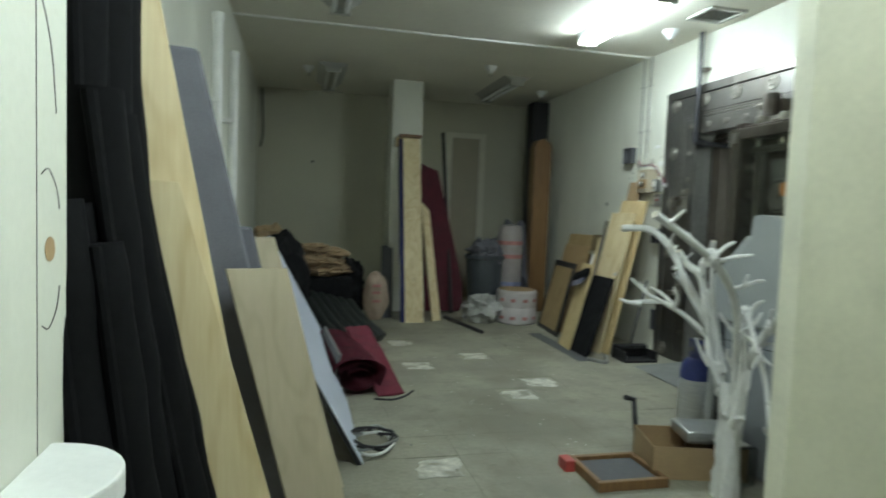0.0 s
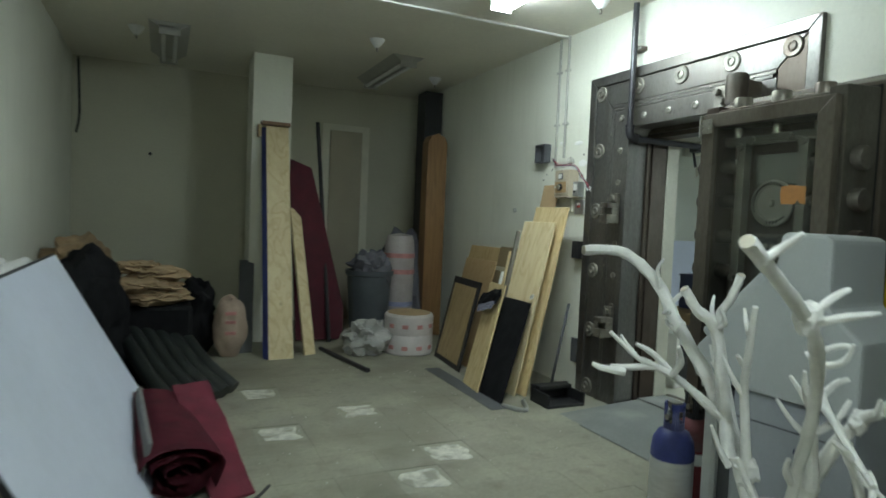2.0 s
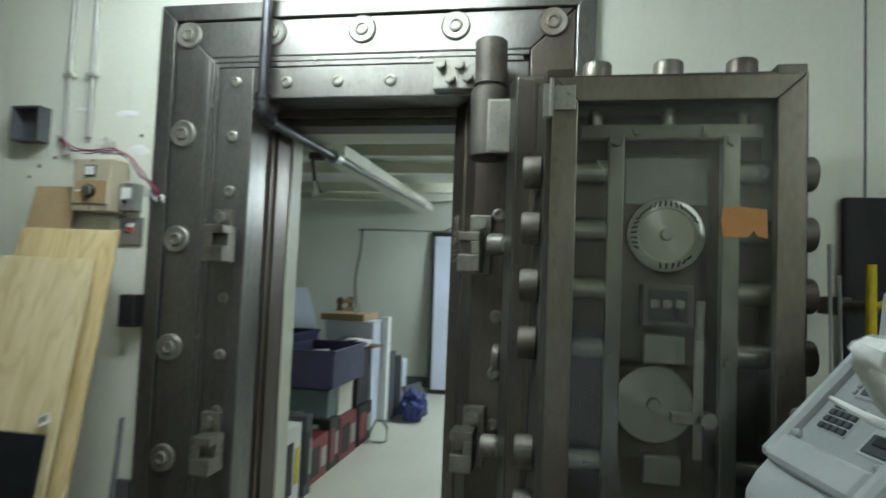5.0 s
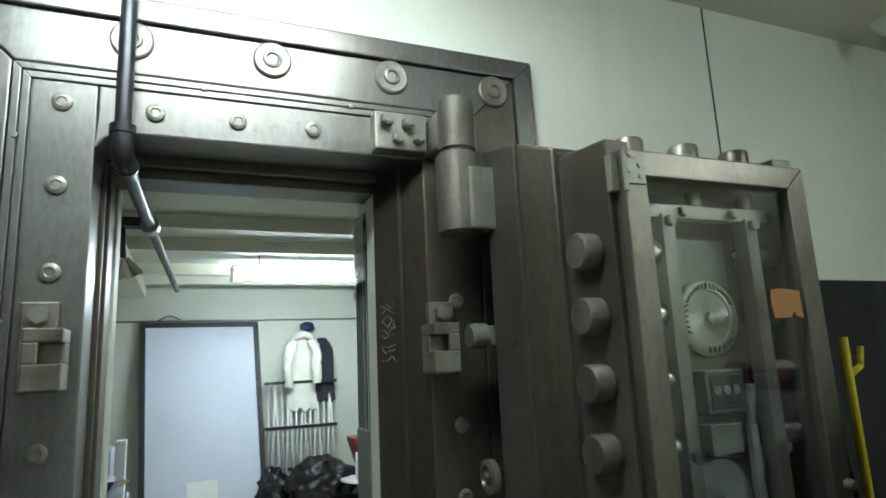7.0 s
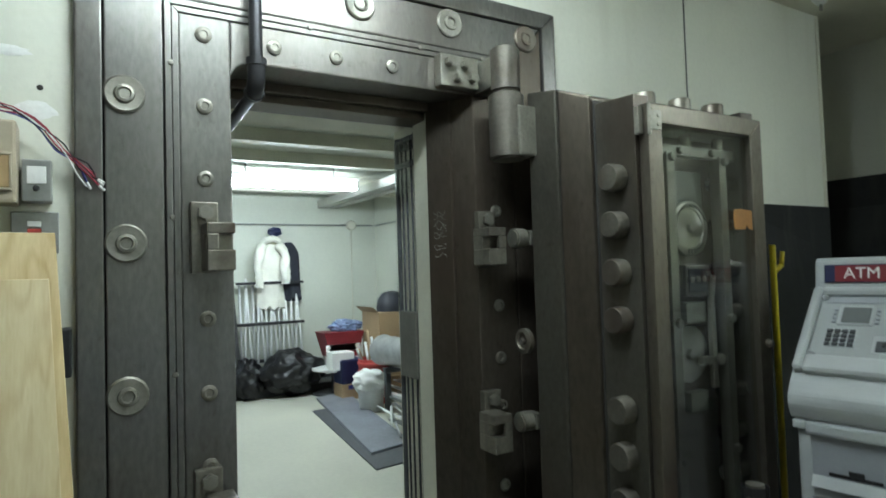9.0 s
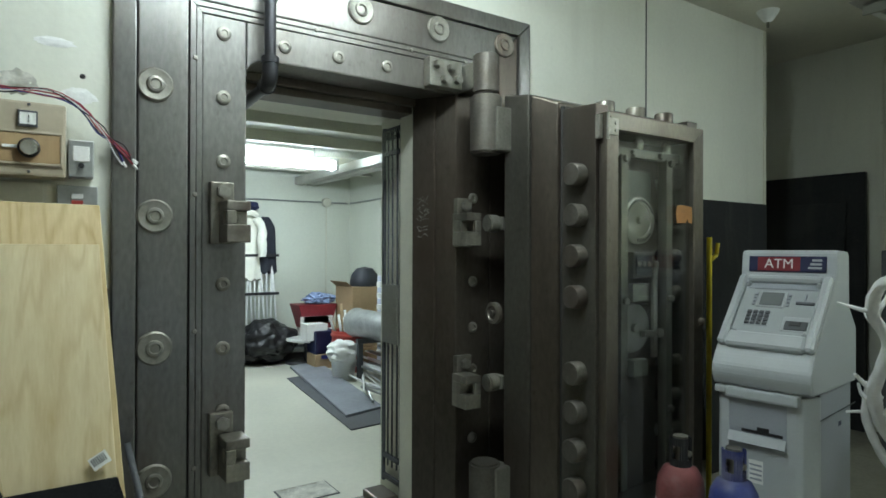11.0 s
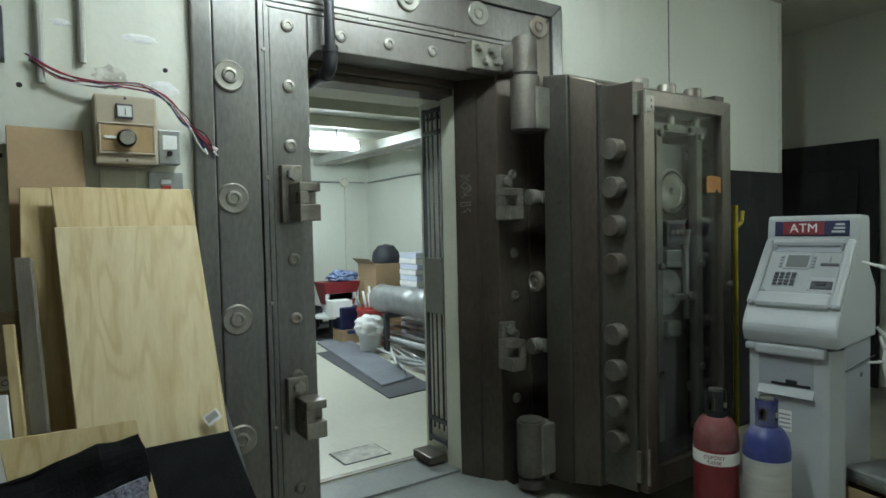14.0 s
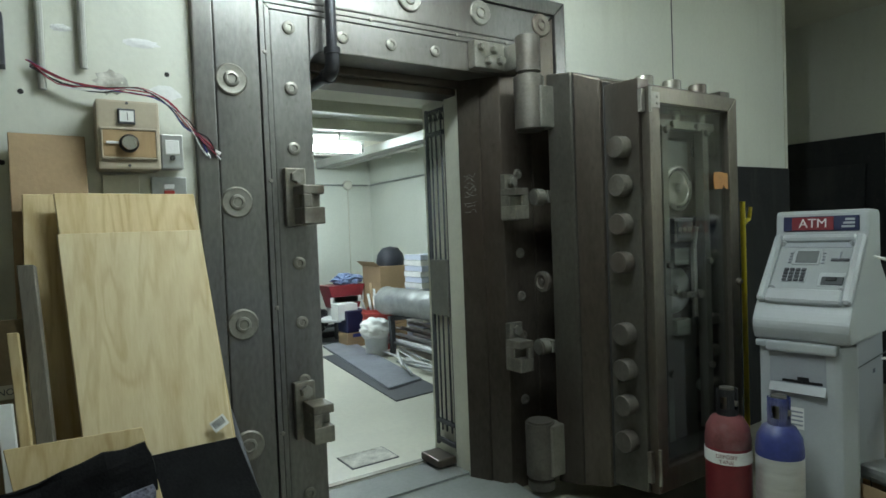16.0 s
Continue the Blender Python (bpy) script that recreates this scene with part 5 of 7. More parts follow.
solid("plank_end", leaning((1.36, 7.6, 0), (1.50, 7.62, 0), (1.42, 8.1, 0.85), 0.03), DARK_GREY, "short grey plank leaning by the column", "plank")
binn = thing("trash_bin", (2.78, 8.1, 0), "dark grey plastic bin stuffed with bagged rags", "bin")
part("body", lathe([(0, 0.0), (0.19, 0.0), (0.20, 0.03), (0.245, 0.70), (0.265, 0.71), (0.265, 0.76), (0.25, 0.76), (0.24, 0.72), (0.235, 0.60), (0, 0.60)], (2.78, 8.05, 0), seg=32), material("grey_bin_plastic", (0.07, 0.08, 0.09), 0.5, 0, 0.15, 6, 60, 0.06), binn)
part("rag", lumpy(blob((2.78, 8.05, 0.76), (0.22, 0.22, 0.2), 0.4, 5, 4.0), 0.03, 9), GREY_FOAM, binn, "grey crumpled rags")
ins = thing("insulation_pack", (3.1, 8.2, 0), "upright pack of insulation in printed clear wrap", "insulation")
part("pack", lumpy(lathe([(0, 0), (0.15, 0.0), (0.17, 0.05), (0.17, 1.05), (0.14, 1.15), (0, 1.17)], (3.14, 8.1, 0), seg=28), 0.012, 7), material("insulation_wrap", (0.37, 0.33, 0.32), 0.45, 0, 0.15, 6, 50, 0.2), ins)
for z, mat in ((0.90, FADED_RED), (0.72, FADED_RED), (0.36, FADED_BLUE)):
    part("print", lathe([(0.172, z), (0.176, z + 0.002), (0.176, z + 0.05), (0.172, z + 0.052)], (3.14, 8.1, 0), seg=28), mat, ins, "faded print band")
solid("insulation_bag", lumpy(blob((3.35, 8.45, 0.55), (0.3, 0.3, 0.62), 0.3, 4, 5.0), 0.03, 6), GREY_FOAM, "bulky grey bagged insulation", "bag")
post = thing("tan_post", (3.5, 7.8, 0), "tan varnished round-topped wooden post", "post")
part("post", prism([(3.42, 0), (3.66, 0), (3.66, 2.22), (3.63, 2.29), (3.54, 2.33), (3.45, 2.29), (3.42, 2.22)], 8.05, 8.22, "y", 0.006), TAN_WOOD, post)
# no post here: a black block supplies the dark band of the corner gap
solid("dark_post", box((3.57, 8.55, 0), (3.80, 8.80, 2.90), 0.006), BLACK_PAINT, "black block standing in for the dark gap in the corner", "post")
pail = thing("tape_roll_pack", (2.97, 7.28, 0), "round shrink-wrapped pack with red and white print", "pack")
part("pack", lathe([(0, 0), (0.23, 0.0), (0.245, 0.02), (0.245, 0.19), (0.24, 0.20), (0.245, 0.21), (0.245, 0.38), (0.23, 0.40), (0, 0.405)], (2.97, 7.30, 0), seg=36), material("printed_wrap", (0.54, 0.50, 0.49), 0.4, 0, 0.12, 8, 60, 0.12), pail)
for a in (3.6, 4.2, 4.8, 5.4):
    for z in (0.06, 0.27):
        c = Vector((2.97 + 0.245 * math.cos(a), 7.30 + 0.245 * math.sin(a), z))
        part("print", moved(box((-0.03, -0.002, 0), (0.03, 0.003, 0.04), 0.001), Matrix.Translation(c) @ Euler((0, 0, a + math.pi / 2)).to_matrix().to_4x4()), FADED_RED, pail)
part("card_top", lathe([(0, 0.402), (0.215, 0.402), (0.21, 0.409), (0, 0.41)], (2.97, 7.30, 0), seg=30), CARDBOARD, pail)
solid("plastic_bag", lumpy(blob((2.55, 7.35, 0.14), (0.24, 0.22, 0.18), 0.4, 5, 7.0), 0.03, 9), material("cloudy_film", (0.34, 0.34, 0.32), 0.3, 0, 0.15, 8, 50, 0.3), "crumpled cloudy plastic bag on the floor", "bag")
solid("floor_mat", lumpy(box((2.86, 5.36, 0.0), (3.0, 6.6, 0.006), 0.002), 0.001, 5), DARK_GREY, "thin dark strip lying on the floor", "strip")

sheet = thing("cardboard_sheet", (3.2, 6.33, 0), "brown cardboard sheet with a taped handwritten strip", "cardboard")
CS = ((3.36, 6.62, 0), (3.38, 6.14, 0), (3.60, 6.62, 1.12))
part("card", leaning(*CS, 0.008), material("dull_cardboard", (0.17, 0.125, 0.065), 0.85, 0, 0.2, 5, 70, 0.12), sheet)
part("tape", on_face(*CS, 0.0, 1.0, 0.80, 0.835, 0.002, 0.003), material("grubby_tape", (0.34, 0.31, 0.22), 0.6, 0, 0.15, 8, 60, 0.05), sheet, "pale tape strip with black handwriting")
for k in range(4):
    part("ink", on_face(*CS, 0.885 + 0.018 * k, 0.891 + 0.018 * k, 0.808, 0.826, 0.0026, 0.002), BLACK_PAINT, sheet)


# ---- cash machine ----
def lettering(name, words, size, depth, m, mat, parent, label=""):
    curve = bpy.data.curves.new(name, "FONT")
    curve.body, curve.size, curve.extrude, curve.align_x, curve.align_y = words, size, depth, "CENTER", "CENTER"
    tmp = bpy.data.objects.new("tmp", curve)
    me = bpy.data.meshes.new_from_object(tmp)
    bpy.data.objects.remove(tmp)
    me.transform(m)
    me.materials.clear()
    me.materials.append(mat)
    return part(name, me, mat, parent, label)


AT = Matrix.Translation((2.80, 3.345, 0)) @ Euler((0, 0, radians(8))).to_matrix().to_4x4() @ Matrix.Diagonal((0.95, 0.97, 0.965, 1))
atm = thing("cash_machine", (2.80, 3.0, 0), "pale grey free-standing cash machine with a lit-style red sign", "cash machine")


def atm_part(name, bm, mat, label="", parent=None):
    return part(name, moved(bm, AT), mat, parent or atm, label)


HW = 0.205
atm_part("lower_body", box((-0.185, -0.55, 0.0), (0.185, -0.126, 0.80), 0.012), ATM_GREY, "grey painted steel cabinet")
# solid charcoal fill; its colour gives the gap's darkness
atm_part("door_gap", box((-0.183, -0.125, 0.01), (0.187, -0.0805, 0.79), 0.002), ATM_DARK, "charcoal block standing in for the dark gap behind the cabinet door")
atm_part("lower_front", prism([(0.188, -0.08), (0.188, 0.004), (0.178, 0.012), (-0.135, 0.012), (-0.160, 0.004), (-0.202, -0.06), (-0.202, -0.08)], 0.02, 0.795, "z", 0.005), ATM_WHITE)
shell = prism([(-0.56, 0.80), (-0.56, 1.05), (-0.455, 1.15), (-0.45, 1.385), (-0.43, 1.40), (-0.295, 1.405), (-0.275, 1.39), (-0.265, 1.285), (0.025, 0.945), (0.05, 0.90), (0.052, 0.865), (0.03, 0.81)], -HW, HW, "x", 0.014)
atm_part("upper_shell", shell, ATM_WHITE)
# sloping console: a frame of thin pieces round recessed controls
s0, s1 = Vector((0, -0.262, 1.275)), Vector((0, 0.022, 0.955))
down = (s1 - s0).normalized()
out = Vector((0, -down.z, down.y)).normalized()
if out.y < 0:
    out = -out


def console(x0, x1, d0, d1, h, name, mat, bevel=0.002, parent=None, label="", sink=0.012):
    x0, x1 = -x1, -x0      # laid out as the customer sees it
    o = s0 + down * d0 + Vector((x0, 0, 0)) - out * sink
    return atm_part(name, slab(o, (x1 - x0, 0, 0), down * (d1 - d0), out * (h + sink), bevel), mat, label, parent)


console(-0.165, 0.165, 0.03, 0.36, 0.004, "console_panel", ATM_SHADED, 0.004)
for x0, x1, d0, d1 in ((-0.198, -0.160, 0.0, 0.395), (0.160, 0.198, 0.0, 0.395), (-0.162, 0.162, 0.0, 0.036), (-0.162, 0.162, 0.325, 0.40)):
    console(x0, x1, d0, d1, 0.030, "console_rim", ATM_WHITE, 0.010)
for sx in (-1, 1):
    for d0, d1 in ((0.034, 0.060), (0.300, 0.327)):
        console(min(sx * 0.162, sx * 0.136), max(sx * 0.162, sx * 0.136), d0, d1, 0.027, "console_corner", ATM_WHITE, 0.011)
# grey strip paints the shadow below the top rim of the recess
console(-0.150, 0.150, 0.036, 0.070, 0.007, "console_shade", ATM_GREY, 0.003)
console(-0.09, 0.03, 0.082, 0.175, 0.010, "screen_frame", ATM_WHITE, 0.004)
console(-0.075, 0.02, 0.092, 0.165, 0.012, "screen", SCREEN, 0.002)
pad = console(-0.115, -0.012, 0.195, 0.278, 0.008, "keypad", ATM_WHITE, 0.003)
for r in range(4):
    for c in range(4):
        console(-0.113 + 0.0255 * c, -0.0925 + 0.0255 * c, 0.198 + 0.020 * r, 0.214 + 0.020 * r, 0.014, "key", ATM_DARK, 0.002, pad)
for k in range(4):
    for x in (-0.108, 0.036):
        console(x, x + 0.014, 0.096 + 0.019 * k, 0.108 + 0.019 * k, 0.010, "side_key", ATM_GREY, 0.002)
console(0.075, 0.150, 0.135, 0.150, 0.010, "card_slot", ATM_DARK, 0.002)
console(0.105, 0.112, 0.095, 0.140, 0.011, "card_mark", ATM_GREY, 0.001)
console(0.040, 0.156, 0.215, 0.300, 0.007, "receipt_frame", ATM_WHITE, 0.006)
console(0.055, 0.148, 0.240, 0.290, 0.010, "receipt_tray", ATM_DARK, 0.004)
console(0.075, 0.12, 0.245, 0.268, 0.013, "receipt_slot", BLACK_PAINT, 0.002)
# sign
atm_part("sign_panel", slab((-0.165, -0.271, 1.305), (0.33, 0, 0), (0, -0.0065, 0.072), (0, 0.012, 0), 0.002), BLUE_DARK, "dark blue sign panel")
atm_part("sign_red", slab((-0.06, -0.2600, 1.309), (0.185, 0, 0), (0, -0.006, 0.064), (0, 0.0022, 0), 0.0005), RED_PAINT, "red sign field")
flat = Matrix(((-1, 0, 0, 0), (0, 0, 1, 0), (0, 1, 0, 0), (0, 0, 0, 1)))
cu, cv = (Vector(CS[1]) - Vector(CS[0])).normalized(), (Vector(CS[2]) - Vector(CS[0])).normalized()
cn = cu.cross(cv).normalized()
cc = Vector(CS[0]) + (Vector(CS[1]) - Vector(CS[0])) * 0.82 + (Vector(CS[2]) - Vector(CS[0])) * 0.8175 + cn * 0.003
lettering("written_word", "NOT", 0.026, 0.0004, Matrix.Translation(cc) @ Matrix((cu, cv, cn)).transposed().to_4x4(), BLACK_PAINT, sheet, "black handwritten letters")
lettering("sign_letters", "ATM", 0.062, 0.001, AT @ Matrix.Translation((0.030, -0.2590, 1.341)) @ Euler((radians(5), 0, 0)).to_matrix().to_4x4() @ flat, WHITE_PAPER, atm, "white letters")
for k in range(3):
    atm_part("sign_bar", slab((-0.148, -0.2608 - 0.0015 * k, 1.320 + 0.017 * k), (0.055 - 0.008 * k, 0, 0), (0, -0.001, 0.010), (0, 0.0025, 0), 0), ATM_WHITE)
atm_part("badge", slab((-0.14, -0.258, 1.279), (0.05, 0, 0), (0, 0.004, -0.006), (0, 0.003, 0.002), 0), ATM_GREY)
# lower front details
atm_part("lip", box((-0.150, -0.02, 0.758), (0.150, 0.040, 0.806), 0.012), ATM_WHITE)
atm_part("lip_corner", box((0.150, -0.02, 0.772), (0.198, 0.034, 0.806), 0.010), ATM_WHITE)
atm_part("cash_recess", prism([(-0.001, 0.56), (0.0135, 0.56), (0.0135, 0.765), (-0.001, 0.765)], -0.10, 0.14, "x", 0.003), ATM_GREY)
atm_part("cash_shelf", prism([(0.012, 0.565), (0.035, 0.57), (0.014, 0.61)], -0.10, 0.14, "x", 0.002), ATM_WHITE)
atm_part("cash_slot", joined(box((-0.085, 0.013, 0.615), (0.085, 0.0165, 0.628), 0.002), box((-0.03, 0.0135, 0.628), (0.02, 0.0175, 0.645), 0.002)), BLACK_PAINT)
atm_part("notice", box((-0.005, 0.0125, 0.40), (0.055, 0.0135, 0.50)), WHITE_PAPER)
for k in range(4):
    atm_part("notice_bar", box((0.0, 0.0136, 0.415 + 0.02 * k), (0.05, 0.0141, 0.423 + 0.02 * k)), ATM_GREY)
atm_part("side_seam", box((-0.2055, -0.54, 0.70), (-0.2035, -0.06, 0.705)), ATM_DARK)
atm_part("side_label", box((-0.1855, -0.40, 0.62), (-0.1862, -0.36, 0.64)), BLUE_DARK)

# ---- gas tanks ----
DUSTY_RED = material("dusty_red_paint", (0.16, 0.045, 0.045), 0.7, 0, 0.3, 10, 70, 0.15, (0.21, 0.13, 0.12), 0.55)

def tank(name, x, y, r, h, body, shoulder, collar, label, band=None):
    t = thing(name, (x, y, 0), label, "gas tank")
    part("body", lathe([(0, 0.0), (r * 0.9, 0.0), (r, 0.02), (r, h * 0.70)], (x, y, 0), seg=36), body, t)
    part("shoulder", lathe([(r, h * 0.70), (r * 1.002, h * 0.76), (r * 0.93, h * 0.86), (r * 0.70, h * 0.94), (r * 0.34, h * 0.975), (r * 0.30, h)], (x, y, 0), seg=36), shoulder, t)
    part("valve", joined(rod((x, y, h * 0.97), (x, y, h + 0.075), 0.021, 14), rod((x - 0.045, y, h + 0.035), (x + 0.045, y, h + 0.035), 0.013, 12), rod((x, y, h + 0.075), (x, y, h + 0.10), 0.030, 14)), STEEL_LIGHT, t)
    ring = []
    for a0, a1, z0, z1 in ((0.5, 1.3, 0.0, 0.115), (2.1, 2.9, 0.0, 0.115), (3.7, 4.4, 0.0, 0.115), (5.2, 5.9, 0.0, 0.115), (0.0, 6.28, 0.0, 0.03), (0.3, 3.0, 0.085, 0.115), (3.6, 6.0, 0.085, 0.115)):
        n = max(4, int((a1 - a0) * 5))
        for k in range(n):
            a, b = a0 + (a1 - a0) * k / n, a0 + (a1 - a0) * (k + 1) / n
            p = Vector((x + 0.037 * math.cos(a), y + 0.037 * math.sin(a), h - 0.02 + z0))
            q = Vector((x + 0.037 * math.cos(b), y + 0.037 * math.sin(b), h - 0.02 + z0))
            ring.append(slab(p, q - p, (0, 0, z1 - z0), (p - Vector((x, y, p.z))).normalized() * 0.007, 0))
    part("collar", joined(*ring), collar, t)
    if band:
        part("band", lathe([(r + 0.0005, band), (r + 0.0022, band + 0.001), (r + 0.0022, band + 0.052), (r + 0.0005, band + 0.053)], (x, y, 0), seg=36), WHITE_PAPER, t, "white paper label band")
    return t


red = tank("gas_tank", 2.965, 3.665, 0.094, 0.50, RED_PAINT, DUSTY_RED, BLACK_PAINT, "dark red gas tank with a black collar and white label", 0.285)
for words, z in (("DEPOSIT", 0.322), ("TANK", 0.299)):
    # letters wrap in two short rows facing the room
    a = radians(118)
    c = Vector((2.965 + 0.0972 * math.cos(a), 3.665 + 0.0972 * math.sin(a), z))
    lettering("label_letters", words, 0.022, 0.0006, Matrix.Translation(c) @ Euler((radians(90), 0, a + math.pi / 2)).to_matrix().to_4x4(), RED_PAINT, red, "red stencilled letters")
tank("gas_tank", 2.775, 3.60, 0.092, 0.49, ALUMINIUM, BLUE_PAINT, BLUE_PAINT, "brushed aluminium gas tank with a blue shoulder and collar")

# ---- white driftwood tree ----
tree = thing("driftwood_tree", (2.38, 2.80, 0), "branching driftwood painted white standing upright", "branch")
rng = random.Random(11)


def limb(name, pts, r0, r1, parent=tree, cut=False):
    n = len(pts)
    r0, r1 = r0 * (0.88 if name == "trunk" else 0.64), r1 * 0.70
    pts = [(x, y, z * 0.972) for x, y, z in pts]
    ob = part(name, pipe(pts, [r0 + (r1 - r0) * (k / (n - 1)) ** 0.85 for k in range(n)], 14, 5, 0.16, rng), WHITE_BARK, parent)
    if cut:
        a, b = Vector(pts[-2]), Vector(pts[-1])
        d = (b - a).normalized()
        part("cut_end", rod(b - d * 0.002, b + d * 0.002, r1 * 0.92, 12), BARE_WOOD, ob)
    return ob


def twig(base, tip, r, parent):
    base, tip = Vector((base[0], base[1], base[2] * 0.972)), Vector((tip[0], tip[1], tip[2] * 0.972))
    r *= 0.85
    mid = (base + tip) / 2 + Vector([rng.uniform(-0.02, 0.02) for _ in range(3)])
    part("twig", pipe([base, mid, tip], [r, r * 0.8, r * 0.45], 8, 4, 0.12, rng), WHITE_BARK, parent)


limb("trunk", [(2.38, 2.80, 0.0), (2.385, 2.81, 0.2), (2.39, 2.82, 0.40), (2.40, 2.86, 0.55)], 0.075, 0.055)
limb("trunk", [(2.36, 2.76, 0.0), (2.35, 2.75, 0.25), (2.37, 2.74, 0.5), (2.38, 2.72, 0.68)], 0.06, 0.040)
top = limb("branch", [(2.37, 2.78, 0.42), (2.33, 2.73, 0.66), (2.27, 2.66, 0.84), (2.20, 2.60, 1.00), (2.08, 2.53, 1.12), (1.98, 2.49, 1.20), (1.81, 2.44, 1.295), (1.656, 2.389, 1.37)], 0.026, 0.021, cut=True)
for b, t in (((2.0, 2.5, 1.2), (2.06, 2.45, 1.27)), ((2.02, 2.52, 1.18), (2.12, 2.42, 1.22)), ((1.72, 2.41, 1.33), (1.75, 2.35, 1.39)), ((2.3, 2.7, 1.05), (2.36, 2.62, 1.09))):
    twig(b, t, 0.013, top)
left = limb("branch", [(2.40, 2.90, 0.48), (2.47, 3.05, 0.66), (2.47, 3.16, 0.84), (2.39, 3.24, 1.03), (2.40, 3.36, 1.17), (2.32, 3.46, 1.285), (2.155, 3.50, 1.292)], 0.044, 0.026, cut=True)
for b, t in (((2.39, 3.34, 1.16), (2.35, 3.29, 1.275)), ((2.40, 3.36, 1.17), (2.48, 3.44, 1.20)), ((2.38, 3.27, 1.08), (2.30, 3.20, 1.10))):
    twig(b, t, 0.011, left)
mid = limb("branch", [(2.42, 3.02, 0.62), (2.42, 3.06, 0.84), (2.37, 3.06, 1.05), (2.30, 3.08, 1.12), (2.25, 3.09, 1.19)], 0.036, 0.022, cut=True)
limb("branch", [(2.40, 3.06, 0.90), (2.37, 3.05, 1.09), (2.36, 3.0, 1.17), (2.352, 2.962, 1.25)], 0.026, 0.017, cut=True)
limb("branch", [(2.42, 2.95, 0.62), (2.36, 2.93, 0.86), (2.29, 2.87, 1.02), (2.247, 2.824, 1.17)], 0.026, 0.012)
low = limb("branch", [(2.45, 3.10, 0.74), (2.33, 3.15, 0.85), (2.20, 3.17, 0.92), (2.14, 3.18, 0.95), (2.057, 3.208, 1.03)], 0.026, 0.009)
for b, t in (((2.30, 3.16, 0.87), (2.18, 3.22, 0.98)), ((2.22, 3.17, 0.91), (2.10, 3.25, 0.90)), ((2.12, 3.20, 0.89), (2.03, 3.26, 0.91)), ((2.28, 3.15, 0.88), (2.22, 3.07, 1.0))):
    twig(b, t, 0.016, low)
right = limb("branch", [(2.38, 2.74, 0.60), (2.39, 2.68, 0.76), (2.40, 2.61, 0.88), (2.36, 2.52, 0.95), (2.31, 2.425, 1.06)], 0.036, 0.016, cut=True)
twig((2.31, 2.43, 1.05), (2.28, 2.38, 1.08), 0.012, right)
droop = limb("branch", [(2.36, 2.70, 0.66), (2.33, 2.69, 0.84), (2.34, 2.69, 0.93), (2.30, 2.62, 0.90), (2.25, 2.53, 0.84), (2.20, 2.45, 0.80)], 0.030, 0.010)
for b, t in (((2.34, 2.69, 0.92), (2.36, 2.62, 1.0)), ((2.28, 2.58, 0.87), (2.30, 2.48, 0.74)), ((2.22, 2.48, 0.82), (2.17, 2.44, 0.74)), ((2.33, 2.69, 0.9), (2.27, 2.72, 0.99))):
    twig(b, t, 0.014, droop)
limb("branch", [(2.30, 2.56, 0.80), (2.31, 2.52, 0.66), (2.28, 2.45, 0.52), (2.22, 2.36, 0.42), (2.18, 2.31, 0.40)], 0.020, 0.008, droop)
limb("branch", [(2.36, 2.76, 0.34), (2.30, 2.66, 0.44), (2.26, 2.58, 0.47), (2.22, 2.53, 0.50)], 0.030, 0.012)
limb("branch", [(2.42, 2.90, 0.38), (2.50, 3.02, 0.56), (2.52, 3.10, 0.72), (2.50, 3.12, 0.86)], 0.032, 0.020)

for b, t, r in (((2.46, 3.12, 0.80), (2.52, 3.20, 0.90), 0.014), ((2.42, 3.05, 0.85), (2.44, 3.14, 0.98), 0.013), ((2.36, 2.93, 0.86), (2.30, 2.97, 0.99), 0.012), ((2.33, 2.73, 0.66), (2.26, 2.70, 0.76), 0.015),
                ((2.27, 2.66, 0.84), (2.34, 2.60, 0.95), 0.014), ((2.40, 2.61, 0.88), (2.44, 2.53, 0.97), 0.013), ((2.30, 2.68, 0.92), (2.24, 2.66, 1.02), 0.013), ((2.38, 2.86, 0.52), (2.31, 2.90, 0.68), 0.018),
                ((2.38, 2.80, 0.30), (2.30, 2.74, 0.44), 0.017), ((2.40, 3.0, 0.60), (2.33, 3.02, 0.74), 0.015), ((2.25, 2.55, 0.70), (2.20, 2.50, 0.62), 0.010), ((2.36, 3.06, 1.05), (2.42, 3.12, 1.16), 0.011)):
    twig(b, t, r, tree)
for c, d in (((2.27, 2.66, 0.84), (-0.05, 0.06, 0.09)), ((2.15, 2.57, 1.06), (0.02, -0.07, 0.07)), ((2.47, 3.12, 0.78), (0.05, 0.05, 0.08)), ((2.40, 3.22, 1.00), (-0.07, 0.02, 0.06)), ((2.40, 3.30, 1.10), (0.06, -0.03, 0.07)),
             ((2.33, 2.90, 0.95), (-0.07, -0.02, 0.06)), ((2.27, 2.85, 1.08), (0.04, 0.06, 0.07)), ((2.42, 3.04, 0.75), (-0.08, 0.03, 0.06)),
             ((2.37, 3.05, 1.06), (-0.06, -0.05, 0.08)), ((2.39, 2.70, 0.72), (0.06, -0.05, 0.08)), ((2.37, 2.54, 0.93), (-0.06, -0.03, 0.05)), ((2.33, 2.48, 1.01), (0.05, -0.04, 0.06)), ((2.24, 2.52, 0.83), (-0.06, 0.02, 0.05)),
             ((2.29, 2.48, 0.58), (0.05, -0.04, -0.05)), ((2.25, 2.40, 0.46), (-0.05, -0.02, 0.05)), ((2.52, 3.09, 0.70), (0.05, 0.06, 0.03)), ((2.15, 3.19, 0.95), (-0.02, 0.05, 0.06)), ((1.90, 2.47, 1.25), (0.0, 0.06, 0.05))):
    twig(c, Vector(c) + Vector(d), 0.012, tree)
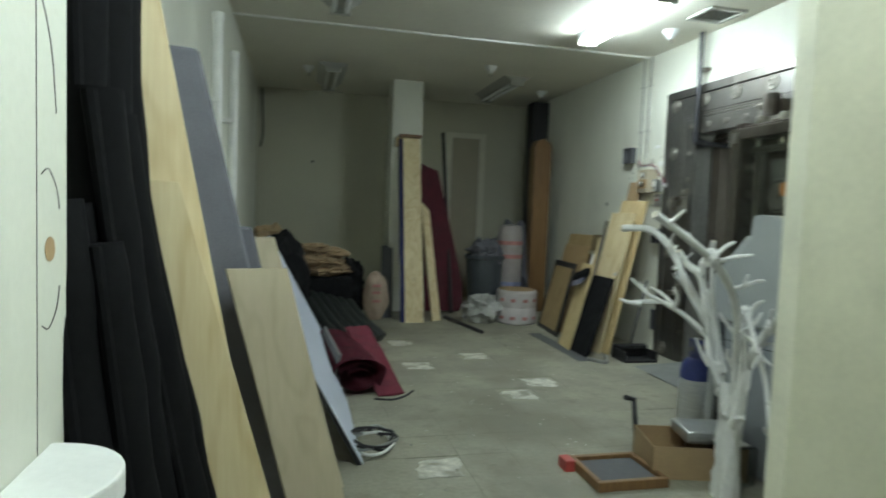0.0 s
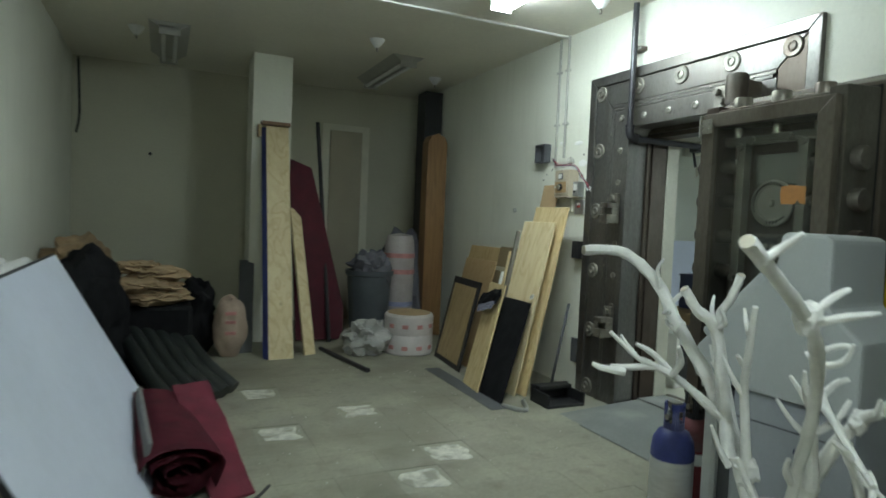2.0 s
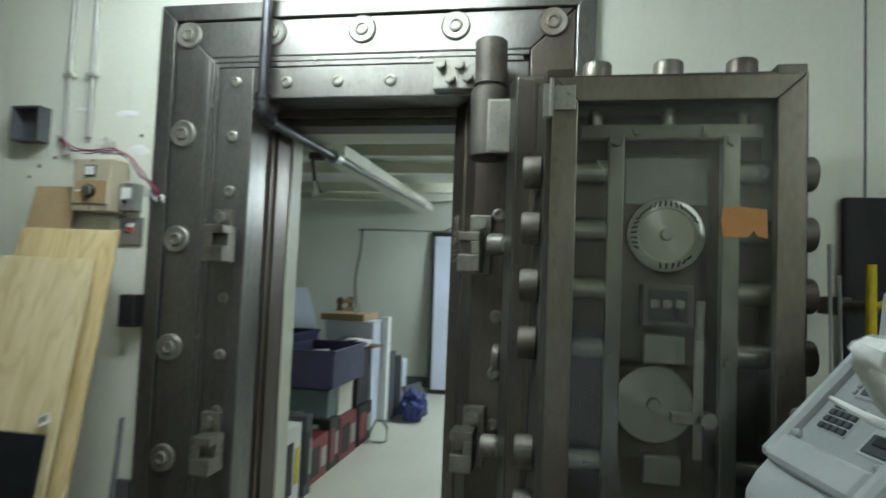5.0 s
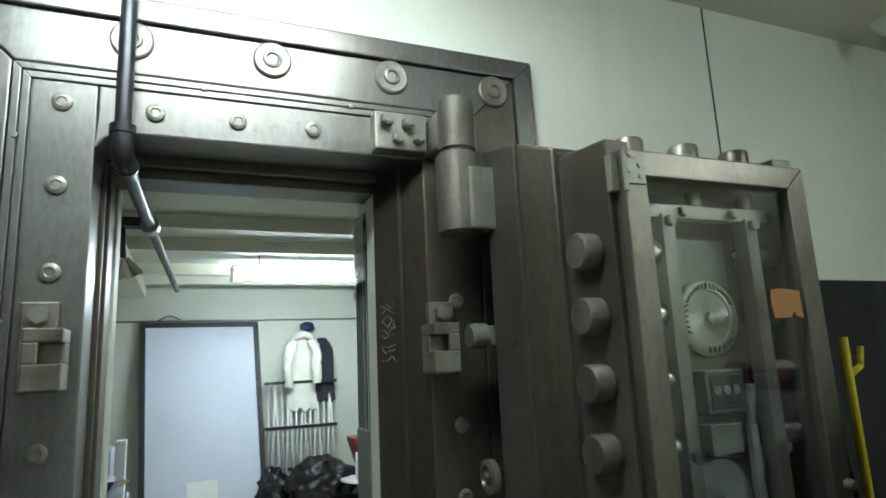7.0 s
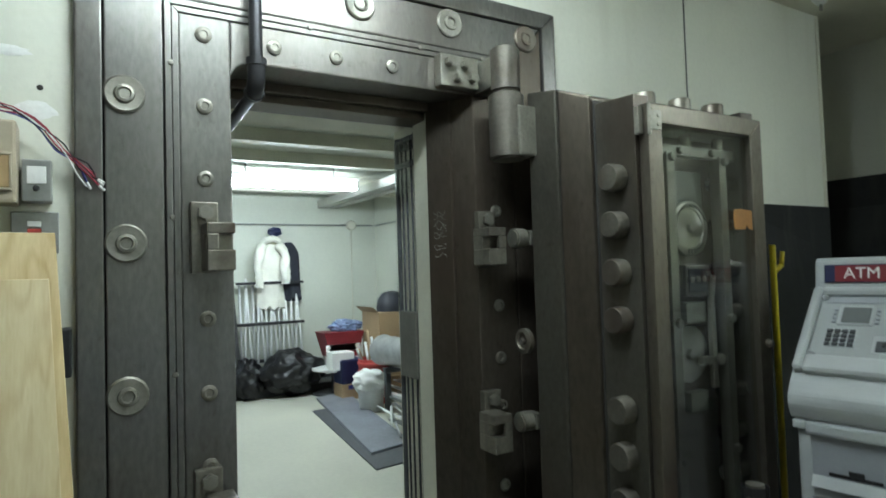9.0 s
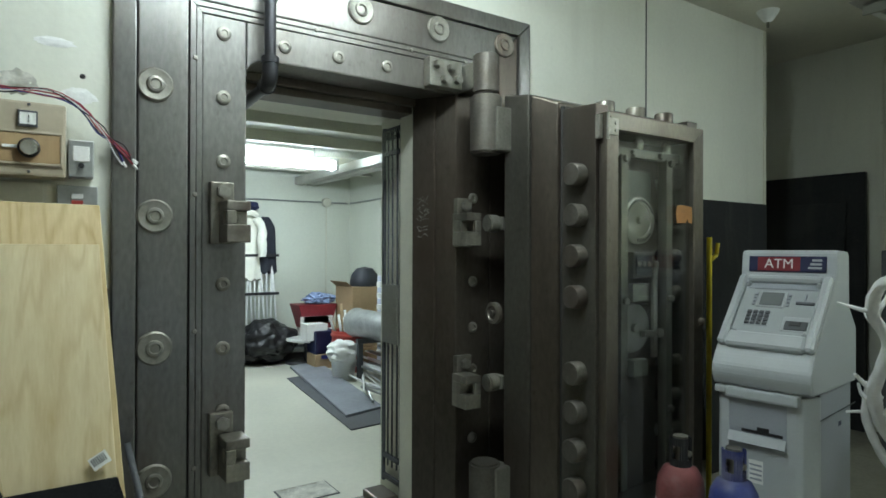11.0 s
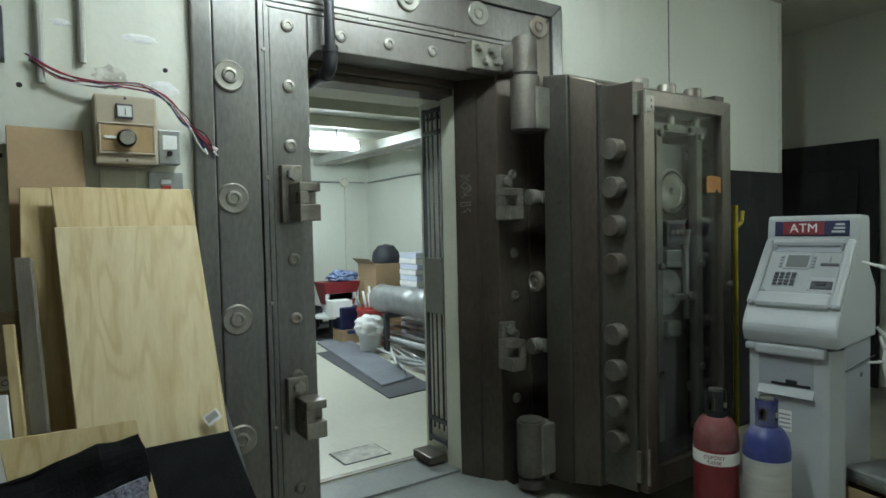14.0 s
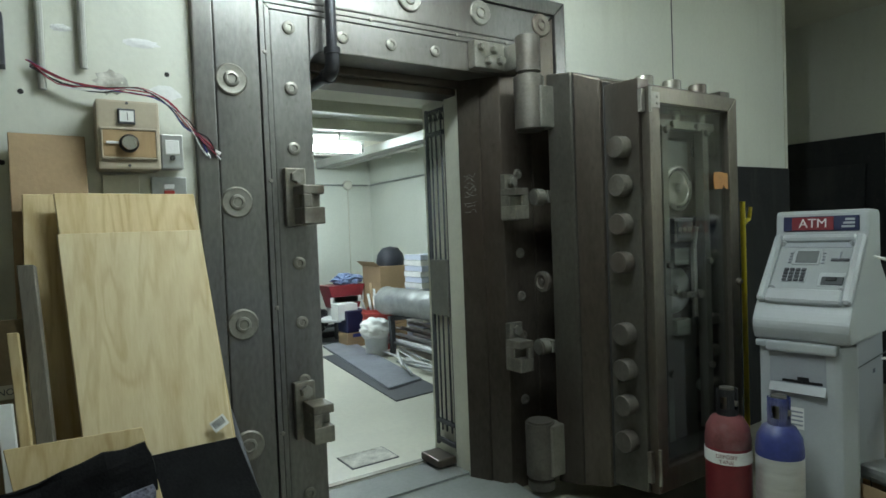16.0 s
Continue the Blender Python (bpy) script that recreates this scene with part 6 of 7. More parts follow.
for c, r in (((1.985, 2.49, 1.20), 0.036), ((2.33, 2.69, 0.93), 0.036), ((2.39, 3.24, 1.03), 0.030), ((2.38, 2.80, 0.42), 0.060), ((2.42, 2.95, 0.60), 0.045), ((2.40, 2.61, 0.88), 0.032)):
    part("knot", lumpy(blob((c[0], c[1], c[2] * 0.972), (r * 0.8, r * 0.8, r), 0.35, 5, r * 90, 3), 0.006, 30), WHITE_BARK, tree)

# ---- clutter before the tree ----
carton = thing("open_carton", (2.4, 3.25, 0), "open cardboard carton with clutter inside", "box")
C0 = Matrix.Translation((2.40, 3.12, 0)) @ Euler((0, 0, radians(-14))).to_matrix().to_4x4()
for lo, hi in (((-0.24, -0.16, 0.0), (0.24, 0.16, 0.006)), ((-0.24, -0.16, 0.006), (-0.235, 0.16, 0.17)), ((0.235, -0.16, 0.006), (0.24, 0.16, 0.17)), ((-0.235, -0.16, 0.006), (0.235, -0.155, 0.17)), ((-0.235, 0.155, 0.006), (0.235, 0.16, 0.17))):
    part("side", moved(box(lo, hi, 0.001), C0), CARDBOARD, carton)
part("red_pack", moved(box((-0.05, -0.15, 0.007), (0.12, -0.04, 0.10), 0.005), C0), RED_PAINT, carton, "red packet")
solid("steel_tin", moved(box((-0.06, -0.12, 0.172), (0.24, 0.12, 0.235), 0.02), C0), GALVANISED, "grey metal tin resting on the carton", "tin")
solid("bent_rod", joined(rod((2.25, 3.36, 0.0), (2.215, 3.37, 0.31), 0.014, 10), rod((2.215, 3.37, 0.30), (2.16, 3.37, 0.315), 0.014, 10)), PIPE_BLACK, "black bent iron rod standing on end", "rod")
tray = thing("tool_tray", (1.98, 3.1, 0), "shallow wooden tray with a dark liner", "tray")
part("frame", joined(box((1.78, 2.92, 0), (2.16, 2.95, 0.05), 0.005), box((1.78, 3.23, 0), (2.16, 3.26, 0.05), 0.005), box((1.78, 2.95, 0), (1.81, 3.23, 0.05), 0.005), box((2.13, 2.95, 0), (2.16, 3.23, 0.05), 0.005)), TAN_WOOD, tray)
part("liner", box((1.81, 2.95, 0), (2.13, 3.23, 0.03), 0.003), DARK_GREY, tray)
solid("red_block", box((1.72, 3.16, 0), (1.775, 3.25, 0.06), 0.006), RED_PLASTIC, "small red block on the floor", "block")
case = thing("clear_case", (2.45, 2.45, 0), "clear plastic case with a dented top", "case")
for lo, hi in (((2.42, 2.86, 0.0), (2.60, 2.865, 0.20)), ((2.42, 3.20, 0.0), (2.60, 3.205, 0.20)), ((2.595, 2.866, 0.0), (2.60, 3.199, 0.20)), ((2.42, 2.866, 0.195), (2.594, 3.199, 0.20))):
    part("wall", box(lo, hi, 0.001), CLEAR, case)
part("pale_board", box((2.44, 2.88, 0.202), (2.58, 3.08, 0.207), 0.001), WHITE_PAPER, case)
coil = random.Random(3)
for k in range(4):
    pts = [(0.78 + 0.13 * math.cos(a * 0.7 + k) + coil.uniform(-0.02, 0.02), 3.62 + 0.15 * math.sin(a * 0.7 + k) + coil.uniform(-0.02, 0.02), 0.012 + 0.012 * k + 0.03 * abs(math.sin(a))) for a in range(10)]
    solid("cable_coil", pipe(pts, 0.008, 8), (WHITE_PLASTIC, BLACK_PAINT, GALVANISED, BLACK_PAINT)[k], "loose coil of cable on the floor", "cable", "cables on the floor")

# ---- recess and the wall past the vault door ----
solid("dark_sheet", box((3.775, 1.50, 0.0), (3.815, 2.87, 1.685), 0.004), CHARCOAL, "tall dark grey sheet standing against the wall", "sheet")
board("dark_sheet", (3.60, 2.45, 0.0), (3.62, 1.75, 0.0), (3.77, 2.45, 1.60), 0.02, CHARCOAL, "dark grey sheet leaning on another", "sheet")
solid("black_sheet", box((3.47, 0.66, 0.0), (4.26, 0.70, 1.95), 0.004), CHARCOAL, "black board standing against the recess wall", "board")
board("black_sheet", (3.58, 0.98, 0), (4.24, 0.98, 0), (3.58, 0.71, 1.72), 0.02, CHARCOAL, "black board leaning in the recess", "board")
solid("dark_cabinet", box((2.72, 0.72, 0), (3.16, 1.25, 1.36), 0.01), DARK_GREY, "dark grey cabinet in the recess", "cabinet")
solid("wall_conduit", joined(rod((3.37, 0.618, 1.20), (3.37, 0.618, CEIL), 0.014, 12), *[box((3.345, 0.60, z), (3.395, 0.634, z + 0.018), 0.002) for z in (1.6, 2.3)]), CREAM, "cream painted conduit up the recess wall", "conduit")
crutch = thing("yellow_stand", (3.24, 3.02, 0), "yellow painted stand with a forked top", "stand")
part("pole", rod((3.245, 3.03, 0), (3.245, 3.03, 1.42), 0.013, 12), YELLOW, crutch)
part("fork", joined(rod((3.245, 3.03, 1.30), (3.245, 2.97, 1.33), 0.010, 10), rod((3.245, 2.97, 1.33), (3.245, 2.955, 1.39), 0.010, 10)), YELLOW, crutch)
for y, h in ((2.98, 1.50), (2.95, 1.40)):
    solid("steel_rod", rod((3.55, y, 0), (3.58, y + 0.02, h), 0.006, 10), GALVANISED, "thin steel rod leaning behind the vault door", "rod")
solid("wall_bracket", joined(rod((3.60, 2.95, 1.30), (3.50, 2.90, 1.30), 0.02, 12), box((3.58, 2.93, 1.27), (3.75, 2.97, 1.33), 0.006), rod((3.75, 2.95, 1.30), (WX, 2.95, 1.30), 0.012, 10)), BOLT_DULL, "dark steel bracket on the wall", "bracket")

# ---- ceiling fittings ----
vent = thing("ceiling_vent", (3.55, 4.65, CEIL), "square grey ceiling vent with slats", "vent")
part("frame", joined(box((3.38, 4.50, CEIL - 0.02), (3.70, 4.53, CEIL), 0.003), box((3.38, 4.79, CEIL - 0.02), (3.70, 4.82, CEIL), 0.003), box((3.38, 4.53, CEIL - 0.02), (3.41, 4.79, CEIL), 0.003), box((3.67, 4.53, CEIL - 0.02), (3.70, 4.79, CEIL), 0.003)), LAMP_METAL, vent)
part("backing", box((3.41, 4.53, CEIL - 0.004), (3.67, 4.79, CEIL)), GROOVE, vent)
for k in range(7):
    part("slat", slab((3.41, 4.55 + 0.034 * k, CEIL - 0.016), (0.26, 0, 0), (0, 0.018, 0.010), (0, -0.002, 0.003), 0), LAMP_METAL, vent)
for x, y in ((3.61, 1.80), (2.43, 7.0), (3.48, 8.08), (0.45, 7.81), (3.47, 5.16)):
    head_ = thing("sprinkler", (x, y, CEIL), "small white ceiling sprinkler", "sprinkler", "ceiling sprinklers")
    part("cup", lathe([(0, -0.075), (0.022, -0.075), (0.062, -0.02), (0.07, 0.0), (0, 0.0)], (x, y, CEIL), seg=18), WHITE_PLASTIC, head_)
    part("tip", rod((x, y, CEIL - 0.11), (x, y, CEIL - 0.075), 0.009, 10), STEEL_LIGHT, head_)
solid("hanging_cable", pipe([(-0.15, 9.2, 2.9), (-0.14, 9.2, 2.6), (-0.13, 9.18, 2.3), (-0.15, 9.1, 2.1)], 0.012, 8), BLACK_PAINT, "black cable hanging in the corner", "cable")
solid("wall_hook", lathe([(0, 0), (0.02, 0), (0.015, 0.03), (0, 0.03)], (0.55, 9.35, 1.95), (0, -1, 0), 10), BLACK_PAINT, "small black hook on the back wall", "hook")


# ---- inside the vault ----
for k, x in enumerate((5.0, 5.75, 6.45, 7.5, 8.1)):
    beam_ = thing("ceiling_rail", (x, 4.8, VC - 0.08), "pale painted steel rail under the vault ceiling", "rail", "vault ceiling rails")
    part("web", box((x - 0.012, VY0, VC - 0.085), (x + 0.012, VY1, VC), 0.002), CREAM, beam_)
    part("flange", box((x - 0.05, VY0, VC - 0.098), (x + 0.05, VY1, VC - 0.085), 0.003), CREAM, beam_)
for k, y in enumerate((3.0, 3.15)):
    solid("ceiling_duct", box((5.05, y - 0.05, VC - 0.19), (8.65, y + 0.06, VC - 0.10), 0.01), LAMP_METAL, "long grey tray under the vault ceiling rails", "tray", "vault trays")
solid("ceiling_tray", box((5.3, 5.3, VC - 0.19), (8.4, 5.5, VC - 0.10), 0.01), CREAM, "pale cable tray under the vault ceiling", "tray", "vault trays")
cond = thing("wall_conduit", (8.66, 4.0, 1.93), "thin grey conduit along the vault walls with a round box", "conduit")
part("run", rod((8.68, VY0 + 0.05, 1.95), (8.68, 6.3, 1.95), 0.010, 10), GALVANISED, cond)
part("run", rod((8.66, VY0 + 0.02, 1.95), (4.6, VY0 + 0.02, 1.98), 0.010, 10), GALVANISED, cond)
part("round_box", lathe([(0, 0), (0.06, 0), (0.06, 0.04), (0.05, 0.05), (0, 0.05)], (8.70, 2.78, 1.95), (-1, 0, 0), 20), CREAM, cond)
part("drop", rod((8.685, 2.78, 0.2), (8.685, 2.78, 1.95), 0.006, 8), CREAM, cond)
solid("hanging_flex", pipe([(6.9, VY0 + 0.03, 1.97), (6.9, VY0 + 0.05, 1.80), (6.93, VY0 + 0.06, 1.62), (6.88, VY0 + 0.05, 1.50)], 0.009, 8), BLACK_PAINT, "black flex hanging from the conduit", "cable")
solid("dark_ledge", lumpy(box((8.35, 2.5, VF), (8.66, 4.9, VF + 0.09), 0.01), 0.01, 6), DARK_GREY, "dark low pile of folded sheet along the wall", "sheet")

scr = thing("projection_screen", (8.5, 4.6, VF), "large white board in a black frame leaning on the vault wall", "board")
sb, sr, st = Vector((8.30, 5.28, VF)), Vector((8.36, 4.16, VF)), Vector((8.64, 5.36, 1.93))
part("panel", leaning(sb, sr, st, 0.02), WHITEBOARD, scr)
u, v = sr - sb, st - sb
nrm = u.cross(v).normalized() * 0.012
for o, a, b in ((sb, u, v * 0.026), (sb + v * 0.974, u, v * 0.026), (sb + v * 0.026, u * 0.045, v * 0.948), (sb + u * 0.955 + v * 0.026, u * 0.045, v * 0.948)):
    part("frame_side", slab(o + nrm * 0.1, a, b, nrm, 0.002), BLACK_PAINT, scr)
part("paper", slab(sb + u * 0.36 + v * 0.035 + nrm * 0.3, u * 0.24, v * 0.16, nrm * 0.2, 0), WHITE_PAPER, scr, "sheet of white paper")
solid("screen_cord", pipe([(8.66, 5.2, 1.95), (8.64, 5.1, 2.0), (8.64, 5.0, 1.96)], 0.006, 6), BLACK_PAINT, "black cord loop above the board", "cord")

rack = thing("pole_rack", (8.55, 3.9, VF), "row of pale steel poles standing in a dark strapped rack", "rack")
for k in range(15):
    y = 4.14 - k * 0.047
    lean = 0.03 * math.sin(k * 2.1)
    part("pole", rod((8.50, y + lean, VF + 0.09), (8.60, y - lean, 1.30 + 0.04 * math.sin(k * 1.7)), 0.013, 10), WHITE_PLASTIC if k % 3 else ALUMINIUM, rack)
for z in (VF + 0.35, 0.82, 1.27):
    part("strap", box((8.52, 3.44, z), (8.56 + 0.02, 4.18, z + 0.03), 0.003), BLACK_PAINT, rack)
coats = thing("hanging_coats", (8.6, 3.75, 1.5), "white work coat and a dark jacket hung on a wall hook", "coat")


def coat(name, cx, half, z0, z1, x, mat, seed):
    """A garment hanging from its collar: a flattened tube with deep vertical folds and an uneven hem."""
    bm, rings, around = bmesh.new(), [], 40
    for i in range(18):
        s = i / 17
        w = half * (0.30 + 0.62 * min(1, s * 5.0) ** 0.7 + 0.16 * s)
        ring = []
        for k in range(around):
            a = 2 * math.pi * k / around
            fold = 1 + 0.22 * noise.noise(Vector((math.cos(a) * 2.4 + seed, math.sin(a) * 2.4, s * 1.1))) + 0.10 * math.sin(9 * a + seed) * s
            ring.append(bm.verts.new((x + 0.42 * w * fold * math.cos(a), cx + w * fold * math.sin(a), z1 + (z0 - z1) * s + 0.05 * s * noise.noise(Vector((math.cos(a) * 3, math.sin(a) * 3, seed))))))
        rings.append(ring)
    for a, b in zip(rings, rings[1:]):
        for k in range(around):
            bm.faces.new((a[k], a[(k + 1) % around], b[(k + 1) % around], b[k])).smooth = True
    bm.faces.new(rings[0]), bm.faces.new(rings[-1])
    bmesh.ops.recalc_face_normals(bm, faces=bm.faces[:])
    return part(name, bm, mat, coats)


WHITE_CLOTH = material("white_cloth", (0.80, 0.79, 0.70), 0.85, 0, 0.12, 8, 120, 0.2)
coat("white_coat", 3.80, 0.150, 1.00, 1.80, 8.60, WHITE_CLOTH, 1.0)
coat("dark_jacket", 3.575, 0.125, 1.08, 1.74, 8.62, material("navy_cloth", (0.02, 0.022, 0.032), 0.9, 0, 0.3, 8, 120, 0.2), 4.0)
for pts in ([(8.52, 3.90, 1.70), (8.47, 3.955, 1.56), (8.46, 3.965, 1.42), (8.48, 3.95, 1.30), (8.49, 3.955, 1.24)], [(8.50, 3.70, 1.70), (8.44, 3.67, 1.55), (8.43, 3.675, 1.40), (8.45, 3.67, 1.27)]):
    part("sleeve", lumpy(lumpy(pipe(pts, [0.052, 0.050, 0.046, 0.043, 0.048][:len(pts)], 14, 5), 0.022, 14, pts[0][1]), 0.010, 34), WHITE_CLOTH, coats)
part("collar", lumpy(pipe([(8.52, 3.87, 1.74), (8.48, 3.80, 1.78), (8.50, 3.72, 1.74)], [0.030, 0.036, 0.030], 10), 0.012, 20), WHITE_CLOTH, coats)
part("hat", lumpy(blob((8.60, 3.74, 1.86), (0.06, 0.08, 0.05), 0.25, 4, 3.0, 3), 0.008, 12), BLUE_DARK, coats, "dark blue cap on the hook")
for k, (c, r) in enumerate((((8.30, 3.66, 0.31), (0.27, 0.34, 0.24)), ((8.38, 4.12, 0.26), (0.17, 0.15, 0.22)))):
    solid("refuse_bag", lumpy(lumpy(blob(c, r, 0.18, 4, 5.0 + k, 5), 0.035, 11, k), 0.015, 25, k), BLACK_SHEET, "stuffed shiny black refuse bag on the vault floor", "bag", "refuse bags")

# heap on the far side
BLUE_GREY = material("scuffed_blue_grey_board", (0.20, 0.21, 0.235), 0.6, 0, 0.3, 3, 50, 0.12, (0.29, 0.29, 0.30), 0.54)
solid("floor_board", lumpy(slab((5.72, 3.87, VF), (2.15, -0.33, 0), (0.10, -0.37, 0), (0, 0, 0.030), 0.004), 0.002, 5), BLUE_GREY, "long dark blue-grey board lying on the vault floor", "board")
solid("floor_board", slab((5.42, 3.97, VF), (1.95, -0.22, 0), (0.05, -0.45, 0), (0, 0, 0.010), 0.002), DARK_GREY, "dark mat under a board on the vault floor", "mat")
pailw = thing("white_bucket", (7.08, 3.27, VF), "white plastic bucket with a white cloth over it", "bucket")
part("bucket", lathe([(0, 0), (0.105, 0), (0.11, 0.01), (0.13, 0.27), (0.136, 0.275), (0.136, 0.29), (0.125, 0.29), (0.12, 0.25), (0, 0.25)], (7.08, 3.27, VF), seg=28), WHITE_PLASTIC, pailw)
part("cloth", lumpy(blob((7.05, 3.30, VF + 0.28), (0.15, 0.16, 0.11), 0.25, 4, 2.0), 0.01, 9), WHITE_PAPER, pailw, "crumpled white cloth")
rb = thing("red_bucket", (7.40, 3.10, VF), "red plastic bucket full of tools", "bucket")
part("bucket", lathe([(0, 0), (0.14, 0), (0.145, 0.01), (0.160, 0.30), (0.170, 0.305), (0.170, 0.325), (0.162, 0.33), (0.164, 0.38), (0.175, 0.385), (0.175, 0.405), (0.166, 0.41), (0.166, 0.44), (0.156, 0.44), (0.15, 0.34), (0, 0.34)], (7.40, 3.08, VF), seg=28), RED_PLASTIC, rb)
trng = random.Random(8)
for k in range(9):
    a, rr = trng.uniform(0, 6.28), trng.uniform(0.02, 0.11)
    part("tool", rod((7.40 + rr * math.cos(a), 3.08 + rr * math.sin(a), VF + 0.34), (7.40 + 1.7 * rr * math.cos(a), 3.08 + 1.7 * rr * math.sin(a), VF + trng.uniform(0.52, 0.72)), 0.014, 8), (GALVANISED, CARDBOARD, WHITE_PLASTIC)[k % 3], rb)
dr = thing("blue_drum", (7.78, 3.22, VF), "dark blue card drum with a brown printed base", "drum")
part("drum", box((7.65, 3.08, VF + 0.16), (7.90, 3.34, VF + 0.41), 0.02), BLUE_DARK, dr)
part("base", box((7.65, 3.08, VF), (7.90, 3.34, VF + 0.16), 0.015), CARDBOARD, dr)
part("label", box((7.646, 3.15, VF + 0.11), (7.651, 3.27, VF + 0.15)), BLUE_PAINT, dr)
tbl = thing("round_table", (8.08, 3.32, VF), "small round white table holding clutter", "table")
part("top", lathe([(0, 0.27), (0.27, 0.27), (0.28, 0.28), (0.28, 0.295), (0.27, 0.305), (0, 0.305)], (8.05, 3.24, VF), seg=36), WHITE_PLASTIC, tbl)
part("stem", rod((8.13, 3.24, VF + 0.02), (8.13, 3.24, VF + 0.27), 0.04, 14), DARK_GREY, tbl)
part("foot", lathe([(0, 0), (0.25, 0), (0.24, 0.02), (0, 0.03)], (8.13, 3.24, VF), seg=24), DARK_GREY, tbl)
TT = VF + 0.305
solid("paper_box", box((7.69, 3.18, TT), (7.88, 3.42, TT + 0.18), 0.004), WHITE_PAPER, "white paper box on the table", "box")
rbx = thing("red_carton", (8.08, 3.22, TT), "dark red tapered carton with white block lettering", "box")
part("carton", prism([(3.04, TT + 0.10), (3.34, TT + 0.10), (3.42, TT + 0.37), (2.96, TT + 0.37)], 7.93, 8.23, "x", 0.006), RED_PAINT, rbx)
part("stand", box((7.91, 3.02, TT), (8.25, 3.32, TT + 0.10), 0.004), WHITE_PLASTIC, rbx)
for k in range(5):
    part("letter_bar", box((7.92, 3.02 + 0.043 * k, TT + 0.17), (7.928, 3.232 + 0.043 * k, TT + 0.24), 0.001), WHITE_PAPER, rbx)
solid("bottle_pack", lumpy(blob((8.08, 3.12, TT + 0.42), (0.14, 0.18, 0.07), 0.35, 6, 2.82), 0.025, 16), material("blue_film", (0.22, 0.29, 0.46), 0.25, 0, 0.6, 14, 60, 0.3), "crumpled blue plastic film with water bottles", "film")
bx = thing("cardboard_carton", (7.9, 2.85, VF), "open brown cardboard carton on other boxes", "box")
part("carton", box((7.55, 2.55, VF + 0.22), (8.0, 2.95, VF + 0.88), 0.005), CARDBOARD, bx)
part("flap", slab((7.55, 2.95, VF + 0.88), (0.45, 0, 0), (0, 0.07, 0.06), (0, 0.004, 0), 0), CARDBOARD, bx)
solid("support_box", box((7.53, 2.53, VF), (8.02, 2.97, VF + 0.218), 0.006), CARDBOARD, "brown carton under another", "box")
solid("navy_helmet", lumpy(lathe([(0.16, 0), (0.165, 0.05), (0.15, 0.13), (0.09, 0.20), (0, 0.22)], (7.72, 2.72, VF + 0.881), seg=24), 0.006, 8), material("slate_shade", (0.022, 0.024, 0.032), 0.6, 0, 0.2, 8, 60, 0.08), "dark navy lamp shade on a stack", "shade")
shelf = thing("paper_stack", (7.0, 2.7, VF), "tall stack of white and grey paper reams", "paper")
for k in range(15):
    part("ream", box((6.86 + 0.01 * (k % 3), 2.50, VF + 0.12 + 0.06 * k), (7.22, 2.82 + 0.008 * (k % 2), VF + 0.175 + 0.06 * k), 0.004), WHITE_PAPER if k % 2 else WHITEBOARD, shelf)
part("base_box", box((6.84, 2.49, VF), (7.24, 2.84, VF + 0.118), 0.005), DARK_GREY, shelf)
duct = thing("metal_duct_roll", (6.5, 2.95, 0.5), "fat roll of ribbed silver foil duct", "duct")
ringpts = []
for k in range(41):
    s = k / 40
    ringpts.append((0.140 + (0.008 if k % 5 == 0 else 0.0) + 0.004 * math.sin(k), s * 1.58))
part("roll", lumpy(lathe([(0, 0)] + ringpts + [(0, 1.58)], (5.55, 2.98, VF + 0.55), (0.985, 0.08, 0.0), 26), 0.008, 5), FOIL, duct)
for x in (5.6, 6.9):
    tr = thing("trestle", (x, 2.95, VF), "low dark trestle under stacked pipes", "trestle", "trestles")
    part("rail", box((x, 2.60, VF + 0.36), (x + 0.05, 3.20, VF + 0.41), 0.004), DARK_GREY, tr)
    for y in (2.62, 3.14):
        part("leg", box((x, y, VF), (x + 0.05, y + 0.05, VF + 0.359), 0.004), DARK_GREY, tr)
prng = random.Random(21)
for k in range(22):
    y = 2.66 + 0.026 * (k % 20) + prng.uniform(-0.01, 0.01)
    z = VF + (0.05 if k < 11 else 0.10) + prng.uniform(0, 0.32) * (1 - (y - 2.6) / 0.75)
    solid("metal_tube", rod((5.25 + prng.uniform(-0.3, 0.1), y, z), (7.15 + prng.uniform(-0.2, 0.1), y + prng.uniform(-0.03, 0.03), z + prng.uniform(-0.02, 0.03)), prng.choice((0.011, 0.014, 0.018)), 8), (GALVANISED, WHITE_PLASTIC, ALUMINIUM)[k % 3], "long thin metal tube in a pile", "tube", "pile of tubes")
for k in range(14):
    a = prng.uniform(-0.5, 0.35)
    c = Vector((6.15 + prng.uniform(-0.5, 0.4), 3.22 + prng.uniform(-0.12, 0.18), VF + 0.05 + 0.012 * (k % 5)))
    d = Vector((math.cos(a), math.sin(a), 0)) * prng.uniform(0.25, 0.5)
    solid("metal_tube", rod(c - d, c + d, prng.choice((0.008, 0.011)), 8), (GALVANISED, WHITE_PLASTIC)[k % 2], "short thin metal tube lying loose on the floor", "tube", "loose tubes")

hatch = thing("floor_hatch", (4.53, 4.64, VF), "worn inset metal floor hatch just inside the sill", "hatch")
part("rim", box((4.43, 4.50, VF - 0.01), (4.64, 4.79, VF + 0.0035), 0.001), DARK_GREY, hatch)
part("plate", box((4.438, 4.508, VF - 0.01), (4.632, 4.782, VF + 0.006), 0.001), TILE_MARK, hatch)

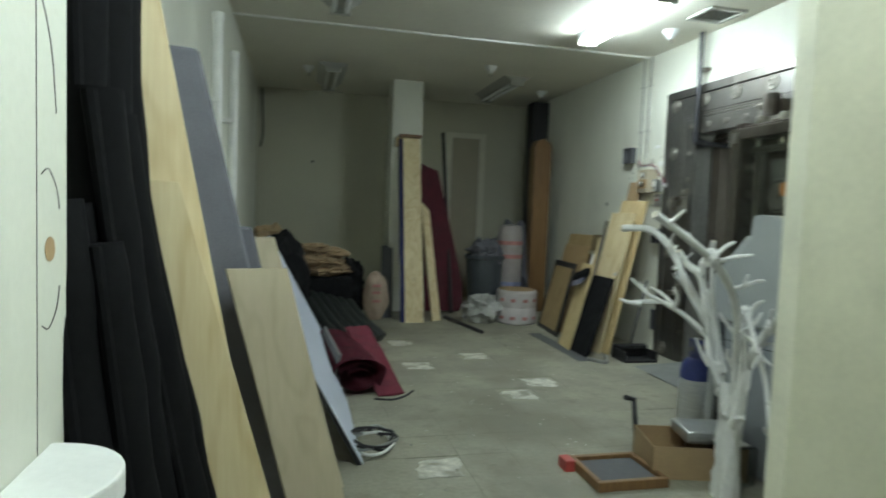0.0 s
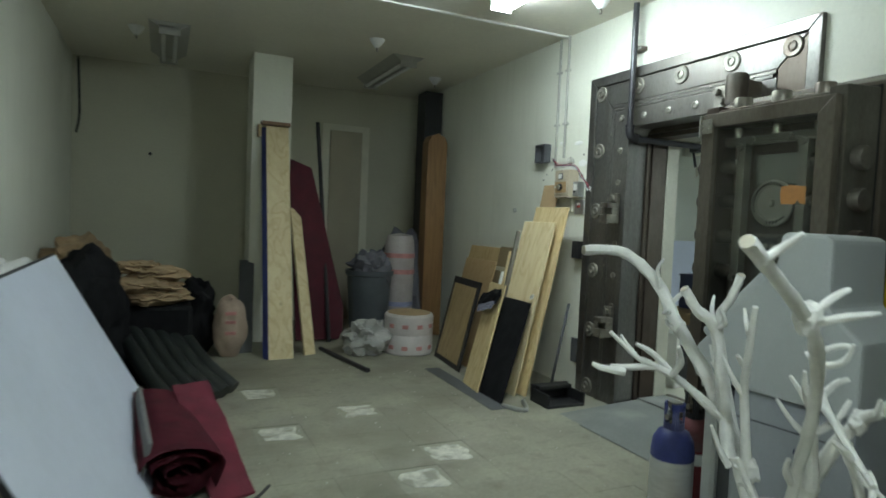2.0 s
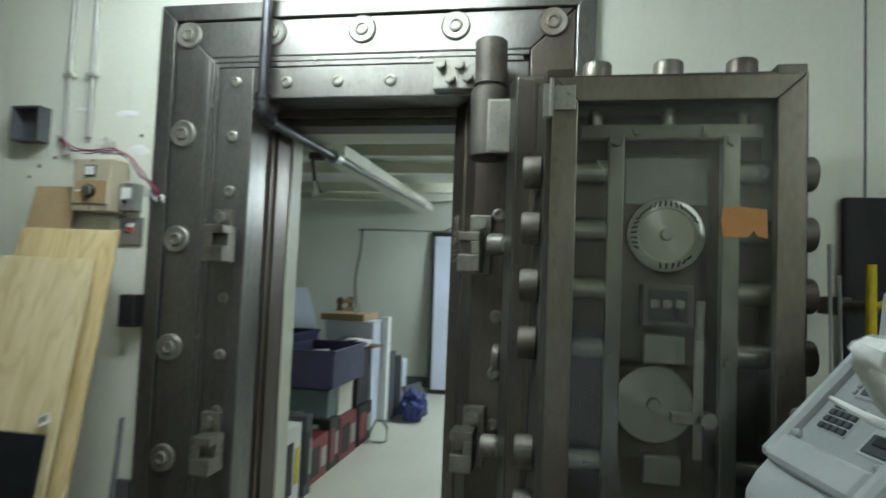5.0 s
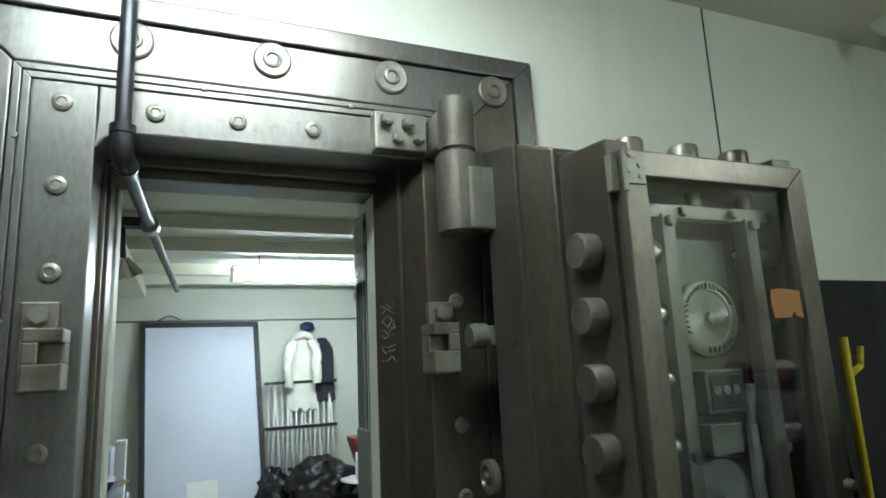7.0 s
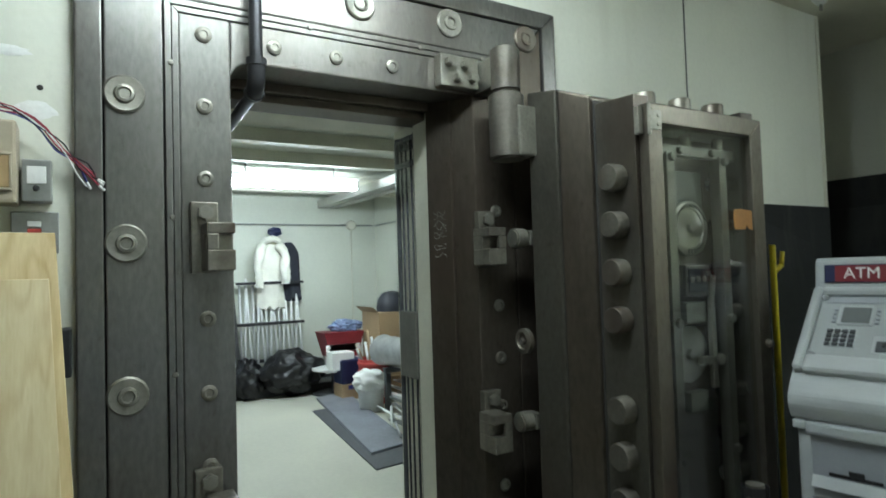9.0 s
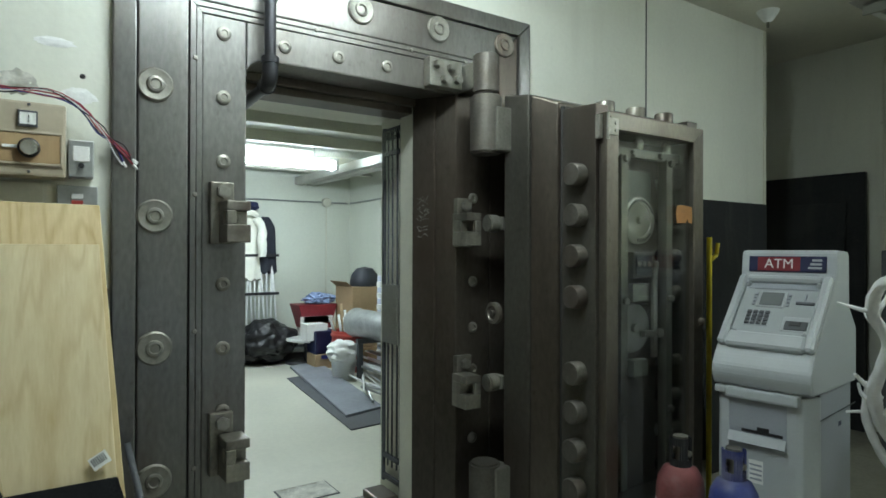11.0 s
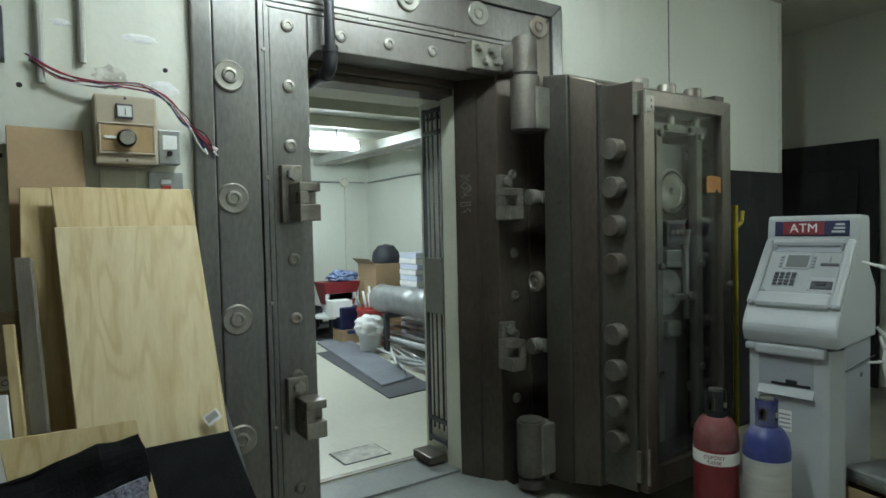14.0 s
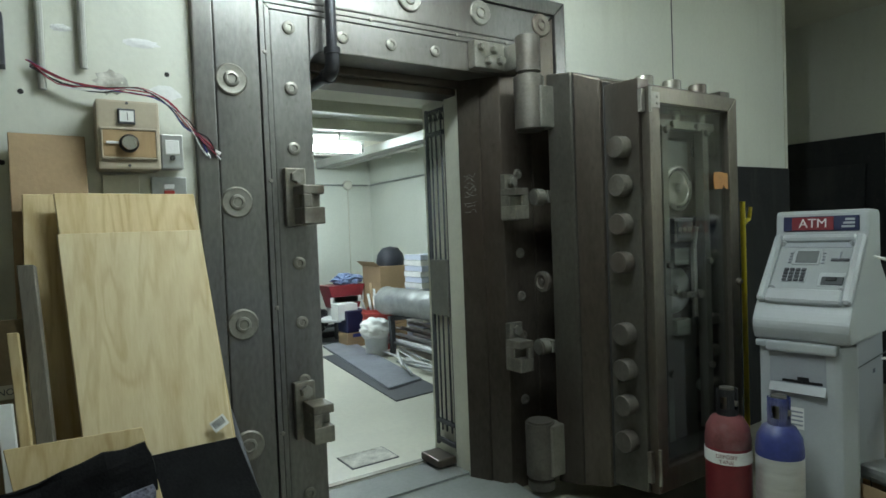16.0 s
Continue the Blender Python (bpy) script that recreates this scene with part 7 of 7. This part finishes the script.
# boxes in rows on the other side
row = [(4.50, 5.27, 0.24, 0.44, WHITE_PAPER, "white printed carton with red and yellow marks"), (4.78, 5.26, 0.10, 0.46, DARK_GREY, "dark grey slim case standing on end"),
       (4.92, 5.30, 0.34, 0.27, RED_PAINT, "dark red carton with black panels"), (5.28, 5.30, 0.18, 0.33, BLACK_PAINT, "black carton"), (5.48, 5.30, 0.36, 0.30, RED_PAINT, "dark red carton with black panels"),
       (5.88, 5.30, 0.34, 0.30, BLACK_PAINT, "black box with a red edge")]
for x, y, w, h, mat, label in row:
    b_ = thing("carton", (x, y, VF), label + " in a row", "box", "row of cartons")
    part("body", box((x, y, VF), (x + w, y + 0.42, VF + h), 0.006), mat, b_)
    part("front_panel", box((x + w * 0.12, y - 0.003, VF + h * 0.15), (x + w * 0.55, y + 0.001, VF + h * 0.8)), BLACK_PAINT if mat is not BLACK_PAINT else RED_PAINT, b_)
    part("front_panel", box((x + w * 0.65, y - 0.003, VF + h * 0.25), (x + w * 0.9, y + 0.001, VF + h * 0.7)), YELLOW if mat is WHITE_PAPER else GALVANISED, b_)
for x, y, z, w, d, h, mat, label in ((4.95, 5.42, VF + 0.275, 0.30, 0.30, 0.05, GALVANISED, "flat metal tray of papers"), (5.30, 5.33, VF + 0.335, 0.17, 0.36, 0.18, material("teal_case", (0.12, 0.17, 0.17), 0.5), "grey-green file case"),
                                  (5.50, 5.33, VF + 0.305, 0.30, 0.33, 0.24, CREAM, "cream file box"), (5.88, 5.32, VF + 0.305, 0.30, 0.36, 0.42, BLACK_PAINT, "black crate of bottles")):
    solid("file_box", box((x, y, z), (x + w, y + d, z + h), 0.006), mat, label + " stacked on cartons", "box")
for k in range(6):
    solid("loose_papers", moved(box((-0.12, -0.09, 0), (0.12, 0.09, 0.004), 0.001), pose(5.08 + 0.03 * k, 5.50 + 0.012 * k, VF + 0.33 + 0.006 * k, 8 if k == 5 else 0, 0, 20 * k)), WHITE_PAPER, "loose white sheets of paper on a tray", "paper", "loose papers")
solid("stack_base", box((5.12, 5.74, VF), (5.98, 6.2, VF + 0.52), 0.008), CARDBOARD, "large brown carton behind the row", "box")


def tote(name, lo, hi, mat, label):
    t = thing(name, ((lo[0] + hi[0]) / 2, lo[1], lo[2]), label, "tote box")
    (x0, y0, z0), (x1, y1, z1) = lo, hi
    part("base", box((x0 + 0.02, y0 + 0.02, z0), (x1 - 0.02, y1 - 0.02, z0 + 0.012)), mat, t)
    for name_, c, a in (("front", (x0, y0, z0), (x1 - x0, 0, 0)), ("back", (x0, y1 - 0.012, z0), (x1 - x0, 0, 0))):
        part(name_, slab(c, a, (0, 0, z1 - z0), (0, 0.012, 0), 0.002), mat, t)
    for name_, c in (("end", (x0, y0 + 0.0125, z0)), ("end", (x1 - 0.012, y0 + 0.0125, z0))):
        part(name_, slab(c, (0, y1 - y0 - 0.025, 0), (0, 0, z1 - z0), (0.012, 0, 0), 0.002), mat, t)
    for c, a, d in (((x0 - 0.012, y0 - 0.012, z1 - 0.02), (x1 - x0 + 0.024, 0, 0), (0, 0.012, 0)), ((x0 - 0.012, y0, z1 - 0.02), (0, y1 - y0, 0), (0.012, 0, 0)), ((x1, y0, z1 - 0.02), (0, y1 - y0, 0), (0.012, 0, 0))):
        part("rim", slab(c, a, (0, 0, 0.02), d, 0.002), mat, t)
    return t


PURPLE = material("dark_purple_plastic", (0.035, 0.032, 0.08), 0.4, 0, 0.15, 8, 60, 0.06)
tote("tote_box", (5.15, 5.25, VF + 0.555), (5.80, 5.66, VF + 0.80), PURPLE, "dark purple plastic tote box on stacked cartons")
tote("tote_box", (5.35, 5.70, VF + 0.525), (6.0, 6.1, VF + 0.86), BLUE_DARK, "dark blue plastic tote box behind another")
tall = thing("printer_box", (6.4, 5.35, VF), "pale grey cabinet with a white edge panel", "cabinet")
part("body", box((6.26, 5.33, VF), (6.62, 5.75, VF + 0.92), 0.008), WHITEBOARD, tall)
part("edge_panel", box((6.50, 5.27, VF), (6.60, 5.329, VF + 0.95), 0.004), WHITE_PAPER, tall)
solid("cardboard_tray", box((6.22, 5.40, VF + 0.922), (6.62, 5.78, VF + 0.98), 0.01), CARDBOARD, "shallow cardboard tray on a cabinet", "tray")
solid("glass_jar", lathe([(0, 0), (0.06, 0), (0.065, 0.02), (0.065, 0.11), (0.045, 0.14), (0.045, 0.16), (0, 0.16)], (6.12, 5.20, VF), seg=20), CLEAR, "clear glass jar on the vault floor", "jar")
solid("blue_bag", lumpy(blob((6.92, 5.12, VF + 0.12), (0.15, 0.12, 0.14), 0.3, 5, 1.0), 0.02, 14), BLUE_PAINT, "crumpled bright blue bag on the floor", "bag")
solid("grey_offcut", leaning((7.02, 5.16, VF), (7.34, 5.06, VF), (7.06, 5.25, VF + 0.28), 0.02), DARK_GREY, "small dark grey panel leaning on cartons", "board")
for k in range(3):
    solid("dark_case", box((6.75 + 0.22 * k, 5.30, VF), (6.94 + 0.22 * k, 5.7, VF + 0.62 - 0.06 * k), 0.008), (DARK_GREY, BLACK_PAINT, WHITEBOARD)[k], "upright case in the row by the wall", "case", "row of cases")
for k in range(5):
    solid("paper_roll", rod((6.80 + 0.07 * k, 5.42, VF + 0.5), (6.82 + 0.07 * k, 5.45, VF + 0.80 + 0.03 * (k % 2)), 0.022, 12), WHITE_PAPER, "white rolled paper standing in a case", "roll", "paper rolls")
board("laminate_sheet", (7.2, 6.75, VF), (8.5, 6.55, VF), (7.45, 7.15, 1.2), 0.03, WHITEBOARD, "large pale grey panel leaning in the vault corner", "panel")
board("laminate_sheet", (5.4, 6.65, VF), (6.9, 6.6, VF), (5.45, 7.1, 1.22), 0.03, WHITEBOARD, "large pale grey panel leaning on the vault wall", "panel")
solid("work_stool", joined(*[box((7.9 + 0.35 * k, 6.2, VF), (7.95 + 0.35 * k, 6.25, 1.12), 0.004) for k in range(2)], box((7.9, 6.19, 0.95), (8.3, 6.26, 1.0), 0.004), box((7.9, 6.19, 1.05), (8.3, 6.26, 1.10), 0.004)), TAN_WOOD, "pale wooden stand at the back of the vault", "stand")
clamp = thing("clamp_lamp", (4.45, 5.22, 1.78), "clamp lamp with a bright metal reflector", "lamp")
part("reflector", lathe([(0.014, 0.0), (0.02, 0.014), (0.036, 0.045), (0.046, 0.068), (0.044, 0.068), (0.033, 0.042), (0.013, 0.01)], (4.47, 5.15, 1.84), (0.35, -0.3, -0.9), 24), STEEL_POLISHED, clamp)
part("arm", rod((4.46, 5.155, 1.84), (4.43, 5.16, 1.96), 0.010, 10), BLACK_PAINT, clamp)
part("clip", box((4.40, 5.10, 1.95), (4.46, 5.17, 1.985), 0.004), BLACK_PAINT, clamp)
solid("vault_cord", pipe([(8.66, 6.25, 1.95), (8.64, 6.25, 1.7), (8.62, 6.3, 1.3), (8.66, 6.28, 1.0)], 0.010, 8), BLACK_PAINT, "black cord hanging on the vault wall", "cable")

# odds and ends heaped on the cartons and round the tote boxes
orng = random.Random(29)
for k in range(26):
    x, y = orng.uniform(4.95, 6.25), orng.uniform(5.33, 5.52)
    low = VF + (0.332 if x < 5.28 else 0.52 if x < 5.47 else 0.55 if x < 5.80 else 0.73 if x < 6.2 else 0.985) + 0.006 * (k % 4)
    if 5.12 < x < 5.84:
        low, x, y = VF + 0.575 + 0.03 * (k % 5), orng.uniform(5.28, 5.66), orng.uniform(5.40, 5.54)
    w, d, h = orng.uniform(0.06, 0.13), orng.uniform(0.05, 0.11), orng.choice((0.012, 0.02, 0.05, 0.09))
    m = pose(x, y, low, orng.uniform(-6, 6), orng.uniform(-6, 6), orng.uniform(0, 180))
    name_, mat, words = orng.choice((("book", BROWN_BOARD, "worn brown book lying in the clutter"), ("paper_pad", WHITE_PAPER, "white paper pad lying in the clutter"),
                                     ("small_box", DARK_GREY, "small dark box lying in the clutter"), ("folder", ENAMEL, "grey-green folder lying in the clutter"),
                                     ("small_box", RED_PAINT, "small dark red box lying in the clutter"), ("bottle", CLEAR, "clear plastic bottle lying in the clutter")))
    shape = rod((-w * 0.8, 0, 0.03), (w * 0.8, 0, 0.03), 0.03, 12, bevel=0.008) if name_ == "bottle" else box((-w, -d, 0), (w, d, h), 0.003)
    solid(name_, moved(shape, m), mat, words, name_.replace("_", " "), "clutter on the cartons")

# ---- floor of the outer room: old tiles, some lost ----
trng = random.Random(17)
PITCH = 0.290
tile_mesh = mesh_of(box((-PITCH / 2 + 0.0005, -PITCH / 2 + 0.0005, -0.01), (PITCH / 2 - 0.0005, PITCH / 2 - 0.0005, 0.0035)), "tile", TILE)
LOST = {(0, 0), (3, -2), (2, -3), (2, 1), (0, 3), (-1, -7)}
floor_ob = bpy.data.objects["floor"]
for a in range(-3, 7):
    for b in range(-10, 8):
        x, y = 1.375 + PITCH * a, 5.335 + PITCH * b
        if (a, b) in LOST:
            n, ring = 34, []
            seed_ = trng.uniform(0, 50)
            for i in range(n):
                ca, sa = math.cos(2 * math.pi * i / n), math.sin(2 * math.pi * i / n)
                reach = 0.135 / max(abs(ca), abs(sa)) * (0.86 + 0.30 * noise.noise(Vector((ca * 1.6 + seed_, sa * 1.6, 0.5)))) * trng.uniform(0.93, 1.0)
                ring.append((max(-0.141, min(0.141, reach * ca)), max(-0.141, min(0.141, reach * sa))))
            tagged(part("mortar_patch", moved(prism(ring, 0.0, 0.0022, "z"), Matrix.Translation((x, y, 0.0003))), TILE_MARK), "pale patch of bare mortar where a floor tile is gone", "mortar", "bare floor patches")
        else:
            lift = trng.uniform(-0.0006, 0.0006)
            part("tile", tile_mesh, None, floor_ob, place=Matrix.Translation((x, y, lift)))
crumb = bmesh.new()
crng = random.Random(33)
for k in range(420):
    x, y = crng.uniform(0.9, 3.3), crng.uniform(3.0, 6.9)
    s = crng.uniform(0.003, 0.010)
    m = pose(x, y, s * 0.4, crng.uniform(0, 360), crng.uniform(0, 360), 0)
    vs = [crumb.verts.new(m @ Vector(c)) for c in ((s, 0, 0), (-s, 0.3 * s, 0), (0, s, 0.2 * s), (0, 0, s))]
    for f in ((0, 1, 2), (0, 1, 3), (1, 2, 3), (0, 2, 3)):
        crumb.faces.new([vs[i] for i in f])
tagged(part("floor_debris", crumb, TILE_MARK), "crumbs of mortar and grit on the concrete", "debris", "", "stuff")
